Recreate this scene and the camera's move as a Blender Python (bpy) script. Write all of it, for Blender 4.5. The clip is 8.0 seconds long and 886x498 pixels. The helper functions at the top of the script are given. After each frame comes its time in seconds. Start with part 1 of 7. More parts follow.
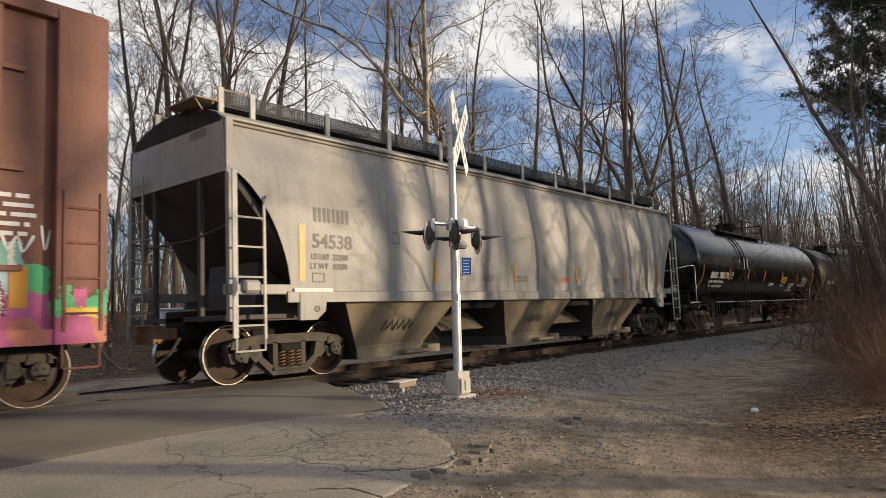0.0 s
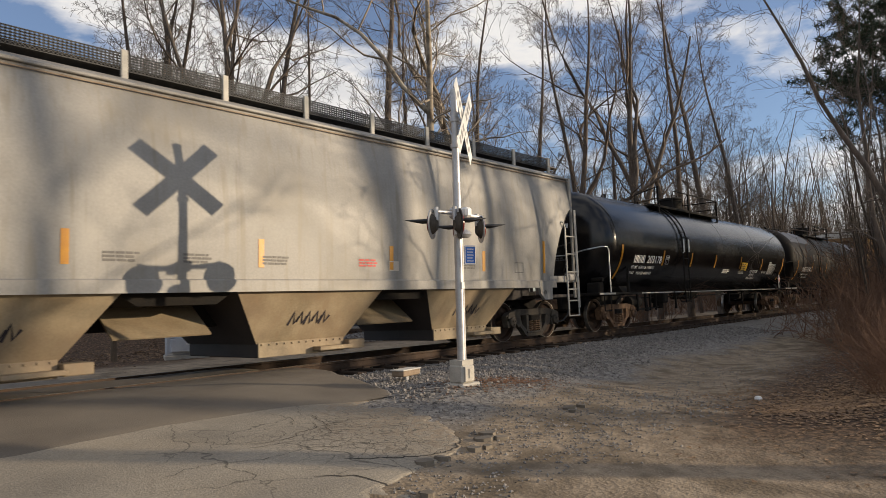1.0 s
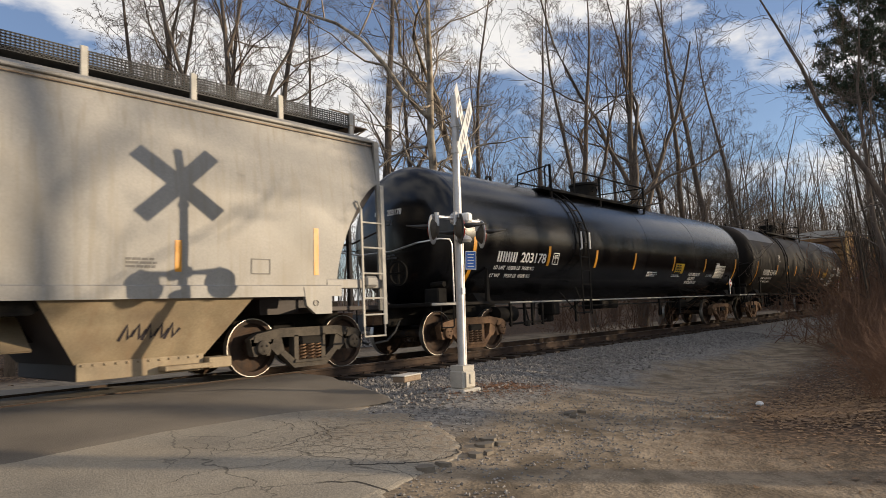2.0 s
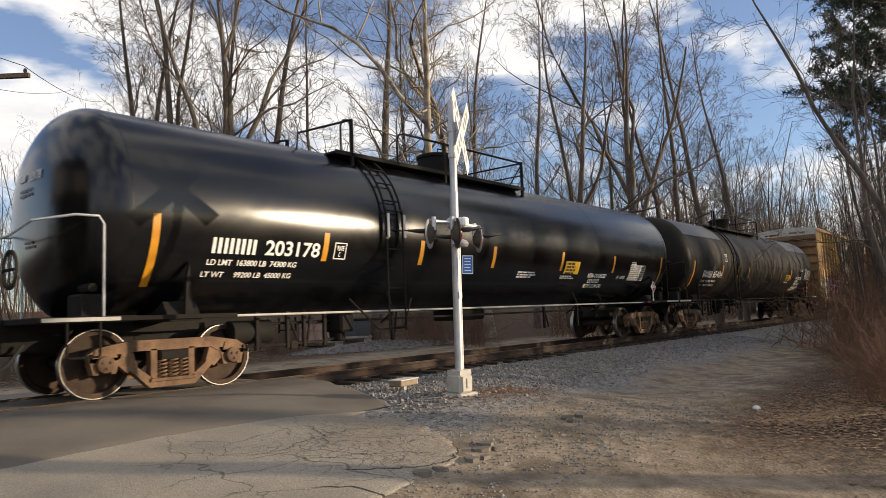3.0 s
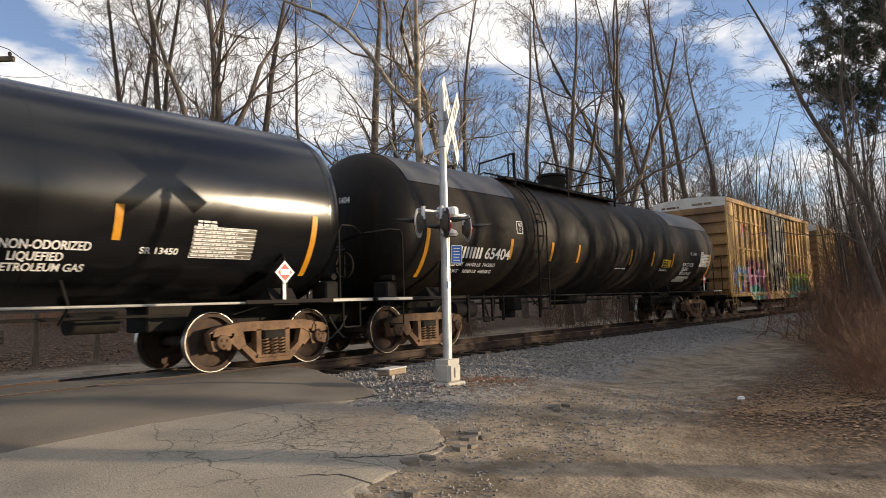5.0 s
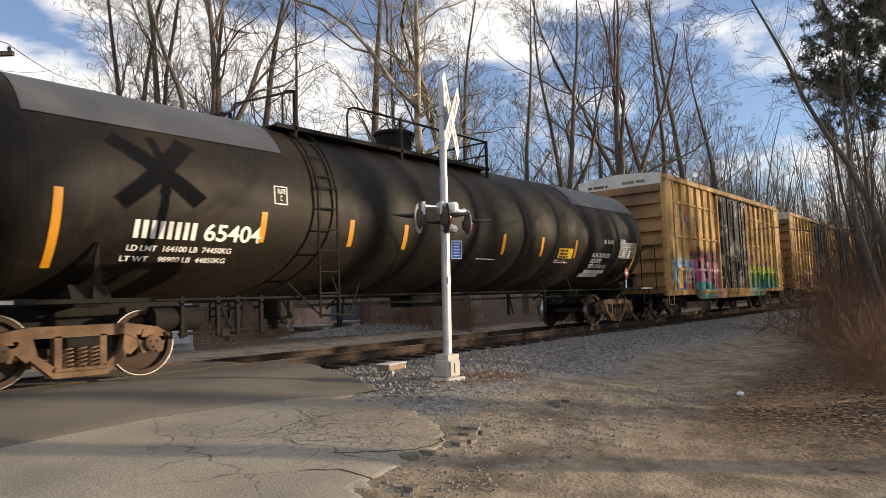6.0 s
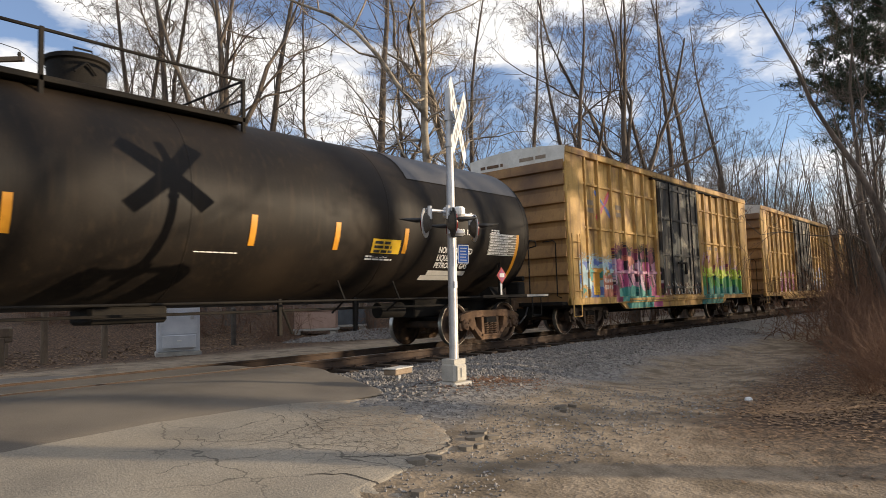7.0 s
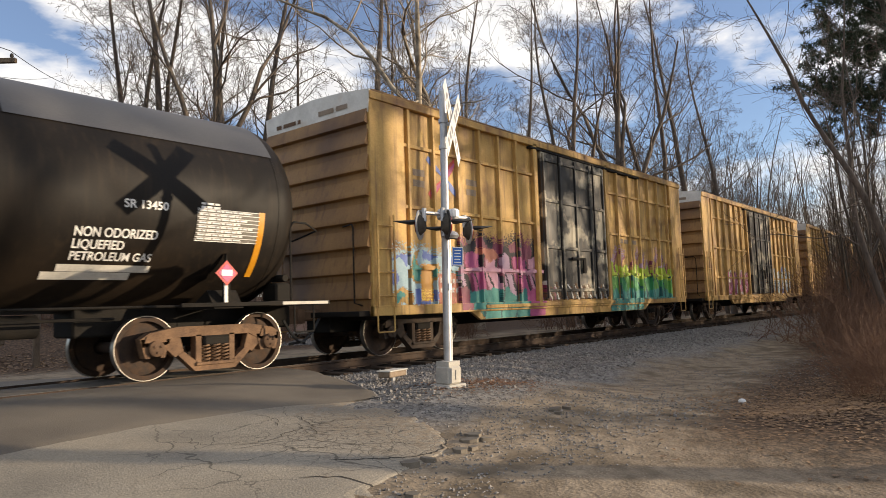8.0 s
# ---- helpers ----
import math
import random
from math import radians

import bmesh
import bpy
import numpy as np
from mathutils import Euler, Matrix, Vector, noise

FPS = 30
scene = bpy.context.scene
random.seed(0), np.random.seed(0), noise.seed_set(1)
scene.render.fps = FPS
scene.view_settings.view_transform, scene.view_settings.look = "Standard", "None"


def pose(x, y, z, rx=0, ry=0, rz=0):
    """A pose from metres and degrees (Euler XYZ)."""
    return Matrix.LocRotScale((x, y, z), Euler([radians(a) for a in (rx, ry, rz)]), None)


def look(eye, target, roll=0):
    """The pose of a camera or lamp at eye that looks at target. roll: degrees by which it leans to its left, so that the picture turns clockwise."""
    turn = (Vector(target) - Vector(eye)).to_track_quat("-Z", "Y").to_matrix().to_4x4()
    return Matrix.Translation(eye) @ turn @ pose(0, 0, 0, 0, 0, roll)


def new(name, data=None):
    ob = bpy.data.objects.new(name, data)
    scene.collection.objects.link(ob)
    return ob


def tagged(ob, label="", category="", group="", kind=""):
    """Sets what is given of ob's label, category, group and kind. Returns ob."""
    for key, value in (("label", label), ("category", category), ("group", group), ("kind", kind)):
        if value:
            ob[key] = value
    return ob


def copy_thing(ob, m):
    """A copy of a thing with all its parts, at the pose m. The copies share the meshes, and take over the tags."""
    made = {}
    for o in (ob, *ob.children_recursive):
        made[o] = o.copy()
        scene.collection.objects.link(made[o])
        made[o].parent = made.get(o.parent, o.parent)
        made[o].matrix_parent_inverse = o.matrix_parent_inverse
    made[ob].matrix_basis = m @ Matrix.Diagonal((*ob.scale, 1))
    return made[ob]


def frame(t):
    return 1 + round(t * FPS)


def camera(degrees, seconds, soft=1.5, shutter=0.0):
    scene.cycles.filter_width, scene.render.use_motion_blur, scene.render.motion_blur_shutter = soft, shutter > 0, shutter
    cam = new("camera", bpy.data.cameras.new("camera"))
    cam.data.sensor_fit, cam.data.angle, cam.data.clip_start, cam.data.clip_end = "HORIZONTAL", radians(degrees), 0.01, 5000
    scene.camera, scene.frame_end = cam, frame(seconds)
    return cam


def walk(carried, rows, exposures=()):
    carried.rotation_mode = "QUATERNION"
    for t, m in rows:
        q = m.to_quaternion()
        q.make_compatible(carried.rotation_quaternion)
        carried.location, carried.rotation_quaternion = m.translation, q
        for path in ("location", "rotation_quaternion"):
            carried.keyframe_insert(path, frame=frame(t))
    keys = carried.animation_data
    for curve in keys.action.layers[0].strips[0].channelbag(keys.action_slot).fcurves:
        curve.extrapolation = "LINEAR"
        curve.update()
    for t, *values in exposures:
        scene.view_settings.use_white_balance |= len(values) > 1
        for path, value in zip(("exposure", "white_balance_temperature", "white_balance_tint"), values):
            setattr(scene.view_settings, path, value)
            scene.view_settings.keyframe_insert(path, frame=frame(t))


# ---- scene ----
# Track frame: x along the rails (the train runs towards -x), y away from the camera, z = 0 on the rail heads.
TRACK = 10.56
SPEED = 7.014
EYE = (0.0, 0.0, 0.957)
cam = camera(65.84, 8.0, soft=0.65, shutter=0.12)


def aim(heading, pitch, lean):
    h, p = radians(heading), radians(pitch)
    way = Vector((math.cos(h) * math.cos(p), math.sin(h) * math.cos(p), math.sin(p)))
    return look(EYE, Vector(EYE) + way, -lean)


walk(cam, [(t, aim(a, b, c)) for t, a, b, c in (
    (0.0, 40.16, 5.59, 2.30), (0.5, 40.12, 4.79, 2.25), (1.0, 40.52, 4.65, 2.31), (1.5, 40.60, 4.86, 2.28),
    (3.0, 40.28, 5.45, 2.39), (3.5, 39.89, 5.34, 2.25), (4.0, 39.89, 5.26, 2.00), (4.5, 39.56, 4.89, 2.00),
    (6.0, 39.41, 4.16, 1.93), (6.5, 39.80, 4.29, 1.82), (7.0, 39.95, 4.54, 1.84), (7.5, 39.73, 4.80, 1.85),
    (8.0, 39.47, 4.71, 1.90))],
     [(0.0, 0.12), (1.0, 0.06), (1.7, 0.08), (2.8, 0.34), (4.7, 0.34), (6.0, 0.40), (7.0, 0.40), (8.0, 0.37)])

# ---- light: a low winter sun from beyond the brush, blue sky with broken cloud ----
SUN_AZ, SUN_EL = -50.6, 8.6
sun = new("sun", bpy.data.lights.new("sun", "SUN"))
sun.data.energy, sun.data.angle, sun.data.color = 5.0, radians(0.55), (1.0, 0.80, 0.56)
s_way = Vector((math.cos(radians(SUN_AZ)) * math.cos(radians(SUN_EL)), math.sin(radians(SUN_AZ)) * math.cos(radians(SUN_EL)), math.sin(radians(SUN_EL))))
sun.matrix_world = look(s_way * 80, (0, 0, 0))


def link(tree, a, b):
    tree.links.new(a, b)


def make_world():
    w = bpy.data.worlds.new("sky")
    scene.world = w
    w.use_nodes = True
    t = w.node_tree
    t.nodes.clear()
    out, bg = t.nodes.new("ShaderNodeOutputWorld"), t.nodes.new("ShaderNodeBackground")
    sky = t.nodes.new("ShaderNodeTexSky")
    sky.sky_type, sky.sun_disc = "NISHITA", False
    sky.sun_elevation, sky.sun_rotation = radians(18), radians(90 - SUN_AZ)
    sky.air_density, sky.dust_density, sky.ozone_density = 1.0, 0.6, 2.0
    co = t.nodes.new("ShaderNodeTexCoord")
    mp = t.nodes.new("ShaderNodeMapping")
    mp.inputs["Scale"].default_value = (1.0, 1.0, 2.6)
    mp.inputs["Location"].default_value = (3.3, 0.2, 1.6)
    no = t.nodes.new("ShaderNodeTexNoise")
    no.inputs["Scale"].default_value, no.inputs["Detail"].default_value, no.inputs["Roughness"].default_value = 3.1, 7, 0.55
    rp = t.nodes.new("ShaderNodeValToRGB")
    rp.color_ramp.elements[0].position, rp.color_ramp.elements[1].position = 0.47, 0.58
    rp.color_ramp.elements[0].color = (0.07, 0.07, 0.07, 1)
    mix = t.nodes.new("ShaderNodeMix")
    mix.data_type = "RGBA"
    # clouds: grey where they are thick, white towards their edges
    body = t.nodes.new("ShaderNodeValToRGB")
    body.color_ramp.elements[0].position, body.color_ramp.elements[1].position = 0.56, 0.74
    body.color_ramp.elements[0].color, body.color_ramp.elements[1].color = (8.2, 7.9, 7.6, 1), (5.6, 5.6, 5.8, 1)
    link(t, no.outputs["Fac"], body.inputs["Fac"])
    link(t, body.outputs["Color"], mix.inputs["B"])
    tint = t.nodes.new("ShaderNodeMix")
    tint.data_type, tint.blend_type = "RGBA", "MULTIPLY"
    tint.inputs["Factor"].default_value = 1.0
    tint.inputs["B"].default_value = (0.93, 1.0, 1.16, 1)
    link(t, co.outputs["Generated"], mp.inputs["Vector"])
    link(t, mp.outputs["Vector"], no.inputs["Vector"])
    link(t, no.outputs["Fac"], rp.inputs["Fac"])
    link(t, rp.outputs["Color"], mix.inputs["Factor"])
    link(t, sky.outputs["Color"], tint.inputs["A"])
    link(t, tint.outputs["Result"], mix.inputs["A"])
    link(t, mix.outputs["Result"], bg.inputs["Color"])
    bg.inputs["Strength"].default_value = 0.108
    link(t, bg.outputs["Background"], out.inputs["Surface"])


make_world()


# ---- materials ----
def surface(name, dark, light, scale=3.0, rough=0.6, metal=0.0, bump=0.15, grain=40.0, stain=None, stain_scale=0.8, stain_at=(0.5, 0.7),
            stretch=(1, 1, 1), world=False, streak=None, spread=0.15, spec=0.5):
    """Two scales of noise between two tones, an optional stain and vertical streaks, fine relief."""
    m = bpy.data.materials.new(name)
    m.use_nodes = True
    t = m.node_tree
    b = t.nodes["Principled BSDF"]
    b.inputs["Metallic"].default_value = metal
    b.inputs["Specular IOR Level"].default_value = spec
    if world:
        src = t.nodes.new("ShaderNodeNewGeometry").outputs["Position"]
    else:
        src = t.nodes.new("ShaderNodeTexCoord").outputs["Object"]
    mp = t.nodes.new("ShaderNodeMapping")
    mp.inputs["Scale"].default_value = stretch
    link(t, src, mp.inputs["Vector"])

    def noise_of(s, detail=5, vec=None):
        n = t.nodes.new("ShaderNodeTexNoise")
        n.inputs["Scale"].default_value, n.inputs["Detail"].default_value = s, detail
        link(t, vec or mp.outputs["Vector"], n.inputs["Vector"])
        return n.outputs["Fac"]

    def blend(fac, a, c):
        x = t.nodes.new("ShaderNodeMix")
        x.data_type = "RGBA"
        link(t, fac, x.inputs["Factor"])
        for key, v in (("A", a), ("B", c)):
            if isinstance(v, tuple):
                x.inputs[key].default_value = (*v, 1)
            else:
                link(t, v, x.inputs[key])
        return x.outputs["Result"]

    def ramp(fac, lo, hi):
        r = t.nodes.new("ShaderNodeMapRange")
        r.inputs["From Min"].default_value, r.inputs["From Max"].default_value = lo, hi
        link(t, fac, r.inputs["Value"])
        return r.outputs["Result"]
    coarse, fine = noise_of(scale), noise_of(grain, 3)
    add = t.nodes.new("ShaderNodeMath")
    add.operation = "MULTIPLY_ADD"
    add.inputs[1].default_value = 0.45
    link(t, fine, add.inputs[0])
    link(t, coarse, add.inputs[2])
    col = blend(ramp(add.outputs[0], 0.5, 0.95), dark, light)
    if stain:
        col = blend(ramp(noise_of(stain_scale, 6), *stain_at), col, stain)
    if streak:
        mq = t.nodes.new("ShaderNodeMapping")
        mq.inputs["Scale"].default_value = (6, 6, 0.35)
        link(t, src, mq.inputs["Vector"])
        col = blend(ramp(noise_of(1.6, 4, mq.outputs["Vector"]), 0.52, 0.85), col, streak)
    link(t, col, b.inputs["Base Color"])
    r = t.nodes.new("ShaderNodeMapRange")
    r.inputs["To Min"].default_value, r.inputs["To Max"].default_value = max(0.02, rough - spread), min(1.0, rough + spread)
    link(t, coarse, r.inputs["Value"])
    link(t, r.outputs["Result"], b.inputs["Roughness"])
    if bump:
        bp = t.nodes.new("ShaderNodeBump")
        bp.inputs["Strength"].default_value, bp.inputs["Distance"].default_value = bump, 0.01
        link(t, fine, bp.inputs["Height"])
        link(t, bp.outputs["Normal"], b.inputs["Normal"])
    return m


HOPPER = surface("hopper_paint", (0.225, 0.218, 0.205), (0.335, 0.322, 0.295), 1.2, 0.55, 0, 0.05, 30, (0.215, 0.195, 0.16), 0.7, (0.50, 0.8), streak=(0.215, 0.19, 0.145))
HOPPER_LOW = surface("hopper_chute_paint", (0.22, 0.17, 0.105), (0.34, 0.275, 0.18), 1.8, 0.7, 0, 0.1, 30, (0.20, 0.14, 0.09), 1.1, (0.5, 0.8), streak=(0.25, 0.18, 0.11))
# near-black end recesses and chute sides: deep shade and dark coating in one colour
HOPPER_DARK = surface("hopper_shaded_dark", (0.030, 0.024, 0.023), (0.062, 0.050, 0.046), 2.0, 0.7, 0, 0.1)
TRIM = surface("weathered_trim", (0.20, 0.14, 0.09), (0.34, 0.27, 0.20), 4, 0.8)
BLACK = surface("gloss_black_paint", (0.003, 0.0032, 0.004), (0.006, 0.006, 0.007), 0.8, 0.21, 0, 0.015, 25, (0.010, 0.009, 0.008), 0.6, (0.55, 0.8), spread=0.06)
SOOT = surface("dirty_black_paint", (0.0058, 0.0042, 0.0033), (0.0132, 0.0093, 0.0062), 1.0, 0.60, 0, 0.06, 30, (0.031, 0.0205, 0.012), 0.45, (0.46, 0.76), streak=(0.026, 0.0178, 0.0106), spec=0.22)
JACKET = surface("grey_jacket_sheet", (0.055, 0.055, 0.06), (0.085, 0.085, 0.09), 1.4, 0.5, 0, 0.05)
UNDER = surface("grimy_underframe", (0.006, 0.0055, 0.005), (0.020, 0.0165, 0.013), 5, 0.85, 0, 0.2, spec=0.25)
RUST = surface("rusty_cast_steel", (0.085, 0.045, 0.025), (0.26, 0.155, 0.085), 6, 0.85, 0.1, 0.3, 60, (0.05, 0.03, 0.02), 3, (0.5, 0.75))
GREYCAST = surface("dusty_cast_steel", (0.036, 0.030, 0.024), (0.105, 0.089, 0.070), 6, 0.85, 0.1, 0.3, 60)
WHEELRUST = surface("wheel_rust", (0.022, 0.014, 0.010), (0.075, 0.042, 0.024), 7, 0.85, 0.1, 0.25, 70, (0.15, 0.085, 0.045), 2.2, (0.56, 0.72))
TREAD = surface("polished_tread", (0.26, 0.24, 0.21), (0.44, 0.41, 0.37), 10, 0.35, 0.9, 0.05)
STEEL = surface("galvanised_steel", (0.40, 0.40, 0.41), (0.58, 0.58, 0.58), 5, 0.42, 0.55, 0.06, 50)
MESHSTEEL = surface("walkway_grating", (0.03, 0.03, 0.03), (0.07, 0.07, 0.07), 8, 0.7)
RUNPAINT = surface("post_paint", (0.36, 0.345, 0.31), (0.50, 0.475, 0.42), 5, 0.6)
YELLOW = surface("boxcar_yellow", (0.40, 0.225, 0.055), (0.61, 0.38, 0.115), 1.6, 0.62, 0, 0.08, 30, (0.21, 0.10, 0.04), 1.3, (0.52, 0.72), streak=(0.12, 0.055, 0.03))
# darker tan than the sides: shade of the boxcar ends in it, with dirt
YEND = surface("boxcar_tan_with_shade", (0.27, 0.14, 0.045), (0.40, 0.22, 0.075), 1.3, 0.65, 0, 0.08, 30, (0.10, 0.05, 0.025), 0.5, (0.42, 0.70), streak=(0.15, 0.075, 0.035))
PALEPINK = surface("pale_pink_spray", (0.48, 0.22, 0.31), (0.62, 0.34, 0.42), 3, 0.6, 0, 0.0)
BLACKSPRAY = surface("black_spray", (0.012, 0.010, 0.014), (0.035, 0.028, 0.036), 4, 0.65, 0, 0.0)
WHITE = surface("weathered_white", (0.55, 0.52, 0.46), (0.74, 0.71, 0.65), 3, 0.6, 0, 0.05, 30, (0.42, 0.30, 0.18), 1.5, (0.55, 0.8))
# pale blotches in the black: dappled sun put into the colour, with older paint
DOORBLACK = surface("door_black", (0.013, 0.013, 0.014), (0.035, 0.034, 0.033), 3, 0.55, 0, 0.1, 30, (0.42, 0.37, 0.27), 1.5, (0.53, 0.62), streak=(0.11, 0.085, 0.06))
REDCAR = surface("boxcar_brown_red", (0.12, 0.043, 0.027), (0.21, 0.082, 0.050), 0.9, 0.62, 0, 0.06, 30, (0.26, 0.125, 0.080), 0.55, (0.48, 0.76), streak=(0.10, 0.042, 0.03))
REFLECT = surface("yellow_reflective_tape", (0.52, 0.215, 0.008), (0.62, 0.28, 0.012), 8, 0.45, 0, 0.02)
SIGNYELLOW = surface("yellow_sign_sheet", (0.78, 0.46, 0.02), (0.88, 0.55, 0.04), 8, 0.4, 0, 0.02)
LETTER = surface("white_lettering", (0.72, 0.70, 0.66), (0.85, 0.83, 0.79), 9, 0.6, 0, 0.0)
GREYLETTER = surface("grey_lettering", (0.10, 0.095, 0.085), (0.16, 0.15, 0.14), 9, 0.6, 0, 0.0)
REDPAINT = surface("red_print", (0.50, 0.05, 0.05), (0.60, 0.10, 0.08), 9, 0.6, 0, 0.0)
PINK = surface("pink_spray", (0.36, 0.055, 0.16), (0.52, 0.12, 0.26), 3, 0.6, 0, 0.0)
TEAL = surface("teal_spray", (0.03, 0.20, 0.17), (0.08, 0.32, 0.27), 3, 0.6, 0, 0.0)
GREEN = surface("green_spray", (0.02, 0.20, 0.06), (0.07, 0.34, 0.12), 3, 0.6, 0, 0.0)
LIME = surface("lime_spray", (0.36, 0.50, 0.03), (0.50, 0.60, 0.06), 3, 0.6, 0, 0.0)
MAROON = surface("maroon_spray", (0.14, 0.02, 0.05), (0.24, 0.05, 0.09), 3, 0.6, 0, 0.0)
SALMON = surface("salmon_spray", (0.40, 0.12, 0.075), (0.54, 0.21, 0.135), 3, 0.6, 0, 0.0)
LILAC = surface("lilac_spray", (0.36, 0.22, 0.32), (0.50, 0.34, 0.44), 3, 0.6, 0, 0.0)
DEEPTEAL = surface("deep_teal_spray", (0.012, 0.07, 0.075), (0.03, 0.12, 0.12), 3, 0.6, 0, 0.0)
LEAFGREEN = surface("leaf_green_spray", (0.07, 0.26, 0.04), (0.14, 0.38, 0.07), 3, 0.6, 0, 0.0)
BRIGHTGREEN = surface("bright_green_spray", (0.05, 0.36, 0.13), (0.10, 0.46, 0.19), 3, 0.6, 0, 0.0)
PALETEAL = surface("pale_teal_spray", (0.16, 0.36, 0.31), (0.26, 0.46, 0.40), 3, 0.6, 0, 0.0)
PALEBLUE = surface("pale_blue_spray", (0.22, 0.36, 0.42), (0.42, 0.56, 0.60), 3, 0.6, 0, 0.0)
BLUESPRAY = surface("blue_spray", (0.07, 0.12, 0.36), (0.14, 0.20, 0.46), 3, 0.6, 0, 0.0)
SIGNBLUE = surface("blue_sign_sheet", (0.02, 0.09, 0.38), (0.03, 0.13, 0.48), 8, 0.4, 0, 0.0)
SIGNWHITE = surface("white_sign_sheet", (0.70, 0.70, 0.68), (0.82, 0.82, 0.80), 6, 0.45, 0, 0.02)
HOODBLACK = surface("matt_black_hood", (0.012, 0.012, 0.013), (0.03, 0.03, 0.03), 8, 0.6)
LENS = surface("dark_red_lens", (0.10, 0.008, 0.01), (0.16, 0.015, 0.015), 20, 0.15, 0, 0.0)
CONCRETE = surface("pale_concrete", (0.36, 0.34, 0.30), (0.52, 0.49, 0.43), 6, 0.85, 0, 0.3, 60)
ALUMINIUM = surface("cabinet_aluminium", (0.50, 0.53, 0.58), (0.66, 0.68, 0.72), 2.5, 0.45, 0.35, 0.04)
RAILSIDE = surface("rail_rust", (0.035, 0.021, 0.014), (0.085, 0.053, 0.034), 4, 0.8, 0.2, 0.2)
RAILTOP = surface("rail_head_polished", (0.14, 0.115, 0.09), (0.26, 0.22, 0.18), 6, 0.5, 0.6, 0.0)
TIE = surface("creosoted_wood", (0.024, 0.017, 0.012), (0.08, 0.055, 0.037), 4, 0.9, 0, 0.5, 50, stretch=(6, 1, 6))
BARK = surface("grey_bark", (0.065, 0.052, 0.042), (0.175, 0.140, 0.11), 5, 0.9, 0, 0.6, 30, stretch=(3, 3, 0.6))
BARKDARK = surface("dark_bark", (0.06, 0.046, 0.036), (0.17, 0.13, 0.10), 5, 0.9, 0, 0.6, 30, stretch=(3, 3, 0.6))
BARKPALE = surface("pale_mottled_bark", (0.22, 0.18, 0.13), (0.48, 0.42, 0.33), 2.2, 0.85, 0, 0.4, 20, (0.13, 0.10, 0.07), 1.3, (0.5, 0.6))
TWIG = surface("twig_bark", (0.06, 0.046, 0.036), (0.155, 0.118, 0.088), 3, 0.9, 0, 0.0)
TWIGFAR = surface("far_twig_bark", (0.038, 0.029, 0.021), (0.105, 0.077, 0.053), 3, 0.9, 0, 0.0)
TWIGPALE = surface("pale_twig_bark", (0.17, 0.135, 0.10), (0.34, 0.28, 0.21), 3, 0.9, 0, 0.0)
BRUSH = surface("red_brown_stems", (0.105, 0.056, 0.034), (0.23, 0.128, 0.076), 3, 0.9, 0, 0.0)
NEEDLE = surface("pine_needles", (0.018, 0.03, 0.014), (0.05, 0.07, 0.03), 2, 0.7, 0, 0.0)
LEAF = surface("dry_leaves", (0.13, 0.075, 0.04), (0.36, 0.23, 0.125), 5, 0.85, 0, 0.0, world=True)
REDLEAF = surface("red_brown_leaves", (0.15, 0.07, 0.038), (0.28, 0.15, 0.08), 5, 0.85, 0, 0.0, world=True)
STONE = surface("ballast_stone", (0.085, 0.078, 0.072), (0.34, 0.315, 0.285), 9, 0.85, 0, 0.3, 60, world=True)
ASPHALT = surface("old_asphalt", (0.21, 0.185, 0.146), (0.34, 0.298, 0.232), 0.9, 0.88, 0, 0.5, 55, (0.37, 0.31, 0.225), 0.5, (0.52, 0.75), world=True)
PATCH = surface("newer_asphalt", (0.105, 0.088, 0.069), (0.19, 0.162, 0.125), 0.7, 0.85, 0, 0.4, 70, (0.19, 0.165, 0.13), 0.6, (0.55, 0.8), world=True)
CRACK = surface("open_crack", (0.02, 0.018, 0.015), (0.06, 0.05, 0.04), 5, 0.95, 0, 0.0, world=True)
WOOD = surface("weathered_wood", (0.10, 0.07, 0.045), (0.22, 0.165, 0.11), 4, 0.85, 0, 0.3, 40, stretch=(1, 1, 0.3))
TANBOX = surface("tan_painted_steel", (0.42, 0.27, 0.20), (0.52, 0.35, 0.27), 4, 0.6)
PRINTGREY = surface("faded_grey_print", (0.26, 0.26, 0.27), (0.36, 0.36, 0.36), 9, 0.6, 0, 0.0)
TABLE = surface("faded_table_paint", (0.10, 0.092, 0.075), (0.19, 0.175, 0.145), 6, 0.6, 0, 0.0)
DARKCAST = surface("dark_cast_steel", (0.022, 0.015, 0.011), (0.075, 0.050, 0.034), 6, 0.85, 0.1, 0.3, 60)
BOXGREY = surface("dark_grey_painted_steel", (0.06, 0.068, 0.075), (0.10, 0.11, 0.12), 4, 0.6)
WIRE = surface("black_cable", (0.012, 0.012, 0.012), (0.03, 0.03, 0.03), 4, 0.6)


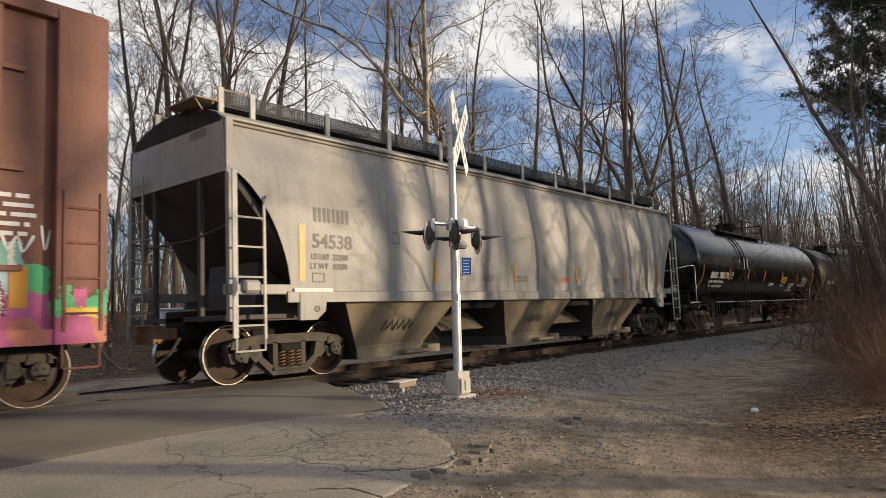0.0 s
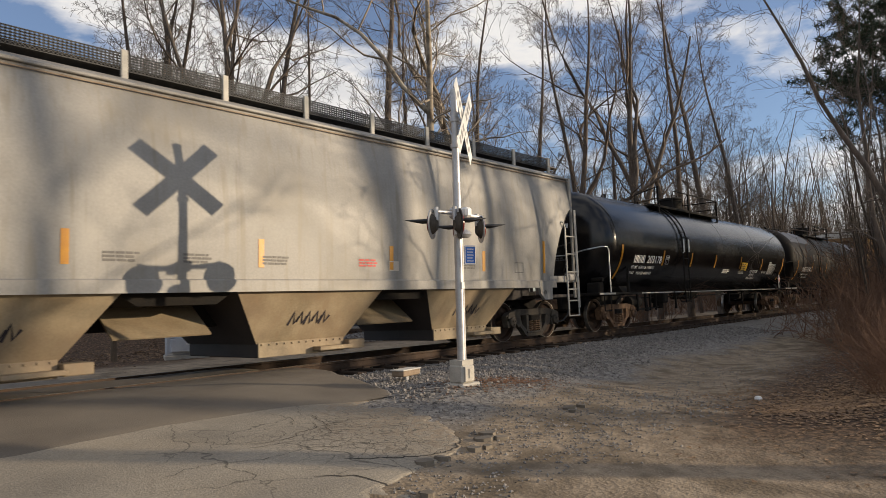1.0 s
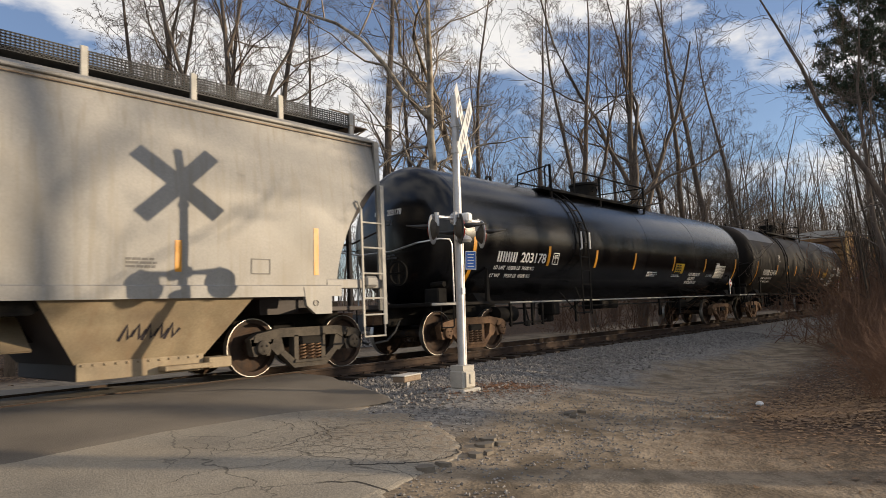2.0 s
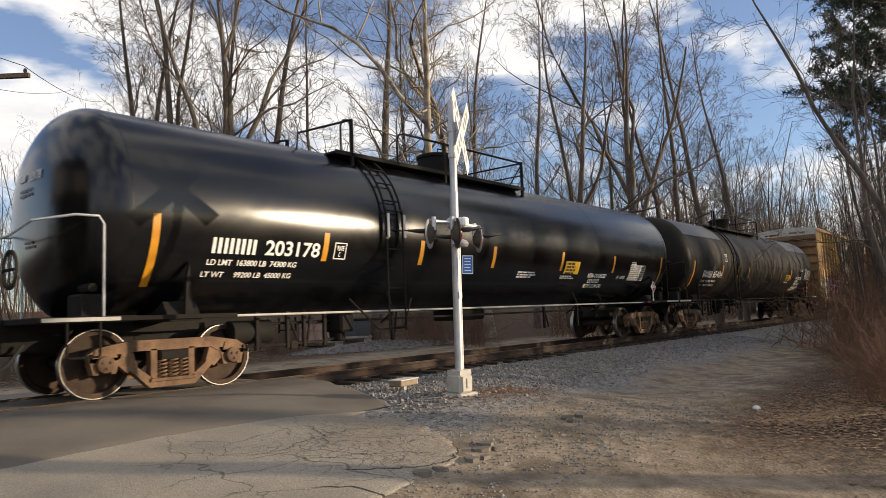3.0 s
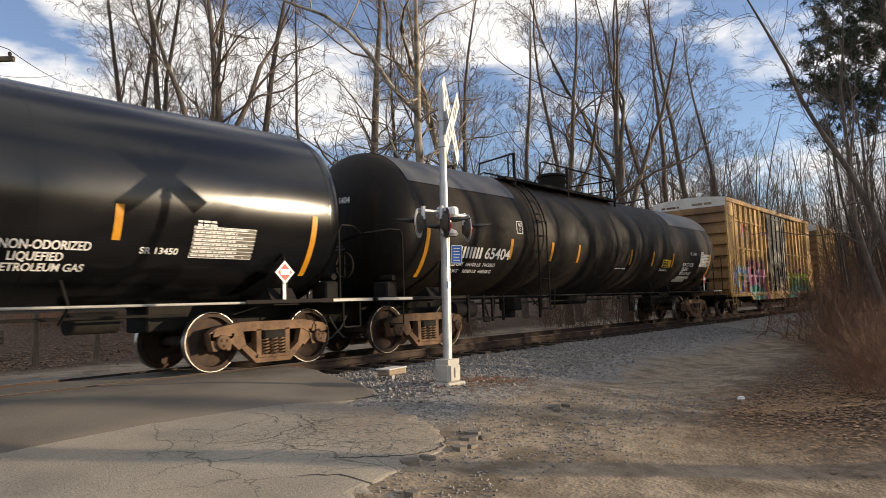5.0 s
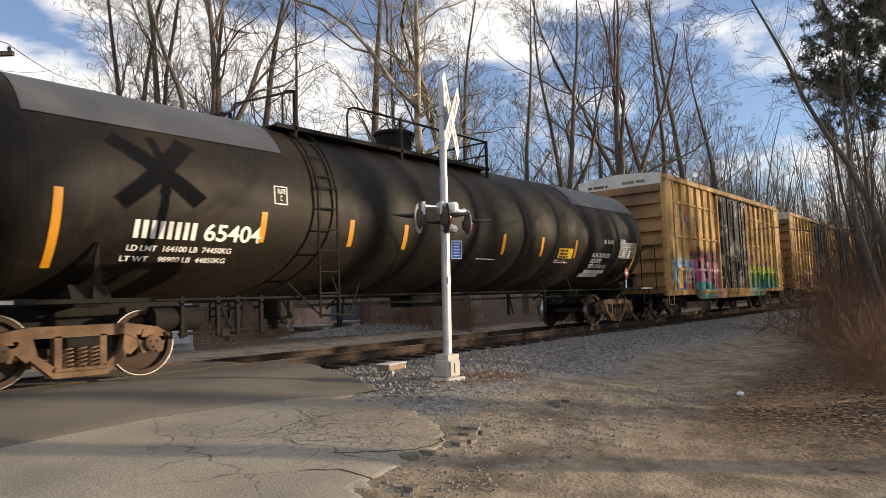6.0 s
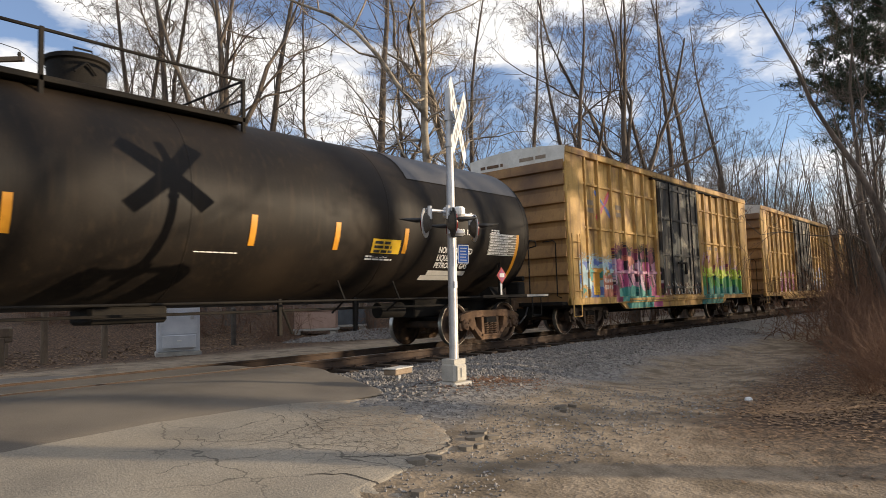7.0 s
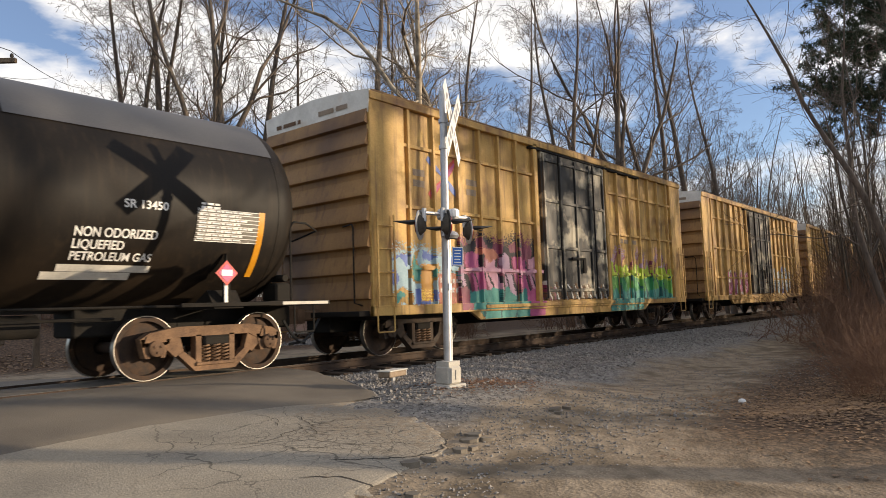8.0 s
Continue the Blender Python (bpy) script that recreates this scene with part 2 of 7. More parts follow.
# ---- mesh building ----
class Shape:
    """Vertices and faces gathered from simple worked forms."""

    def __init__(self):
        self.v, self.f = [], []

    def add(self, vs, fs):
        k = len(self.v)
        self.v += [tuple(p) for p in vs]
        self.f += [tuple(i + k for i in q) for q in fs]
        return self

    def box(self, x0, x1, y0, y1, z0, z1, c=None):
        """A box with chamfered edges."""
        lo, hi = (min(x0, x1), min(y0, y1), min(z0, z1)), (max(x0, x1), max(y0, y1), max(z0, z1))
        if c is None:
            c = 0.12 * min(b - a for a, b in zip(lo, hi))
            c = min(c, 0.012)
        vs, idx = [], {}
        for sx in (0, 1):
            for sy in (0, 1):
                for sz in (0, 1):
                    s = (sx, sy, sz)
                    for ax in range(3):
                        p = [hi[i] - c if s[i] else lo[i] + c for i in range(3)]
                        p[ax] = hi[ax] if s[ax] else lo[ax]
                        idx[s, ax] = len(vs)
                        vs.append(p)
        fs = []
        for ax in range(3):
            u, w = (ax + 1) % 3, (ax + 2) % 3
            for side in (0, 1):
                q = []
                for a, b in ((0, 0), (1, 0), (1, 1), (0, 1)):
                    s = [0, 0, 0]
                    s[ax], s[u], s[w] = side, a, b
                    q.append(idx[tuple(s), ax])
                fs.append(q if side else q[::-1])
            for a in (0, 1):
                for b in (0, 1):
                    s0, s1 = [0, 0, 0], [0, 0, 0]
                    s0[u] = s1[u] = a
                    s0[w] = s1[w] = b
                    s1[ax] = 1
                    q = [idx[tuple(s0), u], idx[tuple(s1), u], idx[tuple(s1), w], idx[tuple(s0), w]]
                    fs.append(q if (a == b) == False else q[::-1])
        for sx in (0, 1):
            for sy in (0, 1):
                for sz in (0, 1):
                    s = (sx, sy, sz)
                    q = [idx[s, 0], idx[s, 1], idx[s, 2]]
                    fs.append(q if (sx + sy + sz) % 2 else q[::-1])
        return self.add(vs, fs)

    def tube(self, pts, r, n=8, caps=True):
        """A round bar along points; r is one radius or one for each point."""
        pts = [Vector(p) for p in pts]
        rs = r if isinstance(r, (list, tuple)) else [r] * len(pts)
        ref = None
        vs, fs = [], []
        for i, p in enumerate(pts):
            t = (pts[min(i + 1, len(pts) - 1)] - pts[max(i - 1, 0)]).normalized()
            if ref is None:
                ref = t.orthogonal().normalized()
            ref = (ref - t * ref.dot(t)).normalized()
            o = t.cross(ref)
            for j in range(n):
                a = 2 * math.pi * j / n
                vs.append(p + (ref * math.cos(a) + o * math.sin(a)) * rs[i])
        for i in range(len(pts) - 1):
            for j in range(n):
                k = (j + 1) % n
                fs.append((i * n + j, i * n + k, (i + 1) * n + k, (i + 1) * n + j))
        if caps:
            fs += [tuple(range(n))[::-1], tuple((len(pts) - 1) * n + j for j in range(n))]
        return self.add(vs, fs)

    def prism(self, poly, y0, y1, axis="y"):
        """An outline in two axes pushed along the third."""
        n = len(poly)

        def at(a, b, d):
            return {"y": (a, d, b), "x": (d, a, b), "z": (a, b, d)}[axis]
        vs = [at(a, b, y0) for a, b in poly] + [at(a, b, y1) for a, b in poly]
        fs = [tuple(range(n)), tuple(range(2 * n - 1, n - 1, -1))]
        fs += [(i, i + n, (i + 1) % n + n, (i + 1) % n) for i in range(n)]
        return self.add(vs, fs)

    def spin(self, prof, centre, axis="x", n=40, closed=False):
        """A profile of (along, radius) turned round an axis through centre."""
        vs, fs = [], []
        for a, r in prof:
            for j in range(n):
                w = 2 * math.pi * j / n
                c, s = r * math.cos(w), r * math.sin(w)
                q = {"x": (a, c, s), "y": (c, a, s), "z": (c, s, a)}[axis]
                vs.append([q[i] + centre[i] for i in range(3)])
        m = len(prof)
        for i in range(m if closed else m - 1):
            for j in range(n):
                k = (j + 1) % n
                i2 = (i + 1) % m
                fs.append((i * n + j, i2 * n + j, i2 * n + k, i * n + k))
        return self.add(vs, fs)

    def mesh(self, name, material, angle=35):
        me = bpy.data.meshes.new(name)
        me.from_pydata(self.v, [], self.f)
        bm = bmesh.new()
        bm.from_mesh(me)
        bmesh.ops.recalc_face_normals(bm, faces=bm.faces)
        bm.to_mesh(me)
        bm.free()
        me.materials.append(material)
        me.shade_smooth()
        me.set_sharp_from_angle(angle=radians(angle))
        return me


def part(name, shape, material, parent=None, label="", angle=35):
    ob = new(name, shape.mesh(name, material, angle) if isinstance(shape, Shape) else shape)
    ob.parent = parent
    if label:
        ob["label"] = label
    return ob


def piece(name, me, parent, m):
    """An object of its own on a shared mesh."""
    ob = new(name, me)
    ob.parent = parent
    ob.matrix_basis = m
    return ob


def thing(name, at, label, category, group="", kind=""):
    ob = new(name)
    ob.empty_display_size = 0.2
    ob.matrix_basis = at
    return tagged(ob, label, category, group, kind)


def text_mesh(body, size, material, width=None):
    """Flat lettering from the built-in font in the xz plane, facing -y, from the lower left corner."""
    cu = bpy.data.curves.new("text", "FONT")
    cu.body, cu.size = body, size * 1.38
    cu.space_line, cu.offset = 0.95, size * 0.028
    ob = new("text", cu)
    me = bpy.data.meshes.new_from_object(ob.evaluated_get(bpy.context.evaluated_depsgraph_get()))
    bpy.data.objects.remove(ob)
    bpy.data.curves.remove(cu)
    xs = [v.co.x for v in me.vertices]
    k = width / (max(xs) - min(xs)) if width else 1.0
    x0, y0 = min(xs), min(v.co.y for v in me.vertices)
    for v in me.vertices:
        v.co = ((v.co.x - x0) * k, 0, v.co.y - y0)
    me.materials.clear()
    me.materials.append(material)
    return me


# ---- ground, road and track ----
def smooth(a, b, x):
    k = min(1.0, max(0.0, (x - a) / (b - a)))
    return k * k * (3 - 2 * k)


def lift(x, y):
    """Height of the ground."""
    far = smooth(12.2, 14.5, y)
    z = -0.56 + 0.36 * smooth(0.5, 7.4, y)
    side = -0.66 + 0.40 * smooth(5.2, 8.6, y)
    k = smooth(8.0, 13.0, x - 0.25 * (y - 6))
    z = z * (1 - k) + side * k
    bed = smooth(7.6, 9.0, y)
    z = z * (1 - bed) + (-0.24) * bed
    z = z * (1 - far) + far * (-0.32 + 1.5 * smooth(20.5, 34, y) + 2.0 * smooth(34, 90, y))
    z += 0.30 * math.exp(-((x - 20.0) / 2.8) ** 2 - ((y - 20.4) / 1.3) ** 2)
    z += 0.10 * math.exp(-((x - 7.4) / 1.0) ** 2 - ((y - 6.1) / 0.8) ** 2)
    bank = smooth(3.0, -1.5, y - 0.12 * (x - 8)) * smooth(6.0, 10.0, x)
    z += 0.35 * bank
    z += 0.022 * noise.noise((x * 0.5, y * 0.5, 0)) + 0.005 * noise.noise((x * 2.1, y * 2.1, 5))
    return z


EDGE_Y = [-20.0, 2.4, 3.4, 3.63, 3.80, 3.93, 4.06, 4.16, 4.58, 5.06, 5.64, 6.3, 6.7, 7.6, 9.0, 12.0]
EDGE_X = [-4.0, 2.9, 3.62, 3.87, 3.97, 4.35, 5.05, 5.35, 5.62, 5.85, 6.05, 6.10, 6.30, 6.65, 7.0, 7.3]


def road_edge(y):
    """x of the road's ragged right-hand edge."""
    return float(np.interp(y, EDGE_Y, EDGE_X)) + 0.10 * noise.noise((y * 1.9, 0, 3)) + 0.06 * noise.noise((y * 6, 0, 9))


def sheet(name, xs, ys, zf, material, keep=None):
    sh = Shape()
    n = len(ys)
    sh.v = [(x, y, zf(x, y)) for x in xs for y in ys]
    sh.f = [(i * n + j, (i + 1) * n + j, (i + 1) * n + j + 1, i * n + j + 1) for i in range(len(xs) - 1) for j in range(n - 1)]
    return part(name, sh, material, None, "", 180)


def steps(a, b, n):
    return [a + (b - a) * i / n for i in range(n + 1)]


def ground_material():
    """Grey ballast beside the track, packed tan dirt, dark litter under the trees."""
    m = bpy.data.materials.new("dirt_and_gravel")
    m.use_nodes = True
    t = m.node_tree
    b = t.nodes["Principled BSDF"]
    b.inputs["Roughness"].default_value = 0.95
    b.inputs["Specular IOR Level"].default_value = 0.2
    pos = t.nodes.new("ShaderNodeNewGeometry").outputs["Position"]
    sep = t.nodes.new("ShaderNodeSeparateXYZ")
    link(t, pos, sep.inputs[0])

    def noise_of(s, d=5):
        n = t.nodes.new("ShaderNodeTexNoise")
        n.inputs["Scale"].default_value, n.inputs["Detail"].default_value = s, d
        link(t, pos, n.inputs["Vector"])
        return n.outputs["Fac"]

    def op(kind, a, c, d=None):
        q = t.nodes.new("ShaderNodeMath")
        q.operation = kind
        for i, v in enumerate((a, c, d)):
            if v is None:
                continue
            if isinstance(v, (int, float)):
                q.inputs[i].default_value = v
            else:
                link(t, v, q.inputs[i])
        return q.outputs[0]

    def ramp(v, lo, hi):
        r = t.nodes.new("ShaderNodeMapRange")
        r.interpolation_type = "SMOOTHSTEP"
        r.inputs["From Min"].default_value, r.inputs["From Max"].default_value = lo, hi
        link(t, v, r.inputs["Value"])
        return r.outputs["Result"]

    def blend(fac, a, c):
        x = t.nodes.new("ShaderNodeMix")
        x.data_type = "RGBA"
        link(t, fac, x.inputs["Factor"])
        for key, v in (("A", a), ("B", c)):
            if isinstance(v, tuple):
                x.inputs[key].default_value = (*v, 1)
            else:
                link(t, v, x.inputs[key])
        return x.outputs["Result"]
    fine, mid, big = noise_of(45, 3), noise_of(5, 5), noise_of(0.8, 4)
    vo = t.nodes.new("ShaderNodeTexVoronoi")
    vo.inputs["Scale"].default_value = 22
    link(t, pos, vo.inputs["Vector"])
    stone = blend(vo.outputs["Color"], (0.10, 0.093, 0.086), (0.36, 0.335, 0.30))
    dirt = blend(ramp(mid, 0.35, 0.7), (0.22, 0.172, 0.118), (0.36, 0.285, 0.198))
    dirt = blend(ramp(fine, 0.45, 0.75), dirt, (0.38, 0.305, 0.22))
    dirt = blend(ramp(noise_of(1.7, 6), 0.46, 0.66), dirt, (0.165, 0.128, 0.087))
    litter = blend(ramp(noise_of(14, 4), 0.4, 0.65), (0.050, 0.033, 0.022), (0.17, 0.105, 0.062))
    y = op("MULTIPLY_ADD", big, 1.8, sep.outputs["Y"])
    y = op("MULTIPLY_ADD", mid, 0.9, y)
    rise = op("MULTIPLY_ADD", op("MINIMUM", op("SUBTRACT", sep.outputs["X"], 8.0), 8.0), -0.16, y)
    near = ramp(rise, 6.1, 6.9)
    past = ramp(y, 16.0, 14.8)
    col = blend(op("MULTIPLY", near, past), dirt, stone)
    beyond = ramp(y, 18.2, 20.5)
    col = blend(beyond, col, litter)
    side = op("MULTIPLY", ramp(op("MULTIPLY_ADD", sep.outputs["X"], -0.13, y), 4.0, 2.6), ramp(sep.outputs["X"], 5.0, 8.5))
    col = blend(side, col, litter)
    link(t, col, b.inputs["Base Color"])
    bp = t.nodes.new("ShaderNodeBump")
    bp.inputs["Strength"].default_value, bp.inputs["Distance"].default_value = 0.38, 0.02
    link(t, op("ADD", op("MULTIPLY", vo.outputs["Distance"], 0.8), fine), bp.inputs["Height"])
    link(t, bp.outputs["Normal"], b.inputs["Normal"])
    return m


GX = [-900, -400, -180, -90, -50, -30] + steps(-18, 34, 208) + [37, 41, 46, 52, 60, 70, 85, 110, 160, 260, 450, 1000]
GY = [-900, -400, -160, -80, -40, -24, -16] + steps(-10, 28, 152) + [30, 33, 37, 42, 50, 60, 80, 130, 250, 500, 1000]
ground = tagged(sheet("ground", GX, GY, lift, ground_material()), "packed tan dirt and grey ballast with leaf litter", "ground", kind="structure")


def asphalt_material():
    """Old sun-bleached asphalt: stains, worn aggregate and a net of fine cracks where it has failed."""
    m = ASPHALT.copy()
    m.name = "cracked_asphalt"
    t = m.node_tree
    b = t.nodes["Principled BSDF"]
    pos = t.nodes.new("ShaderNodeNewGeometry").outputs["Position"]
    warp = t.nodes.new("ShaderNodeTexNoise")
    warp.inputs["Scale"].default_value, warp.inputs["Detail"].default_value = 2.2, 4
    link(t, pos, warp.inputs["Vector"])
    shift = t.nodes.new("ShaderNodeVectorMath")
    shift.operation = "MULTIPLY_ADD"
    shift.inputs[1].default_value = (0.55, 0.55, 0.0)
    link(t, warp.outputs["Color"], shift.inputs[0])
    link(t, pos, shift.inputs[2])
    old = b.inputs["Base Color"].links[0].from_socket
    depth = None
    for scale, width, lo, hi in ((0.9, 0.007, 2.6, 1.9), (3.6, 0.022, 1.55, 0.9), (8.5, 0.05, 1.5, 0.6)):
        v = t.nodes.new("ShaderNodeTexVoronoi")
        v.feature = "DISTANCE_TO_EDGE"
        v.inputs["Scale"].default_value = scale
        link(t, shift.outputs[0], v.inputs["Vector"])
        line = t.nodes.new("ShaderNodeMapRange")
        line.inputs["From Min"].default_value, line.inputs["From Max"].default_value = width, width * 0.35
        link(t, v.outputs["Distance"], line.inputs["Value"])
        where = t.nodes.new("ShaderNodeTexNoise")
        where.inputs["Scale"].default_value = 1.4
        link(t, pos, where.inputs["Vector"])
        gap = t.nodes.new("ShaderNodeVectorMath")
        gap.operation = "DISTANCE"
        gap.inputs[1].default_value = (4.9, 5.0, -0.3)
        link(t, pos, gap.inputs[0])
        ragged = t.nodes.new("ShaderNodeMath")
        ragged.operation = "MULTIPLY_ADD"
        ragged.inputs[1].default_value = 1.3
        link(t, where.outputs["Fac"], ragged.inputs[0])
        less = t.nodes.new("ShaderNodeMath")
        less.operation = "SUBTRACT"
        less.inputs[1].default_value = 0.65
        link(t, gap.outputs["Value"], less.inputs[0])
        link(t, less.outputs[0], ragged.inputs[2])
        mask = t.nodes.new("ShaderNodeMapRange")
        mask.inputs["From Min"].default_value, mask.inputs["From Max"].default_value = lo, hi
        link(t, ragged.outputs[0], mask.inputs["Value"])
        both = t.nodes.new("ShaderNodeMath")
        both.operation = "MULTIPLY"
        link(t, line.outputs["Result"], both.inputs[0])
        link(t, mask.outputs["Result"], both.inputs[1])
        soft = t.nodes.new("ShaderNodeMath")
        soft.operation = "MULTIPLY"
        soft.inputs[1].default_value = 0.62
        link(t, both.outputs[0], soft.inputs[0])
        mix = t.nodes.new("ShaderNodeMix")
        mix.data_type = "RGBA"
        mix.inputs["B"].default_value = (0.03, 0.026, 0.02, 1)
        link(t, soft.outputs[0], mix.inputs["Factor"])
        link(t, old, mix.inputs["A"])
        old = mix.outputs["Result"]
    # pale dirt trodden over the failing margin
    gap = t.nodes.new("ShaderNodeVectorMath")
    gap.operation = "DISTANCE"
    gap.inputs[1].default_value = (8.2, 4.2, -0.3)
    link(t, pos, gap.inputs[0])
    fac = None
    for scale, detail, lo, hi in ((1.6, 6, 0.0, 1.0), (17.0, 5, 0.42, 0.62)):
        n = t.nodes.new("ShaderNodeTexNoise")
        n.inputs["Scale"].default_value, n.inputs["Detail"].default_value = scale, detail
        link(t, pos, n.inputs["Vector"])
        r = t.nodes.new("ShaderNodeMapRange")
        r.interpolation_type = "SMOOTHSTEP"
        if fac is None:
            add = t.nodes.new("ShaderNodeMath")
            add.operation = "MULTIPLY_ADD"
            add.inputs[1].default_value = 2.4
            link(t, n.outputs["Fac"], add.inputs[0])
            link(t, gap.outputs["Value"], add.inputs[2])
            r.inputs["From Min"].default_value, r.inputs["From Max"].default_value = 5.5, 4.2
            link(t, add.outputs[0], r.inputs["Value"])
            fac = r.outputs["Result"]
        else:
            r.inputs["From Min"].default_value, r.inputs["From Max"].default_value = lo, hi
            link(t, n.outputs["Fac"], r.inputs["Value"])
            mul = t.nodes.new("ShaderNodeMath")
            mul.operation = "MULTIPLY"
            link(t, fac, mul.inputs[0])
            link(t, r.outputs["Result"], mul.inputs[1])
            fac = mul.outputs[0]
    mix = t.nodes.new("ShaderNodeMix")
    mix.data_type = "RGBA"
    mix.inputs["B"].default_value = (0.27, 0.212, 0.148, 1)
    link(t, fac, mix.inputs["Factor"])
    link(t, old, mix.inputs["A"])
    # exposed aggregate
    grit = t.nodes.new("ShaderNodeTexNoise")
    grit.inputs["Scale"].default_value, grit.inputs["Detail"].default_value, grit.inputs["Roughness"].default_value = 38, 7, 0.75
    link(t, pos, grit.inputs["Vector"])
    tone = t.nodes.new("ShaderNodeMapRange")
    tone.inputs["From Min"].default_value, tone.inputs["From Max"].default_value = 0.3, 0.7
    tone.inputs["To Min"].default_value, tone.inputs["To Max"].default_value = 0.72, 1.25
    link(t, grit.outputs["Fac"], tone.inputs["Value"])
    grey = t.nodes.new("ShaderNodeVectorMath")
    grey.operation = "SCALE"
    link(t, mix.outputs["Result"], grey.inputs[0])
    link(t, tone.outputs["Result"], grey.inputs["Scale"])
    link(t, grey.outputs[0], b.inputs["Base Color"])
    return m


def road_height(x, y):
    crossing = smooth(6.3, 8.6, y) * (1 - smooth(12.6, 15.0, y))
    return (lift(x, y) + 0.022) * (1 - crossing) + crossing * -0.025 + 0.004 * noise.noise((x * 1.7, y * 1.7, 2))


def rough(x, y, s):
    return noise.noise((x * s, y * s, 7.0)) + 0.5 * noise.noise((x * s * 2.3, y * s * 2.3, 3.0))


def crumbled(x, y):
    """The old road's height, thinning out and breaking up under dirt and gravel along its edge."""
    d = road_edge(y) - x
    k = smooth(-0.08, 0.34, d + 0.24 * rough(x, y, 2.2) + 0.12 * rough(x, y, 7.0) - 0.06)
    wear = 0.006 * rough(x, y, 12.0) * smooth(0.9, 0.1, d)
    thin = 0.010 * smooth(1.2, 0.2, d) * (1 - smooth(6.4, 7.0, y))
    return road_height(x, y) + wear - thin - 0.045 * (1 - k)


def old_road():
    sh = Shape()
    ys = steps(-14, 2.0, 40)[:-1] + steps(2.0, 8.0, 260)[:-1] + steps(8.0, 9.66, 26)
    off = [-0.30 + 0.0225 * j for j in range(60)] + [1.05 + 0.12 * j for j in range(1, 12)] + [2.6, 3.2, 4, 5, 6, 8, 10, 12]
    m = len(off)
    for y in ys:
        b = road_edge(y)
        sh.v += [(b - o, y, crumbled(b - o, y)) for o in off]
    sh.f = [(i * m + j, (i + 1) * m + j, (i + 1) * m + j + 1, i * m + j + 1) for i in range(len(ys) - 1) for j in range(m - 1)]
    sh.f = [f[::-1] for f in sh.f]
    return sh


def slab(name, ys, left, right, zf, material, n=60):
    """A paved sheet between two ragged edges, with its broken rim turned down into the ground."""
    sh = Shape()
    m = n + 2
    for y in ys:
        a, b = left(y), right(y)
        for j in range(n + 1):
            x = a + (b - a) * j / n
            sh.v.append((x, y, zf(x, y) - (0.014 if j == n else 0.006 if j == n - 1 else 0)))
        sh.v.append((b + 0.05, y, zf(b, y) - 0.05))
    sh.f = [(i * m + j, i * m + j + 1, (i + 1) * m + j + 1, (i + 1) * m + j) for i in range(len(ys) - 1) for j in range(m - 1)]
    return part(name, sh, material, None, "", 60)


road = tagged(part("road", old_road(), asphalt_material(), None, "", 60),
              "old grey asphalt road, cracked and broken at its edge", "road", kind="structure")


def patch_front(x):
    return float(np.interp(x, (-6.0, 2.1, 2.7, 3.4, 4.1, 5.0, 5.84, 6.9), (6.55, 6.64, 6.70, 6.84, 6.82, 6.72, 6.45, 6.2))) + 0.03 * noise.noise((x * 1.1, 4, 0))


def patch_sheet():
    sh = Shape()
    n = 24
    xs = steps(-6.0, 7.3, 100)
    for x in xs:
        y0 = patch_front(x) + 0.03 * rough(x, 2.0, 5.0)
        while y0 < 9.6 and road_edge(y0) + 0.22 + 0.10 * rough(x, y0, 4.0) < x:
            y0 += 0.04
        for j in range(n + 1):
            y = y0 + (9.70 - y0) * j / n
            sh.v.append((x, y, road_height(x, y) + 0.014 - (0.02 if j == 0 else 0)))
    m = n + 1
    sh.f = [(i * m + j, (i + 1) * m + j, (i + 1) * m + j + 1, i * m + j + 1) for i in range(len(xs) - 1) for j in range(n)]
    return sh


tagged(part("road_patch", patch_sheet(), PATCH, None, "", 60), "newer dark asphalt laid against the rails", "road", kind="structure")
tagged(slab("crossing_middle", steps(9.92, 11.20, 12), lambda y: -6.0, lambda y: 6.9 + 0.1 * (y - 9), lambda x, y: -0.03 + 0.004 * noise.noise((x, y, 1)), PATCH),
       "dark asphalt between the rails of the level crossing", "road", kind="structure")
tagged(slab("road_beyond", steps(11.44, 24, 50), lambda y: -9.0 - 0.5 * (y - 11), lambda y: 7.3 + 0.30 * (y - 11.4) - 2.2 * max(0.0, y - 14.5) + 0.15 * noise.noise((y, 3, 3)), lambda x, y: max(lift(x, y) + 0.02, -0.03 - 0.10 * (y - 11.4)), PATCH),
       "dark asphalt road bending away beyond the rails", "road", kind="structure")


def crack(path, width, seed):
    """An open crack wandering along a rough way: a dark strip with a ragged outline."""
    rng = random.Random(seed)
    ps = [Vector(q) for q in path]
    fine = []
    for p0, p1 in zip(ps, ps[1:]):
        n = max(3, int((p1 - p0).length / 0.045))
        fine += [p0.lerp(p1, i / n) for i in range(n)]
    fine.append(ps[-1])
    fine = [p + Vector((rng.gauss(0, 0.016), rng.gauss(0, 0.016))) for p in fine]
    sh = Shape()
    n = len(fine)
    for i, p in enumerate(fine):
        t = (fine[min(i + 1, n - 1)] - fine[max(0, i - 1)]).normalized()
        w = width * (0.55 + 0.6 * rng.random()) * min(1.0, 0.25 + 0.35 * min(i, n - 1 - i))
        for s in (-1, 1):
            x, y = p.x - t.y * w * s, p.y + t.x * w * s
            sh.v.append((x, y, crumbled(x, y) + 0.004))
    sh.f = [(2 * i, 2 * i + 1, 2 * i + 3, 2 * i + 2) for i in range(n - 1)]
    return sh


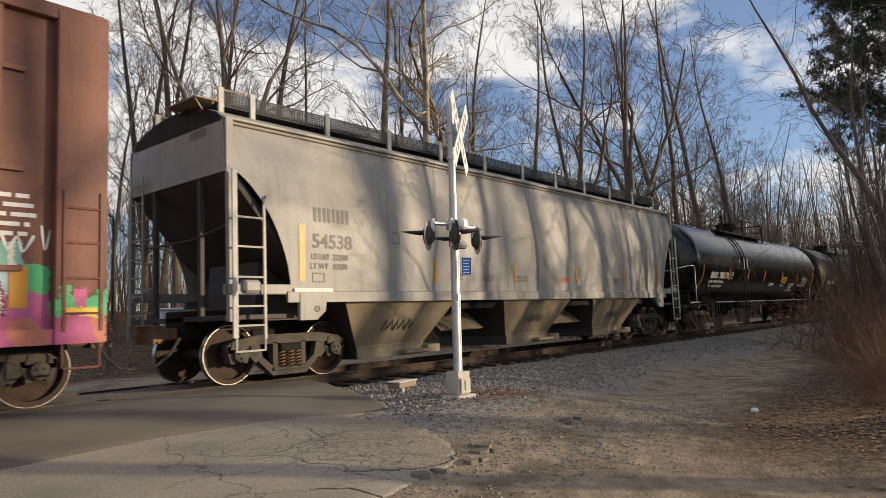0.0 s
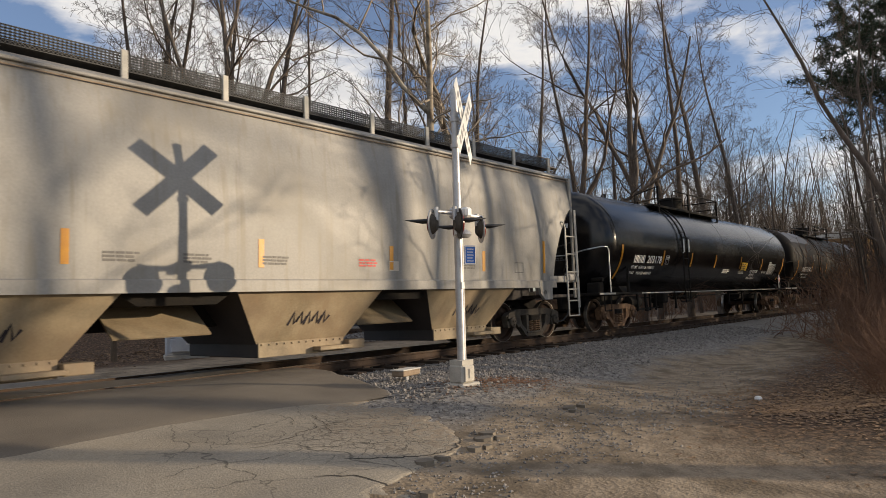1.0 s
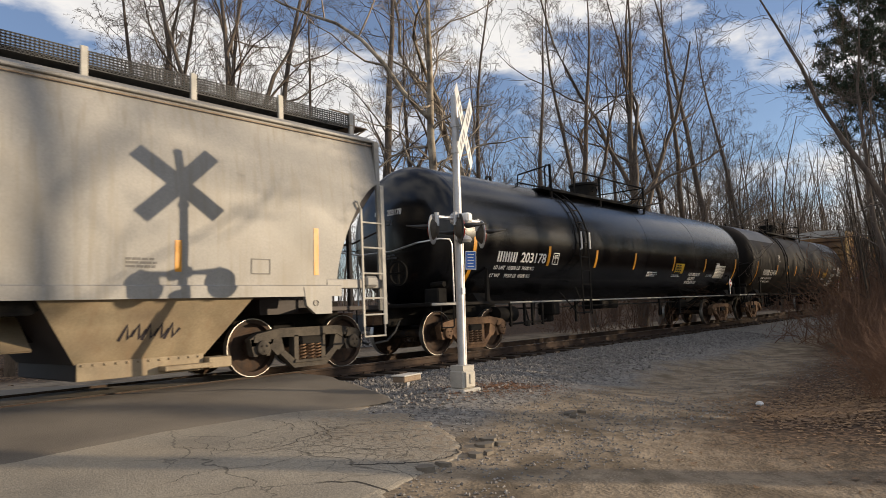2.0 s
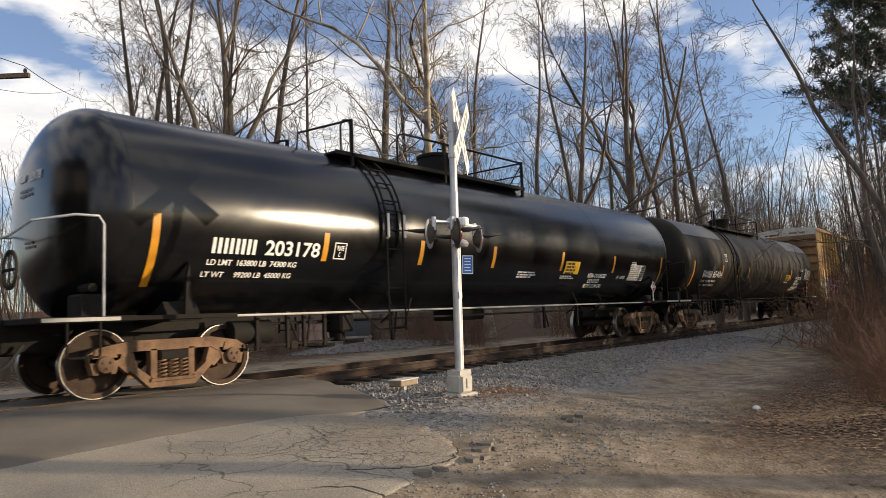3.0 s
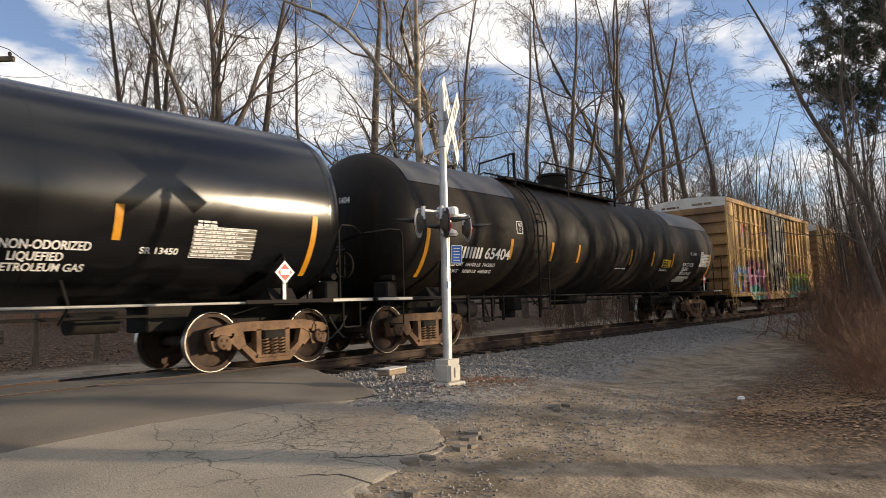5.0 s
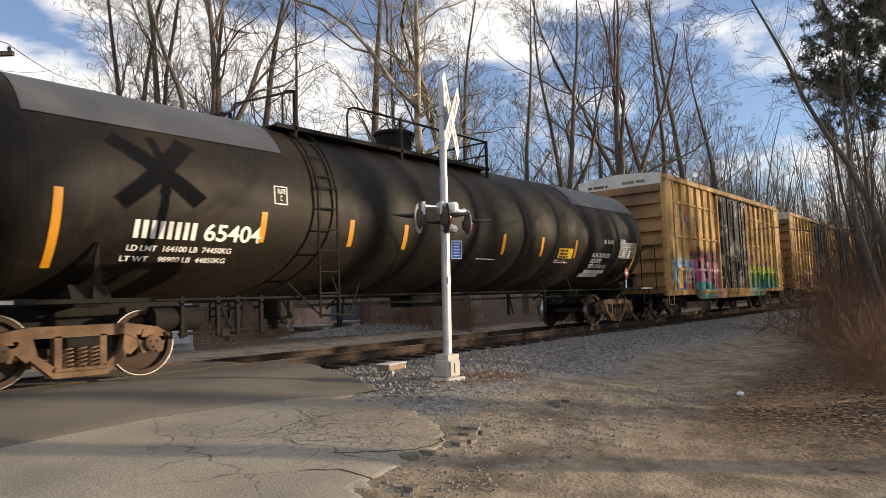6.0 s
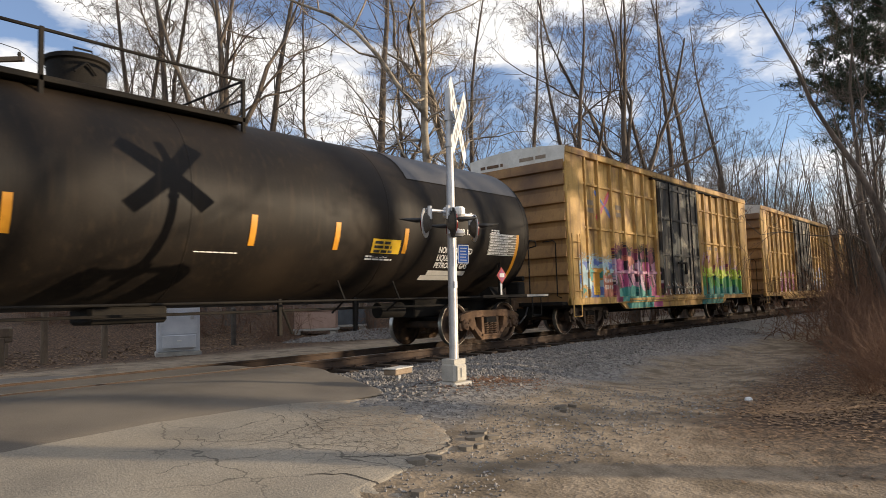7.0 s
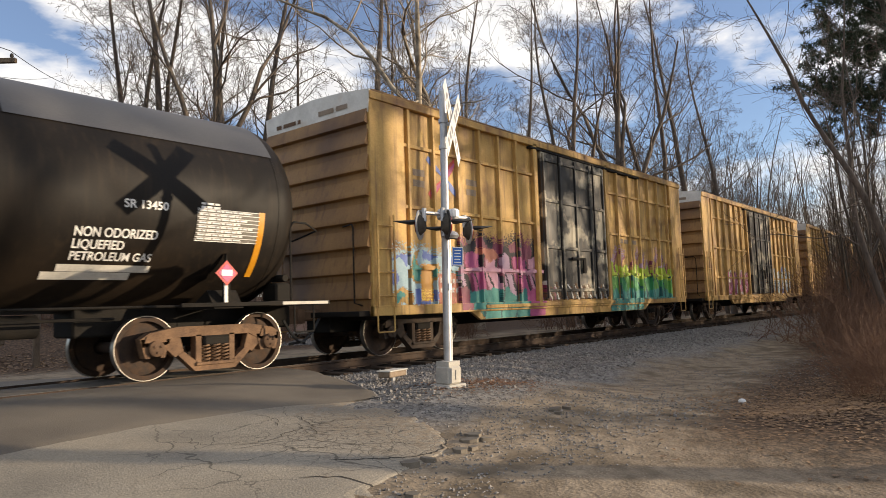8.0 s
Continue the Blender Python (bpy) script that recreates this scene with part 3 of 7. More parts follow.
def rail_thing():
    track = thing("track", pose(0, TRACK, 0), "single rusty railway track on worn wooden ties in grey ballast", "railway track", kind="structure")
    prof = [(-0.07, -0.17), (0.07, -0.17), (0.07, -0.157), (0.012, -0.135), (0.010, -0.045), (0.036, -0.035), (0.036, -0.004), (0.030, 0.0), (-0.030, 0.0), (-0.036, -0.004),
            (-0.036, -0.035), (-0.010, -0.045), (-0.012, -0.135), (-0.07, -0.157)]
    for y in (-0.7525, 0.7525):
        r = part("rail", Shape().prism([(a + y, b) for a, b in prof], -150, 420, "x"), RAILSIDE, track)
        part("rail_head", Shape().box(-150, 420, y - 0.026, y + 0.026, -0.006, 0.0015, 0.0005), RAILTOP, r, "worn shiny running surface")
    tie = Shape().box(-0.115, 0.115, -1.32, 1.32, -0.36, -0.176, 0.015).mesh("tie", TIE)
    rng = random.Random(5)
    for i in range(190):
        piece("tie", tie, track, pose(7.25 + i * 0.56, rng.uniform(-0.06, 0.06), rng.uniform(-0.012, 0.0), 0, 0, rng.uniform(-1.5, 1.5)))
    plate = Shape().box(-0.09, 0.09, -0.16, 0.16, -0.178, -0.166, 0.003).box(-0.05, -0.02, -0.13, -0.09, -0.168, -0.14).box(0.02, 0.05, 0.09, 0.13, -0.168, -0.14).mesh("tie_plate", RAILSIDE)
    for i in range(60):
        piece("tie_plate", plate, track, pose(7.25 + i * 0.56, -0.7525, 0))
    return track


track = rail_thing()


def scatter_stones(name, n, box, size, material, seed, inside=None, sink=0.3, label="", category="gravel"):
    """Loose crushed stones, each a small angular lump, joined."""
    rng = np.random.default_rng(seed)
    base = np.array([(1, 0, 0), (-1, 0, 0), (0, 1, 0), (0, -1, 0), (0, 0, 1), (0, 0, -1)], float)
    tri = np.array([(0, 2, 4), (2, 1, 4), (1, 3, 4), (3, 0, 4), (2, 0, 5), (1, 2, 5), (3, 1, 5), (0, 3, 5)])
    vs, fs = [], []
    while len(vs) < n:
        x, y = rng.uniform(box[0], box[1]), rng.uniform(box[2], box[3])
        if inside and not inside(x, y):
            continue
        s = size * rng.uniform(0.5, 1.5)
        q = base * rng.uniform(0.6, 1.25, (6, 3)) * s + rng.normal(0, 0.22 * s, (6, 3))
        a = rng.uniform(0, 6.28)
        r = np.array([(math.cos(a), -math.sin(a), 0), (math.sin(a), math.cos(a), 0), (0, 0, 0.75)])
        q = q @ r.T + (x, y, lift(x, y) + s * sink)
        fs.append(tri + 6 * len(vs))
        vs.append(q)
    me = bpy.data.meshes.new(name)
    me.from_pydata(np.concatenate(vs).tolist(), [], np.concatenate(fs).tolist())
    me.materials.append(material)
    return tagged(new(name, me), label, category, kind="stuff")


# ---- rolling stock ----
WHEEL_R = 0.475
BASE = 0.965          # half the wheelbase of a truck


def wheelset_mesh():
    sh, tyres = Shape(), []
    for s in (-1, 1):
        ty = Shape()
        prof = [(s * 0.66, 0.10), (s * 0.69, 0.13), (s * 0.735, 0.30), (s * 0.715, 0.385), (s * 0.80, 0.395), (s * 0.802, 0.464), (s * 0.68, 0.464), (s * 0.66, 0.40), (s * 0.70, 0.37),
                (s * 0.70, 0.28), (s * 0.64, 0.12)]
        sh.spin([(a, r) for a, r in prof], (0, 0, 0), "y", 36)
        ty.spin([(s * 0.803, 0.461), (s * 0.806, 0.463), (s * 0.806, WHEEL_R - 0.003), (s * 0.80, WHEEL_R), (s * 0.70, WHEEL_R + 0.001), (s * 0.70, 0.45)], (0, 0, 0), "y", 48)
        tyres.append(ty.mesh("tyre", TREAD))
        sh.spin([(s * 0.62, 0.12), (s * 0.84, 0.11), (s * 0.85, 0.0)], (0, 0, 0), "y", 16)
    sh.tube([(0, -0.95, 0), (0, 0.95, 0)], 0.085, 14)
    return sh.mesh("wheelset", WHEELRUST), tyres


WHEELSET, TYRE = wheelset_mesh()


def frame_side():
    """Cast side frame: a bowed box section with two openings and a spring window."""
    sh = Shape()
    y0, y1 = -0.075, 0.075
    # top chord
    sh.prism([(-1.16, 0.50), (-1.18, 0.62), (-1.05, 0.70), (-0.62, 0.77), (0.62, 0.77), (1.05, 0.70), (1.18, 0.62), (1.16, 0.50), (0.80, 0.52), (0.60, 0.62), (-0.60, 0.62), (-0.80, 0.52)], y0, y1)
    # bottom chord, bowed
    sh.prism([(-0.62, 0.36), (-0.34, 0.10), (0.34, 0.10), (0.62, 0.36), (0.52, 0.40), (0.29, 0.22), (-0.29, 0.22), (-0.52, 0.40)], y0, y1)
    for s in (-1, 1):
        sh.prism([(s * 0.58, 0.62), (s * 0.86, 0.52), (s * 0.66, 0.33), (s * 0.52, 0.40)], y0 * 0.85, y1 * 0.85)
        sh.prism([(s * 0.24, 0.20), (s * 0.33, 0.20), (s * 0.33, 0.64), (s * 0.24, 0.64)], y0, y1)
        # pedestal jaws and box over the axle end
        sh.prism([(s * 0.74, 0.60), (s * 0.82, 0.34), (s * 0.88, 0.34), (s * 0.88, 0.60)], y0, y1)
        sh.prism([(s * 1.05, 0.60), (s * 1.05, 0.34), (s * 1.12, 0.34), (s * 1.19, 0.62)], y0, y1)
        sh.prism([(s * 0.80, 0.56), (s * 1.13, 0.56), (s * 1.10, 0.66), (s * 0.84, 0.68)], y0 * 1.25, y1 * 1.25)
    sh.box(-0.34, 0.34, -0.11, 0.10, 0.18, 0.225)
    return sh


def bearing():
    sh = Shape()
    sh.spin([(-0.17, 0.0), (-0.17, 0.085), (-0.15, 0.115), (0.05, 0.125), (0.10, 0.10)], (0, 0, 0), "y", 20)
    for k in range(3):
        a = math.pi * 2 * k / 3 + 0.5
        sh.tube([(0.055 * math.cos(a), -0.19, 0.055 * math.sin(a)), (0.055 * math.cos(a), -0.165, 0.055 * math.sin(a))], 0.018, 6)
    return sh


def spring(x, y, r=0.062):
    pts = [(x + r * math.cos(a), y + r * math.sin(a), 0.225 + 0.26 * a / (2 * math.pi * 5)) for a in steps(0, 2 * math.pi * 5, 50)]
    return Shape().tube(pts, 0.016, 5)


FRAME_MESH = {m.name: frame_side().mesh("side_frame", m) for m in (RUST, GREYCAST, DARKCAST)}
BEARING_MESH = {m.name: bearing().mesh("bearing_cap", m) for m in (RUST, GREYCAST, DARKCAST)}
SPRING_MESH = [spring(x, y).mesh("spring", RUST) for x, y in ((-0.16, -0.05), (0.0, -0.07), (0.16, -0.05))]
BOLSTER_MESH = Shape().box(-0.22, 0.22, -1.12, 1.12, 0.46, 0.62, 0.03).box(-0.25, 0.25, -0.35, 0.35, 0.58, 0.86, 0.03).mesh("bolster", UNDER)
WHEELS = []


def truck(car, x, steel):
    """Two side frames, bolster, springs and bearings; the wheelsets turn on their own."""
    for s in (-1, 1):
        f = part("side_frame", FRAME_MESH[steel.name], None, car)
        f.matrix_basis = pose(x, s * 1.0, 0, 0, 0, 0 if s < 0 else 180)
        for me in SPRING_MESH:
            part("spring", me, None, f)
        for e in (-1, 1):
            piece("bearing_cap", BEARING_MESH[steel.name], f, pose(e * BASE, 0.02, WHEEL_R))
    piece("bolster", BOLSTER_MESH, car, pose(x, 0, 0))
    for e in (-1, 1):
        w = piece("wheelset", WHEELSET, car, pose(x + e * BASE, 0, WHEEL_R))
        for me in TYRE:
            part("tyre", me, None, w, "polished running tread")
        WHEELS.append((w, x + e * BASE))


def coupler(car, x, s):
    sh = Shape()
    sh.box(x - s * 0.55, x + s * 0.10, -0.09, 0.09, 0.74, 0.94, 0.03)
    sh.prism([(x + s * 0.08, -0.14), (x + s * 0.30, -0.20), (x + s * 0.40, -0.08), (x + s * 0.34, 0.02), (x + s * 0.40, 0.16), (x + s * 0.26, 0.22), (x + s * 0.08, 0.14)], 0.70, 0.98, "z")
    c = part("coupler", sh, RUST, car)
    hose = [(x, -0.45, 0.78), (x + s * 0.16, -0.46, 0.55), (x + s * 0.36, -0.42, 0.38), (x + s * 0.60, -0.30, 0.34)]
    part("air_hose", Shape().tube(hose, 0.025, 6), WIRE, car)
    return c


def ladder(name, car, x0, x1, y, z0, z1, n, material, r=0.016, axis="x"):
    sh = Shape()
    if axis == "x":
        for x in (x0, x1):
            sh.box(x - 0.022, x + 0.022, y - 0.012, y + 0.012, z0, z1, 0.004)
        for i in range(n):
            z = z0 + (z1 - z0) * (i + 0.5) / n
            sh.tube([(x0, y, z), (x1, y, z)], r, 6)
    else:
        for yy in (x0, x1):
            sh.box(y - 0.012, y + 0.012, yy - 0.022, yy + 0.022, z0, z1, 0.004)
        for i in range(n):
            z = z0 + (z1 - z0) * (i + 0.5) / n
            sh.tube([(y, x0, z), (y, x1, z)], r, 6)
    return part(name, sh, material, car)


def stirrup(car, x, y, z0, z1, w, material):
    pts = [(x, y, z1), (x, y, z0 + 0.02), (x + 0.02, y, z0), (x + w - 0.02, y, z0), (x + w, y, z0 + 0.02), (x + w, y, z1)]
    return part("sill_step", Shape().tube(pts, 0.016, 6), material, car)


def bars(car, rows, wrap, material, name="stencil"):
    """Writing too small to read: plain bars of its size. rows of (x0, x1, z0, z1)."""
    sh = Shape()
    for x0, x1, z0, z1 in rows:
        vs = [wrap(x0, z0), wrap(x1, z0), wrap(x1, z1), wrap(x0, z1)]
        sh.add(vs, [(0, 1, 2, 3)])
    return part(name, sh, material, car)


def letters(car, body, x, z, height, wrap, material, width=None, name="lettering"):
    """Lettering on a surface; large figures are cut apart into letters of their own."""
    me = text_mesh(body, height, material, width)
    for v in me.vertices:
        v.co = wrap(v.co.x + x, v.co.z + z)
    if height < 0.2:
        return part(name, me, None, car)
    group = list(range(len(me.vertices)))

    def root(i):
        while group[i] != i:
            i = group[i]
        return i
    for f in me.polygons:
        a = root(f.vertices[0])
        for i in f.vertices:
            group[root(i)] = a
    sets = {}
    for f in me.polygons:
        sets.setdefault(root(f.vertices[0]), []).append(f)
    for fs in sets.values():
        ids = sorted({i for f in fs for i in f.vertices})
        at = {i: k for k, i in enumerate(ids)}
        one = bpy.data.meshes.new("letter")
        one.from_pydata([tuple(me.vertices[i].co) for i in ids], [], [tuple(at[i] for i in f.vertices) for f in fs])
        one.materials.append(material)
        part("letter", one, None, car)
    bpy.data.meshes.remove(me)


def small_print(car, x0, z1, width, lines, pitch, wrap, material, seed, fill=0.62):
    """Blocks of illegible print: short bars word by word."""
    rng = random.Random(seed)
    rows = []
    for i in range(lines):
        x, z = x0, z1 - i * pitch
        end = x0 + width * rng.uniform(0.75, 1.0)
        while x < end - 0.02:
            w = min(end - x, rng.uniform(1.2, 3.6) * pitch)
            rows.append((x, x + w, z - pitch * fill, z))
            x += w + 0.4 * pitch
    return bars(car, rows, wrap, material, "fine_print")


def panel(car, name, x0, x1, z0, z1, wrap, material, n=1, m=1):
    """A thin painted or stuck-on sheet that follows the surface below it."""
    sh = Shape()
    for i in range(n + 1):
        for j in range(m + 1):
            sh.v.append(wrap(x0 + (x1 - x0) * i / n, z0 + (z1 - z0) * j / m))
    k = m + 1
    sh.f = [(i * k + j, (i + 1) * k + j, (i + 1) * k + j + 1, i * k + j + 1) for i in range(n) for j in range(m)]
    return part(name, sh, material, car)


def strip(pts, width, wrap):
    """A painted line through points of a surface."""
    sh = Shape()
    for i, p in enumerate(pts):
        a, b = pts[max(0, i - 1)], pts[min(len(pts) - 1, i + 1)]
        d = Vector((b[0] - a[0], b[1] - a[1])).normalized()
        for k in (-1, 1):
            sh.v.append(wrap(p[0] - d.y * width * k, p[1] + d.x * width * k))
    sh.f = [(2 * i, 2 * i + 2, 2 * i + 3, 2 * i + 1) for i in range(len(pts) - 1)]
    return sh


# covered hopper -------------------------------------------------------------
def hopper_side(z):
    """Half-width of the hopper's bowed side at a height."""
    k = (z - 1.40) / 2.72
    return 1.585 + 0.035 * math.sin(math.pi * min(1, k * 1.05)) - 0.15 * max(0, k - 0.35) ** 2 * 2.3


def covered_hopper(x):
    car = thing("covered_hopper", pose(x, TRACK, 0), "weathered light grey covered hopper wagon with shade coloured into its dark ends", "rail wagon", "wagons of the train")
    L = 8.57
    # side sheet with the curved cut at each end
    for s in (-1, 1):
        sh = Shape()
        cols, n = steps(-L, -L + 1.119, 22) + steps(-L + 1.121, L - 1.121, 40) + steps(L - 1.119, L, 22), 16

        def low(xx):
            d = L - abs(xx)
            if d >= 1.12:
                return 1.36
            return 1.58 + 1.75 * (1 - (d / 1.12) ** 1.6) ** 0.7
        for xx in cols:
            z0 = low(xx)
            for j in range(n + 1):
                z = z0 + (4.12 - z0) * j / n
                sh.v.append((xx, s * hopper_side(z), z))
        m = n + 1
        sh.f = [(i * m + j, (i + 1) * m + j, (i + 1) * m + j + 1, i * m + j + 1) for i in range(len(cols) - 1) for j in range(n)]
        part("side_sheet", sh, HOPPER, car, "", 60)
        part("side_sill", Shape().prism([(s * 1.59, 1.27), (s * 1.62, 1.27), (s * 1.62, 1.44), (s * 1.57, 1.47), (s * 1.55, 1.40)], -L + 1.05, L - 1.05, "x"), HOPPER, car)
        part("eave", Shape().box(-L, L, s * 1.40, s * 1.50, 4.10, 4.15, 0.01), HOPPER, car)
        part("eave_rail", Shape().box(-L, L, s * 1.475, s * 1.492, 4.03, 4.055, 0.005), TRIM, car)
        # corner posts and end platform sills
        for e in (-1, 1):
            part("corner_post", Shape().prism([(e * L, 1.0), (e * (L - 0.09), 1.0), (e * (L - 0.09), 3.30), (e * (L - 0.12), 4.12), (e * L, 4.12)], s * 1.52, s * 1.56), HOPPER, car)
            part("end_sill", Shape().box(e * (L - 1.35), e * L, s * 1.42, s * 1.60, 1.40, 1.56, 0.012), HOPPER, car)
            part("jacking_pad", Shape().prism([(e * (L - 1.28), 1.42), (e * (L - 1.28), 0.98), (e * (L - 1.62), 0.98), (e * (L - 1.80), 1.12), (e * (L - 1.85), 1.42)], s * 1.56, s * 1.63), HOPPER, car)
            part("pad_hole", Shape().spin([(0, 0.05), (0.012, 0.05), (0.012, 0.0)], (e * (L - 1.62), s * 1.63 - (0.0 if s > 0 else 0.012), 1.16), "y", 14), HOPPER_DARK, car)
    # roof: gently arched with a trough along its middle
    arch = [(-1.46, 4.12), (-1.30, 4.24), (-0.95, 4.38), (-0.45, 4.46), (0, 4.48), (0.45, 4.46), (0.95, 4.38), (1.30, 4.24), (1.46, 4.12), (1.40, 4.08), (-1.40, 4.08)]
    part("roof", Shape().prism(arch, -L, L, "x"), HOPPER, car, "", 30)
    # end sheets: upright above, sloping inward below
    for e in (-1, 1):
        face = [(-1.52, 3.28), (1.52, 3.28), (1.46, 4.12), (1.30, 4.24), (0.95, 4.38), (0.45, 4.46), (0, 4.48), (-0.45, 4.46), (-0.95, 4.38), (-1.30, 4.24), (-1.46, 4.12)]
        part("end_sheet", Shape().prism(face, e * (L - 0.04), e * L, "x"), HOPPER, car)
        # recessed sheets, braces and platform carry their shade in the dark material
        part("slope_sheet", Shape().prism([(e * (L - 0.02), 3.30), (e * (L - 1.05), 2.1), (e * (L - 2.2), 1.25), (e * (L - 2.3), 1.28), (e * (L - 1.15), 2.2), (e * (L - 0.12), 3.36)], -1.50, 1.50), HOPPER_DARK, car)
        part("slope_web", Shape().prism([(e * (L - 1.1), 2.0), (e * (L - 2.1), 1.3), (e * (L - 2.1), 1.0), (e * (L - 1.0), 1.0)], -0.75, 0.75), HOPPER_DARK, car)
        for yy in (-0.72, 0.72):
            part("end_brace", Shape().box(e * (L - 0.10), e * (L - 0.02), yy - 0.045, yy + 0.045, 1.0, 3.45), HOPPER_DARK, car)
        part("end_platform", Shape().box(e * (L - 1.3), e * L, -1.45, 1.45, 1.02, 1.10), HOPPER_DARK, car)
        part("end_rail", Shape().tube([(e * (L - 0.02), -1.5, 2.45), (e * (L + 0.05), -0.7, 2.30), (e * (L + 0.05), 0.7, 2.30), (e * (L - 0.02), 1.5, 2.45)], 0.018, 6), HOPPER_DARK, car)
        part("walkway_end", Shape().box(e * (L - 0.25), e * (L + 0.22), -1.05, -0.15, 4.50, 4.525).tube([(e * (L + 0.2), -1.0, 4.5), (e * L, -0.9, 4.36), (e * (L - 0.04), -0.5, 4.40)], 0.016, 6).tube([(e * (L + 0.2), -0.2, 4.5), (e * L, -0.2, 4.44)], 0.016, 6), TRIM, car)
        ladder("end_ladder", car, 0.95, 1.38, e * (L + 0.06), 1.0, 3.6, 8, HOPPER, axis="y")
        coupler(car, e * (L + 0.15), e)
        # side ladder: tall stile at the corner, shorter one inboard
        sh = Shape()
        for s in (-1, 1):
            sh = Shape()
            y = s * 1.66
            sh.box(e * (L - 0.02), e * (L - 0.11), y - 0.015, y + 0.015, 0.75, 3.28, 0.006)
            sh.box(e * (L - 0.56), e * (L - 0.61), y - 0.015, y + 0.015, 0.72, 2.80, 0.006)
            sh.tube([(e * (L - 0.58), y, 2.78), (e * (L - 0.66), y, 2.92), (e * (L - 0.66), s * 1.60, 2.94)], 0.02, 6)
            for z in (0.55, 0.93, 1.22, 1.66, 2.12, 2.57):
                sh.tube([(e * (L - 0.06), y, z), (e * (L - 0.58), y, z)], 0.017, 6)
            sh.tube([(e * (L - 0.08), y, 1.3), (e * (L - 0.08), y, 0.55)], 0.017, 6)
            sh.tube([(e * (L - 0.58), y, 1.3), (e * (L - 0.58), y, 0.55)], 0.017, 6)
            part("side_ladder", sh, RUNPAINT, car)
            part("tool_box", Shape().box(e * (L - 0.22), e * (L - 0.52), s * 1.50, s * 1.68, 1.42, 1.62, 0.04), HOPPER, car)
    # three discharge chutes
    for c in (-4.68, 0.10, 4.35):
        sh = Shape()
        top, bot = 1.36, 0.44
        vs = []
        for z, hw, hy in ((top, 1.58, 1.53), (bot, 0.92, 1.06)):
            vs += [(c - hw, -hy, z), (c + hw, -hy, z), (c + hw, hy, z), (c - hw, hy, z)]
        sh.add(vs, [(0, 1, 2, 3), (4, 7, 6, 5), (0, 4, 5, 1), (2, 6, 7, 3)])
        part("chute", sh, HOPPER_LOW, car, "dusty tan discharge chute")
        # the gaps between chutes: shade is coloured into the sides, along with grime
        for k in ((0, 3, 7, 4), (1, 2, 6, 5)):
            part("chute_side", Shape().add([vs[q] for q in k], [(0, 1, 2, 3)]), HOPPER_DARK, car, "sloping side of the chute, grime and shade in its dark colour")
        part("gate_body", Shape().box(c - 0.9, c + 0.9, -1.055, 1.055, 0.22, 0.46, 0.015), HOPPER_DARK, car, "outlet box, grime and shade in its dark colour")
        gate = Shape().box(c - 0.9, c + 0.9, -1.08, -1.058, 0.22, 0.46, 0.006)
        for k in range(12):
            gate.box(c - 0.85 + k * 0.15, c - 0.82 + k * 0.15, -1.10, -1.07, 0.41, 0.44, 0.004)
        gate.box(c + 0.2, c + 0.95, -1.28, -1.06, 0.26, 0.33, 0.01).box(c + 0.92, c + 1.30, -1.20, -0.85, 0.24, 0.40, 0.01)
        part("outlet_gate", gate, HOPPER_LOW, car)
        # a dark sprayed scrawl across the chute's sunny face
        face = lambda xx, z: (xx, -1.06 - 0.47 * (z - bot) / (top - bot) - 0.008, z)
        for u in range(5):
            pts = [(c - 0.42 + u * 0.16, 0.72 + 0.05 * (u % 2)), (c - 0.34 + u * 0.16, 0.93), (c - 0.30 + u * 0.16, 0.74), (c - 0.22 + u * 0.16, 0.86)]
            part("scrawl", strip(pts, 0.022, face), BLACKSPRAY, car)
    part("centre_sill", Shape().box(-L, L, -0.30, 0.30, 0.75, 1.20, 0.02), UNDER, car)
    for c in (-2.29, 2.22):
        part("partition", Shape().prism([(c - 1.0, 1.36), (c + 1.0, 1.36), (c + 0.6, 1.10), (c - 0.6, 1.10)], -1.35, 1.35), UNDER, car)
        part("sill_hood", Shape().prism([(-0.95, 0.66), (-0.93, 0.64), (-0.30, 1.10), (-0.32, 1.14)], c - 0.75, c + 0.75, "x"), HOPPER_LOW, car)
    # roof walkway with its upright mesh screen and posts
    for s in (-1, 1):
        y = s * 1.02
        part("walkway", Shape().box(-L + 0.2, L - 0.2, s * 0.55, s * 1.0, 4.50, 4.53, 0.005), MESHSTEEL, car)
        grid = Shape()
        for i in range(300):
            xx = -L + 0.2 + i * (2 * L - 0.4) / 299
            grid.box(xx - 0.013, xx + 0.013, y - 0.006, y + 0.006, 4.46, 4.70, 0.001)
        for z in (4.46, 4.50, 4.54, 4.58, 4.62, 4.66, 4.70):
            grid.box(-L + 0.2, L - 0.2, y - 0.006, y + 0.006, z - 0.009, z + 0.009, 0.001)
        part("walkway_screen", grid, MESHSTEEL, car, "black expanded-metal screen")
        post = Shape().box(-0.05, 0.05, y - 0.03, y + 0.02, 4.32, 4.76, 0.008).mesh("screen_post", RUNPAINT)
        for xx in [-8.33] + [-7.74 + i * 1.612 for i in range(11)]:
            piece("screen_post", post, car, pose(xx, 0, 0))
        for e in (-1, 1):
            part("grab_rail", Shape().tube([(e * (L - 0.1), y, 4.45), (e * (L - 0.1), y, 4.72), (e * (L - 0.7), y, 4.74)], 0.018, 6), TRIM, car)
    part("hatch_row", Shape().box(-L + 0.6, L - 0.6, -0.30, 0.30, 4.46, 4.60, 0.03), HOPPER, car)

    def wrap(xx, z):
        return (xx, -hopper_side(z) - 0.007, z)
    k = -14.25
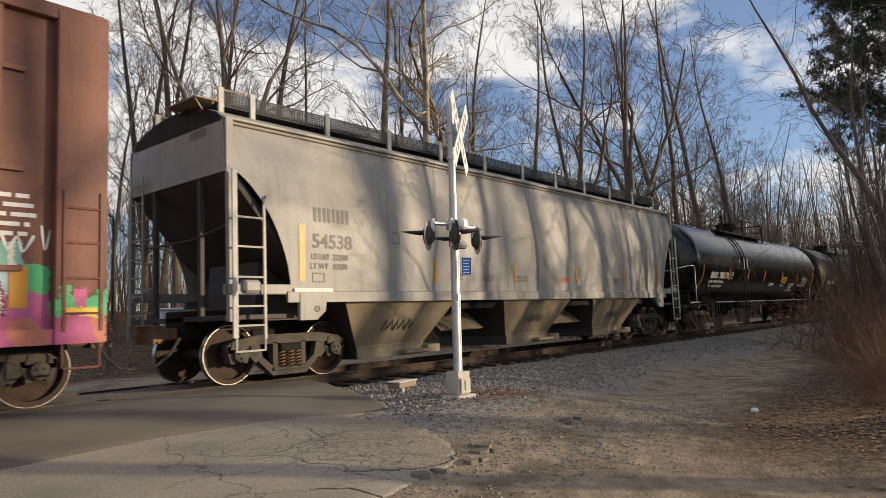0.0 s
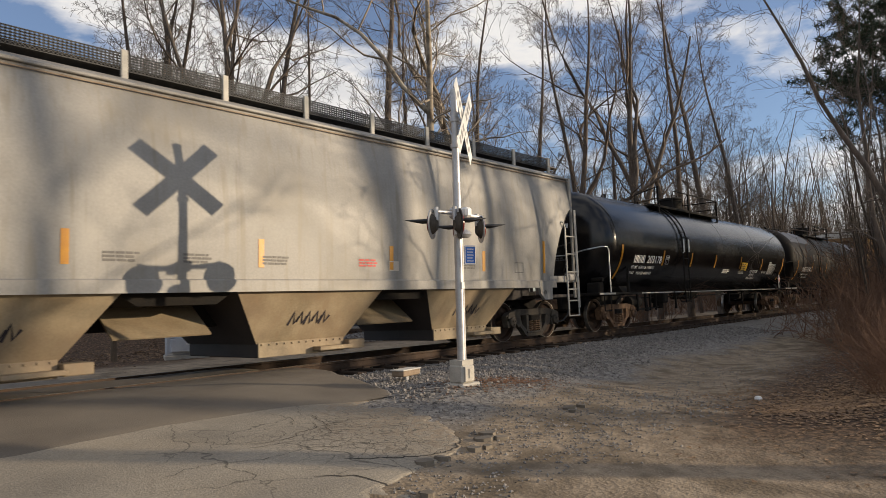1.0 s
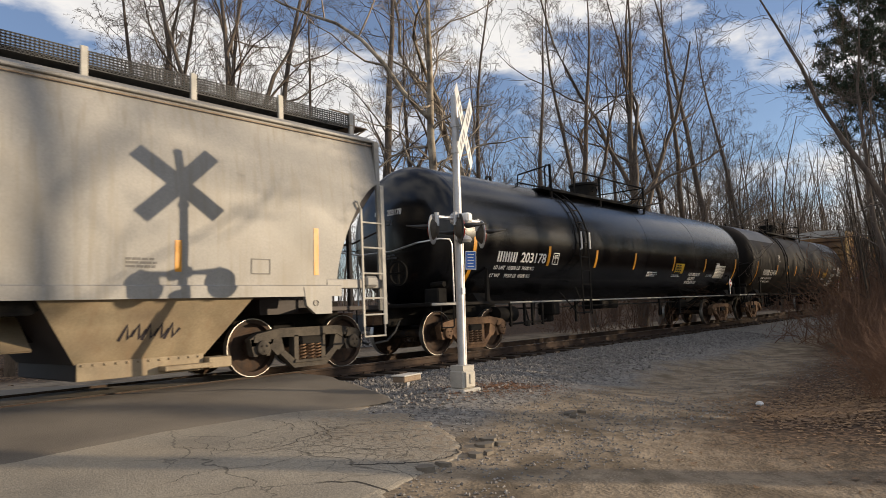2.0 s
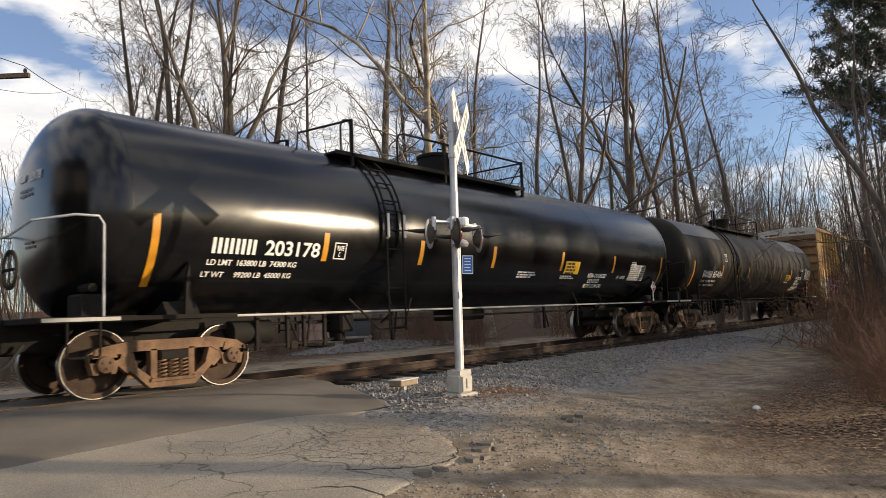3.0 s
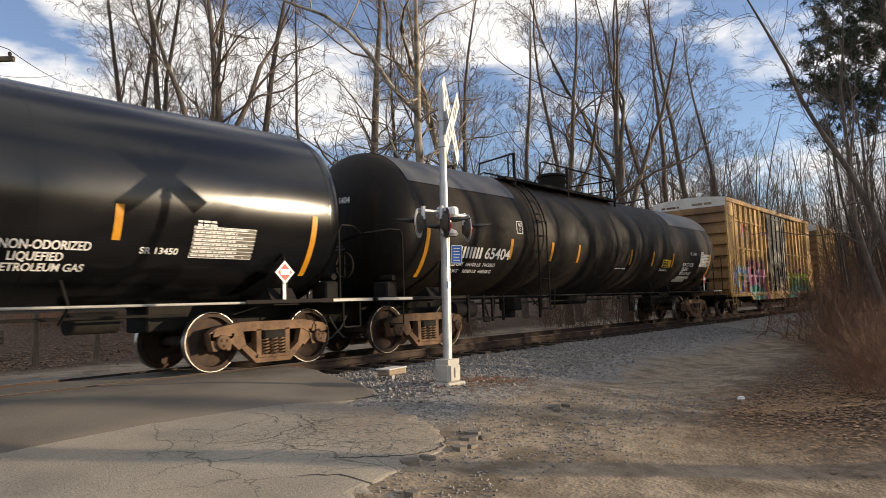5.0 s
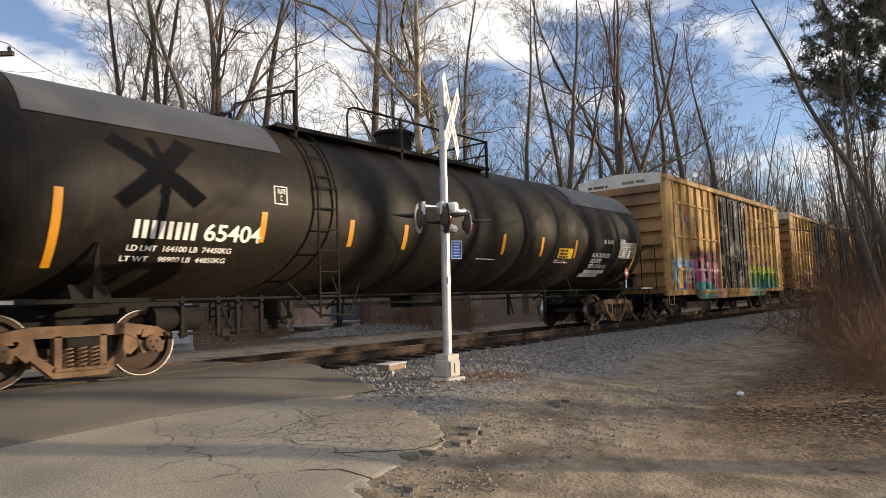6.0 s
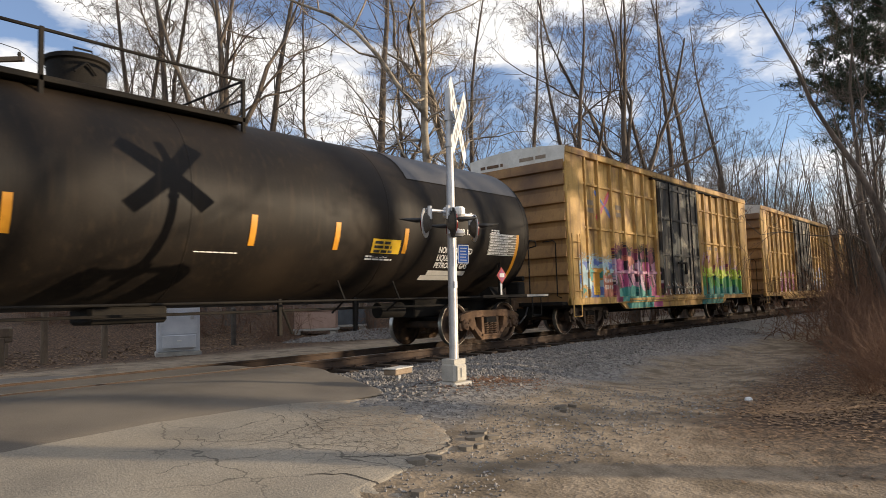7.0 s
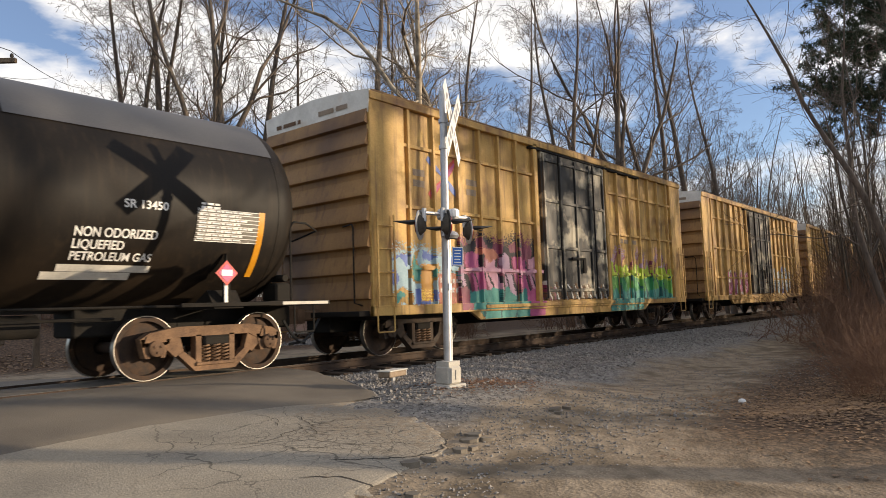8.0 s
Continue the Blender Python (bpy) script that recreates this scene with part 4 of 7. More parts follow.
    for i, (a, b, c, d) in enumerate(((6.97, 7.09, 1.62, 2.55), (10.30, 10.40, 1.64, 2.08), (13.13, 13.23, 1.64, 2.08), (15.96, 16.06, 1.64, 2.08), (18.78, 18.88, 1.64, 2.08), (21.2, 21.3, 1.62, 2.4))):
        panel(car, "reflector", a + k, b + k, c, d, wrap, REFLECT, 1, 4)
    block_letters(car, 7.28 + k, 2.62, 0.16, 0.24, 4, wrap, GREYLETTER)
    letters(car, "54538", 7.24 + k, 2.17, 0.24, wrap, GREYLETTER, 0.88)
    letters(car, "LD LMT  222500", 7.22 + k, 1.98, 0.10, wrap, GREYLETTER, 0.80)
    letters(car, "LT WT   83500", 7.20 + k, 1.82, 0.10, wrap, GREYLETTER, 0.80)
    frame_mark(car, 7.24 + k, 7.5 + k, 1.60, 1.76, wrap, GREYLETTER)
    frame_mark(car, 9.12 + k, 9.32 + k, 2.34, 2.56, wrap, GREYLETTER)
    for i, xx in enumerate((10.8, 11.9, 13.2, 15.2, 18.1)):
        small_print(car, xx + k, 1.82, 0.5, 3, 0.05, wrap, (GREYLETTER, REDPAINT)[i == 3], i)
    panel(car, "notice", 15.95 + k, 16.2 + k, 1.62, 1.80, wrap, WHITE)
    frame_mark(car, 20.0 + k, 20.35 + k, 1.62, 1.86, wrap, GREYLETTER)

    def end_wrap(a, z):
        return (-L - 0.006, -a, z)
    block_letters(car, 0.55, 3.92, 0.09, 0.14, 4, end_wrap, GREYLETTER, flip=True)
    truck(car, -7.1, GREYCAST)
    truck(car, 7.25, GREYCAST)
    return car


def block_letters(car, x, z, w, h, n, wrap, material, flip=False, lean=0.0):
    """An owner's mark as plain upright blocks."""
    rows = []
    for i in range(n):
        a = x + i * w * 1.28
        rows += [(a, a + w * 0.36, z, z + h), (a + w * 0.62, a + w, z, z + h)]
    for row in rows:
        bars(car, [row], wrap, material, "owner_mark")


def frame_mark(car, x0, x1, z0, z1, wrap, material, body="", t=0.018):
    rows = [(x0, x1, z0, z0 + t), (x0, x1, z1 - t, z1), (x0, x0 + t, z0, z1), (x1 - t, x1, z0, z1)]
    bars(car, rows, wrap, material, "boxed_mark")


# tank wagons ---------------------------------------------------------------
TANK_R, TANK_Z = 1.60, 2.62


def tank_wrap(lift_by=0.008):
    def wrap(xx, z):
        a = (z - TANK_Z) / TANK_R
        r = TANK_R + lift_by
        return (xx, -r * math.cos(a), TANK_Z + r * math.sin(a))
    return wrap


def on_tank(z):
    """Arc height on the shell of a point at height z."""
    return TANK_Z + TANK_R * math.asin(max(-0.99, min(0.99, (z - TANK_Z) / TANK_R)))


LADDER = {False: (-4.15, -3.72), True: (-4.42, -4.0)}


def tank_wagon(x, paint, label, dirty):
    car = thing("tank_wagon", pose(x, TRACK, 0), label, "rail wagon", "wagons of the train")
    H = 8.85
    prof = [(-H - 0.72, 0.0)] + [(-H - 0.72 * math.cos(a), TANK_R * math.sin(a) ** 0.72) for a in steps(0.06, math.pi / 2, 14)] + [(xx, TANK_R) for xx in steps(-H, H, 6)[1:]]
    prof += [(H + 0.72 * math.sin(a), TANK_R * math.cos(a) ** 0.72) for a in steps(0, math.pi / 2 - 0.06, 14)[1:]] + [(H + 0.72, 0.0)]
    part("tank_shell", Shape().spin(prof, (0, 0, TANK_Z), "x", 72), paint, car, "", 40)
    for xx in (-H + 0.02, -4.3, 0.2, 4.2, H - 0.02):
        seam = Shape().spin([(xx - 0.015, TANK_R), (xx - 0.008, TANK_R + 0.005), (xx + 0.008, TANK_R + 0.005), (xx + 0.015, TANK_R)], (0, 0, TANK_Z), "x", 72)
        part("weld_seam", seam, paint, car)
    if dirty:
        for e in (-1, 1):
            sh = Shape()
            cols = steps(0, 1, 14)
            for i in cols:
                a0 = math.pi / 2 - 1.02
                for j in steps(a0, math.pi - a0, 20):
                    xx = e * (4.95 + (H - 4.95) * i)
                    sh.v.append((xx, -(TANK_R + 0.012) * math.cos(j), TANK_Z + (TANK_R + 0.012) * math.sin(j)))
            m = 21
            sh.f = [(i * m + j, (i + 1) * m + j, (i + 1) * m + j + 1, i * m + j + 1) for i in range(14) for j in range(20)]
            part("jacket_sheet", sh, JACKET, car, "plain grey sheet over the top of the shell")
    # underframe: stub sills, bolsters, long side rod
    for e in (-1, 1):
        part("stub_sill", Shape().box(e * 6.2, e * 10.0, -0.34, 0.34, 0.66, 1.12, 0.03), UNDER, car)
        part("body_bolster", Shape().prism([(-1.45, 1.02), (1.45, 1.02), (1.25, 1.30), (0.9, 1.12), (-0.9, 1.12), (-1.25, 1.30)], e * 7.75, e * 8.25, "x"), UNDER, car)
        part("end_deck", Shape().box(e * 8.7, e * 9.95, -1.48, 1.48, 1.04, 1.12, 0.012), UNDER, car)
        for s in (-1, 1):
            part("deck_edge", Shape().box(e * 7.2, e * 9.95, s * 1.47, s * 1.50, 1.05, 1.11, 0.004), UNDER, car)
            part("step_plate", Shape().box(e * 8.95, e * 9.90, s * 1.502, s * 1.508, 1.055, 1.105, 0.001), RUNPAINT, car, "white-painted step edge")
            rail = [(e * 9.15, s * 1.46, 1.10), (e * 9.15, s * 1.46, 2.32), (e * 9.22, s * 1.46, 2.42), (e * 9.5, s * 1.44, 2.42), (e * 9.92, s * 1.20, 2.34), (e * 9.95, s * 0.5, 2.22), (e * 9.95, 0, 2.22)]
            part("hand_rail", Shape().tube(rail, 0.018, 6), (STEEL if not dirty and e < 0 else UNDER), car)
            part("support_strut", Shape().prism([(e * 7.90, 1.10), (e * 8.02, 1.10), (e * 8.00, 1.62), (e * 7.95, 1.85)], s * 1.40, s * 1.46), UNDER, car)
            stirrup(car, e * 9.4 - 0.2, s * 1.48, 0.60, 1.05, 0.4, UNDER)
        coupler(car, e * 9.75, e)
        part("valve_box", Shape().box(e * 9.05, e * 9.35, -1.2, -0.8, 1.10, 1.42, 0.03).tube([(e * 9.2, -1.25, 1.5), (e * 9.2, -0.9, 1.5)], 0.06, 8), UNDER, car)
    part("brake_wheel", Shape().spin([(-0.02, 0.26), (0.02, 0.26), (0.02, 0.22), (-0.02, 0.22)], (-10.0, -0.7, 1.75), "x", 20, True).box(-10.01, -9.99, -0.94, -0.46, 1.73, 1.77).box(-10.01, -9.99, -0.72, -0.68, 1.5, 2.0), UNDER, car)
    for s in (-1, 1):
        part("side_rod", Shape().tube([(-8.7, s * 1.40, 1.07), (8.7, s * 1.40, 1.07)], 0.019, 8), RUNPAINT if not dirty else UNDER, car)
        part("lower_rod", Shape().tube([(-6.5, s * 0.95, 0.92), (6.5, s * 0.95, 0.92)], 0.022, 6), UNDER, car)
    for xx in (-3.8, 3.2, 4.6):
        part("hanger", Shape().tube([(xx, -1.25, 1.42), (xx + 0.05, -1.38, 1.07), (xx + 0.08, -1.0, 0.85)], 0.02, 6), UNDER, car)
    part("air_reservoir", Shape().spin([(-7.0, 0.0), (-6.95, 0.19), (-6.2, 0.19), (-6.15, 0.0)], (0, -0.85, 0.80), "x", 16), UNDER, car)
    part("brake_valve", Shape().box(-4.95, -4.62, -1.25, -0.75, 0.72, 1.05, 0.04).box(-4.88, -4.7, -1.1, -0.8, 0.55, 0.74, 0.03), UNDER, car)
    for a, b in ((-6.55, -6.55), (-5.95, -5.75), (-5.45, -5.6), (-5.15, -5.15), (-3.3, -3.45), (2.1, 2.3), (3.9, 3.8)):
        part("rod_hanger", Shape().box(min(a, b) - 0.035, min(a, b) + 0.035, -1.06, -1.0, 0.50, 1.12, 0.01).tube([(a, -1.02, 1.10), (b + 0.12, -0.95, 0.52)], 0.022, 6), UNDER, car)
    part("brake_lever", Shape().tube([(-6.6, -1.02, 0.56), (-5.2, -1.02, 0.58), (-4.7, -0.95, 0.62)], 0.026, 6).box(-5.9, -5.75, -1.06, -0.98, 0.48, 0.62, 0.01), UNDER, car)
    part("ladder_brace", Shape().tube([(-4.9, -1.42, 1.30), (-4.35, -1.60, 0.74), (-3.7, -1.60, 0.74), (-3.3, -1.42, 1.30)], 0.018, 6), UNDER, car)
    part("outlet", Shape().box(-0.7, 0.5, -0.35, 0.35, 0.80, 1.08, 0.05), UNDER, car)
    part("brake_cylinder", Shape().spin([(5.0, 0.0), (5.0, 0.16), (5.7, 0.16), (5.75, 0.0)], (0, -0.4, 0.85), "x", 18), UNDER, car)
    # ladder and hoop at the middle
    l0, l1 = LADDER[dirty]
    for s in (-1, 1):
        pts = [(0, s * (TANK_R + 0.06) * math.cos(a), TANK_Z + (TANK_R + 0.06) * math.sin(a)) for a in steps(0.15, 1.25, 14)]
        sh = Shape()
        for dx in (l0, l1):
            sh.tube([(dx, p[1], p[2]) for p in pts], 0.022, 6)
            sh.tube([(dx, s * (TANK_R + 0.06), 2.95), (dx, s * (TANK_R + 0.07), 0.70)], 0.022, 6)
        for i in range(7):
            z = 0.76 + i * 0.36
            sh.tube([(l0, s * (TANK_R + 0.07), z), (l1, s * (TANK_R + 0.07), z)], 0.014, 6)
        for p in pts[2::3]:
            sh.tube([(l0, p[1], p[2]), (l1, p[1], p[2])], 0.014, 6)
        part("ladder", sh, UNDER, car)
        if not dirty:
            part("grab_iron", Shape().tube([(l0, s * (TANK_R + 0.07), 2.40), (l0, s * (TANK_R + 0.12), 2.42), (l0, s * (TANK_R + 0.12), 2.86)], 0.024, 6).tube([(l1, s * (TANK_R + 0.12), 2.42), (l1, s * (TANK_R + 0.12), 2.86)], 0.024, 6), LETTER, car, "white-painted hand grip")
    # top platform with railings and the valve dome
    y = 1.0
    for s in (-1, 1):
        plat = Shape().box(-4.75, 1.5, s * 0.45, s * 1.0, 4.04, 4.09, 0.008)
        for i in range(60):
            plat.box(-4.7 + i * 0.105, -4.66 + i * 0.105, s * 0.47, s * 0.98, 4.09, 4.105, 0.002)
        part("platform", plat, UNDER, car, "black grating platform")
        part("platform_lip", Shape().box(-4.78, 1.53, s * 1.0, s * 1.03, 4.02, 4.10, 0.006), UNDER, car)
        sh = Shape()
        sh.tube([(-2.9, s * y, 4.72), (1.45, s * y, 4.72)], 0.024, 6)
        for xx in (-4.35, -1.6, 1.45):
            sh.box(xx - 0.03, xx + 0.03, s * y - 0.03, s * y + 0.03, 3.80, 4.75, 0.005)
        sh.tube([(-4.62, s * y, 4.04), (-4.62, s * y, 4.58), (-4.55, s * y, 4.70), (-4.35, s * y, 4.74), (-5.3, s * y * 0.6, 4.40), (-5.35, s * y * 0.6, 4.05)], 0.022, 6)
        sh.tube([(-2.9, s * y, 4.72), (-3.05, s * y, 4.67), (-3.10, s * y, 4.52), (-3.10, s * y, 4.04)], 0.022, 6)
        sh.tube([(1.45, s * y, 4.68), (0.9, s * y, 4.08)], 0.018, 6)
        part("railing", sh, UNDER, car)
    part("end_railing", Shape().tube([(1.45, -y, 4.72), (1.45, y, 4.72)], 0.022, 6).tube([(1.45, -y, 4.40), (1.45, y, 4.40)], 0.018, 6), UNDER, car)
    part("dome", Shape().spin([(4.10, 0.46), (4.30, 0.46), (4.31, 0.40), (4.66, 0.42), (4.68, 0.46), (4.74, 0.46), (4.77, 0.40), (4.79, 0.0)], (-0.75, 0, 0), "z", 28), UNDER, car, "black cylindrical valve housing")
    part("dome_handle", Shape().tube([(-0.88, -0.2, 4.76), (-0.88, -0.2, 4.88), (-0.62, -0.2, 4.88), (-0.62, -0.2, 4.76)], 0.016, 6), UNDER, car)
    part("dome_latch", Shape().tube([(-0.95, -0.42, 4.45), (-0.80, -0.46, 4.60), (-0.65, -0.44, 4.45)], 0.02, 6), UNDER, car)
    truck(car, -8.0, RUST)
    truck(car, 8.0, RUST)
    return car


def tank_marks(car, dirty):
    wrap = tank_wrap(0.010)
    A = on_tank
    spots = (-5.5, -3.07, -0.65, 2.32, 5.2) if not dirty else (-5.45, -3.57, -2.14, 1.25, 2.96, 4.7)
    for xx, z0, z1 in ((-8.50, 1.52, 2.50), (8.50, 1.52, 2.50)) + tuple((q, 1.95, 2.42) for q in spots):
        panel(car, "reflector", xx - 0.055, xx + 0.055, A(z0), A(z1), wrap, REFLECT, 1, 10)
    rows = ((-7.62, 0.24, 2.00) if not dirty else (-7.50, 0.26, 1.93))
    x0, h, z = rows
    if not dirty:
        block_letters(car, x0, A(z), 0.155, h, 4, wrap, LETTER)
        letters(car, "203178", x0 + 0.92, A(z), h, wrap, LETTER, 1.08)
        letters(car, "LD LMT  163800 LB  74300 KG", -7.66, A(1.83), 0.095, wrap, LETTER, 1.62)
        letters(car, "LT WT     99200 LB  45000 KG", -7.70, A(1.66), 0.095, wrap, LETTER, 1.62)
        letters(car, "PLATE\n   C", -5.24, A(2.03), 0.085, wrap, LETTER, 0.15)
        frame_mark(car, -5.30, -5.03, A(1.99), A(2.27), wrap, LETTER)
        letters(car, "NON-ODORIZED\n   LIQUEFIED\nPETROLEUM GAS", 3.85, A(1.54), 0.125, wrap, LETTER, 1.06)
        letters(car, "SR 13450", 5.56, A(1.79), 0.10, wrap, LETTER, 0.56)
        sign, small = (2.50, 1.88, 2.20), (0.42, 1.90)
        grid_at, grid_z = 6.30, (1.76, 2.20)
    else:
        block_letters(car, x0, A(z), 0.19, h, 4, wrap, LETTER)
        letters(car, "65404", x0 + 1.05, A(z), h, wrap, LETTER, 1.0)
        letters(car, "LD LMT  164100 LB  74450KG", -7.55, A(1.76), 0.09, wrap, LETTER, 1.62)
        letters(car, "LT WT    98900 LB  44850KG", -7.60, A(1.62), 0.09, wrap, LETTER, 1.62)
        letters(car, "PLATE\n   C", -5.20, A(2.62), 0.085, wrap, LETTER, 0.15)
        frame_mark(car, -5.27, -5.01, A(2.56), A(2.86), wrap, LETTER)
        letters(car, "NON ODORIZED\nLIQUEFIED\nPETROLEUM GAS", 5.74, A(1.70), 0.13, wrap, LETTER, 1.10)
        letters(car, "SR 13450", 6.33, A(2.40), 0.115, wrap, LETTER, 0.62)
        sign, small = (3.83, 1.93, 2.19), (0.32, 1.84)
        grid_at, grid_z = 7.40, (2.02, 2.48)
        panel(car, "painted_out", 5.46, 6.60, A(1.46), A(1.555), wrap, WHITE, 2, 2)
        panel(car, "painted_out", 5.62, 6.85, A(1.56), A(1.65), wrap, WHITE, 2, 2)
    a, z0, z1 = sign
    panel(car, "placard", a, a + 0.74, A(z0), A(z1), wrap, SIGNYELLOW, 2, 4)
    wrap2 = tank_wrap(0.014)
    small_print(car, a + 0.06, A(z1) - 0.04, 0.5, 4, 0.085, wrap2, DOORBLACK, 3)
    small_print(car, a - 0.1, A(z0) - 0.05, 0.72, 2, 0.055, wrap, LETTER, 4)
    small_print(car, small[0], A(small[1]), 0.8, 3 if not dirty else 1, 0.062 if not dirty else 0.03, wrap, LETTER, 5)
    # marks on the domed end
    def head(u, z):
        r = min(0.98, math.hypot(u, z - TANK_Z) / TANK_R)
        a = math.asin(r ** (1 / 0.72))
        return (-8.85 - 0.72 * math.cos(a) - 0.012, -u, z)
    letters(car, "65404" if dirty else "203178", 0.0, 3.05, 0.13, head, LETTER, 0.42)
    small_print(car, -0.40, 3.18, 0.34, 1, 0.16, head, LETTER, 41)
    small_print(car, -0.30, 2.96, 0.5, 2, 0.07, head, JACKET, 42)
    small_print(car, -0.1, 2.2, 0.4, 2, 0.06, head, JACKET, 43)
    # inspection table
    z0, z1 = A(grid_z[0]), A(grid_z[1])
    w = 1.06
    lines = [(grid_at, grid_at + w, z0 + (z1 - z0) * i / 8 - 0.005, z0 + (z1 - z0) * i / 8 + 0.005) for i in range(9)]
    lines += [(grid_at + w * k - 0.005, grid_at + w * k + 0.005, z0, z1) for k in (0.005, 0.44, 0.58, 0.72, 0.86, 0.995)]
    panel(car, "table_ground", grid_at, grid_at + w, z0, z1, tank_wrap(0.006), TABLE, 2, 6)
    bars(car, lines, wrap, LETTER, "inspection_table")
    for i in range(8):
        small_print(car, grid_at + 0.03, z0 + (z1 - z0) * (i + 0.8) / 8, w * (0.9 if i % 2 else 0.7), 1, 0.038, wrap, LETTER, 20 + i)
    small_print(car, grid_at + 0.05, z1 + 0.09, 0.4, 2, 0.05, wrap, LETTER, 31)
    # hazard diamond on its stand
    for s in (-1, 1):
        part("placard_post", Shape().box(7.90, 7.96, s * 1.47 - 0.01, s * 1.47 + 0.01, 1.08, 1.45, 0.004), LETTER, car)
    d = 0.19
    part("hazard_diamond", Shape().prism([(7.93 - d, 1.55), (7.93, 1.55 - d), (7.93 + d, 1.55), (7.93, 1.55 + d)], -1.50, -1.49), REDPAINT if dirty else SIGNWHITE, car, "diamond hazard placard")
    part("diamond_border", Shape().prism([(7.93 - d * 0.75, 1.55), (7.93, 1.55 - d * 0.75), (7.93 + d * 0.75, 1.55), (7.93, 1.55 + d * 0.75)], -1.505, -1.501), PINK if dirty else REDPAINT, car)
    part("diamond_number", Shape().box(7.84, 8.02, -1.509, -1.506, 1.51, 1.60, 0.001), SIGNWHITE, car)


# boxcars -------------------------------------------------------------------
RIB = {"red": 0.05, "yellow": -0.03}


def boxcar(x, paint, endpaint, label, style):
    car = thing("boxcar", pose(x, TRACK, 0), label, "rail wagon", "wagons of the train")
    L, W, Z0, Z1 = 7.80, 1.50, 0.88, 5.02
    part("body", Shape().box(-L + 0.06, L - 0.06, -W, W, Z0, Z1, 0.02), paint, car)
    part("roof", Shape().prism([(-1.60, 5.00), (-1.60, 5.07), (-0.8, 5.16), (0, 5.20), (0.8, 5.16), (1.60, 5.07), (1.60, 5.00)], -L + 0.05, L - 0.05, "x"), YEND if style != "red" else paint, car)
    for i in range(14):
        xx = -L + 0.6 + i * 1.12
        part("roof_rib", Shape().prism([(-1.55, 5.08), (-0.8, 5.17), (0, 5.21), (0.8, 5.17), (1.55, 5.08), (1.5, 5.05), (-1.5, 5.05)], xx - 0.04, xx + 0.04, "x"), YEND if style != "red" else paint, car)
    door0, door1 = (-1.75, 1.65)
    y = -W
    for s in (-1, 1):
        a, b = sorted((s * W, s * (W + 0.10)))
        part("top_chord", Shape().box(-L, L, s * (W - 0.02), s * (W + 0.11), 4.88, 5.03, 0.01), paint, car)
        part("side_sill", Shape().box(-L, L, s * (W - 0.02), s * (W + 0.10), 0.80, 0.99, 0.01), paint, car)
        post = Shape().prism([(-0.045, s * W), (0.045, s * W), (0.030, s * (W + 0.085)), (-0.030, s * (W + 0.085))], 0.99, 4.88, "z").mesh("side_post", paint)
        for xx in (-6.72, -5.95, -5.15, -4.35, -3.6, -2.85, 2.65, 3.45, 4.2, 5.0, 5.75, 6.55):
            piece("side_post", post, car, pose(xx, 0, 0))
        part("corner_post", Shape().box(-L, -L + 0.95 if style != "red" else -L + 0.42, s * (W - 0.01), s * (W + 0.075), 0.80, 5.0, 0.01), paint, car)
        part("corner_post", Shape().box(L - (0.95 if style != "red" else 0.62), L, s * (W - 0.01), s * (W + (0.075 if style != "red" else 0.13)), 0.80, 5.0, 0.01), paint, car)
        for x0, x1 in ((-6.85, door0 - 0.25), (door1 + 0.25, 6.85)):
            for z in (1.72, 2.92, 4.15):
                part("side_rail", Shape().box(x0, x1, s * W, s * (W + 0.055), z - 0.035, z + 0.035, 0.006), paint, car)
        for xx in (door0 - 0.28, door1 + 0.22):
            part("door_post", Shape().box(xx - 0.08, xx + 0.08, s * W, s * (W + 0.11), 0.90, 4.95, 0.01), paint, car)
        door = part("door", Shape().box(door0, door1, s * (W - 0.01), s * (W + 0.10), 1.02, 4.80, 0.012), DOORBLACK if style != "red" else paint, car, "dark plug door with cross bars" if style != "red" else "")
        for xx in (door0 + 0.06, door0 + 0.9, -0.05, door1 - 0.9, door1 - 0.06):
            part("door_bar", Shape().box(xx - 0.035, xx + 0.035, s * (W + 0.10), s * (W + 0.15), 1.05, 4.76, 0.006), DOORBLACK if style != "red" else paint, door)
        for z in (1.25, 2.35, 3.55, 4.6):
            part("door_rail", Shape().box(door0 + 0.05, door1 - 0.05, s * (W + 0.10), s * (W + 0.14), z - 0.04, z + 0.04, 0.006), DOORBLACK if style != "red" else paint, door)
        for xx in (door0 + 0.75, door1 - 0.75):
            part("locking_bar", Shape().tube([(xx, s * (W + 0.17), 1.0), (xx, s * (W + 0.17), 4.8)], 0.022, 6), UNDER, door)
        part("handle", Shape().box(-0.5, 0.25, s * (W + 0.15), s * (W + 0.19), 2.05, 2.12, 0.008).box(0.10, 0.25, s * (W + 0.15), s * (W + 0.2), 1.7, 2.1, 0.01), UNDER, door)
        part("door_track", Shape().box(door0 - 2.6, door1 + 0.4, s * W, s * (W + 0.13), 0.86, 0.94, 0.008), paint, car)
        part("upper_track", Shape().box(door0 - 0.5, door1 + 2.6, s * W, s * (W + 0.12), 4.80, 4.86, 0.008), UNDER, car)
        # drop skirt under the middle of the side
        part("skirt", Shape().prism([(-4.9, 0.84), (-4.5, 0.62), (4.3, 0.62), (4.7, 0.84)], s * (W - 0.02), s * (W + 0.06)), paint, car)
        for e in (-1, 1):
            a, b = sorted((e * (L - 0.08), e * (L - 0.52)))
            ladder("side_ladder", car, a, b, s * (W + 0.14), 0.95, 2.70, 4, paint)
            stirrup(car, a, s * (W + 0.10), 0.50, 0.95, 0.44, paint)
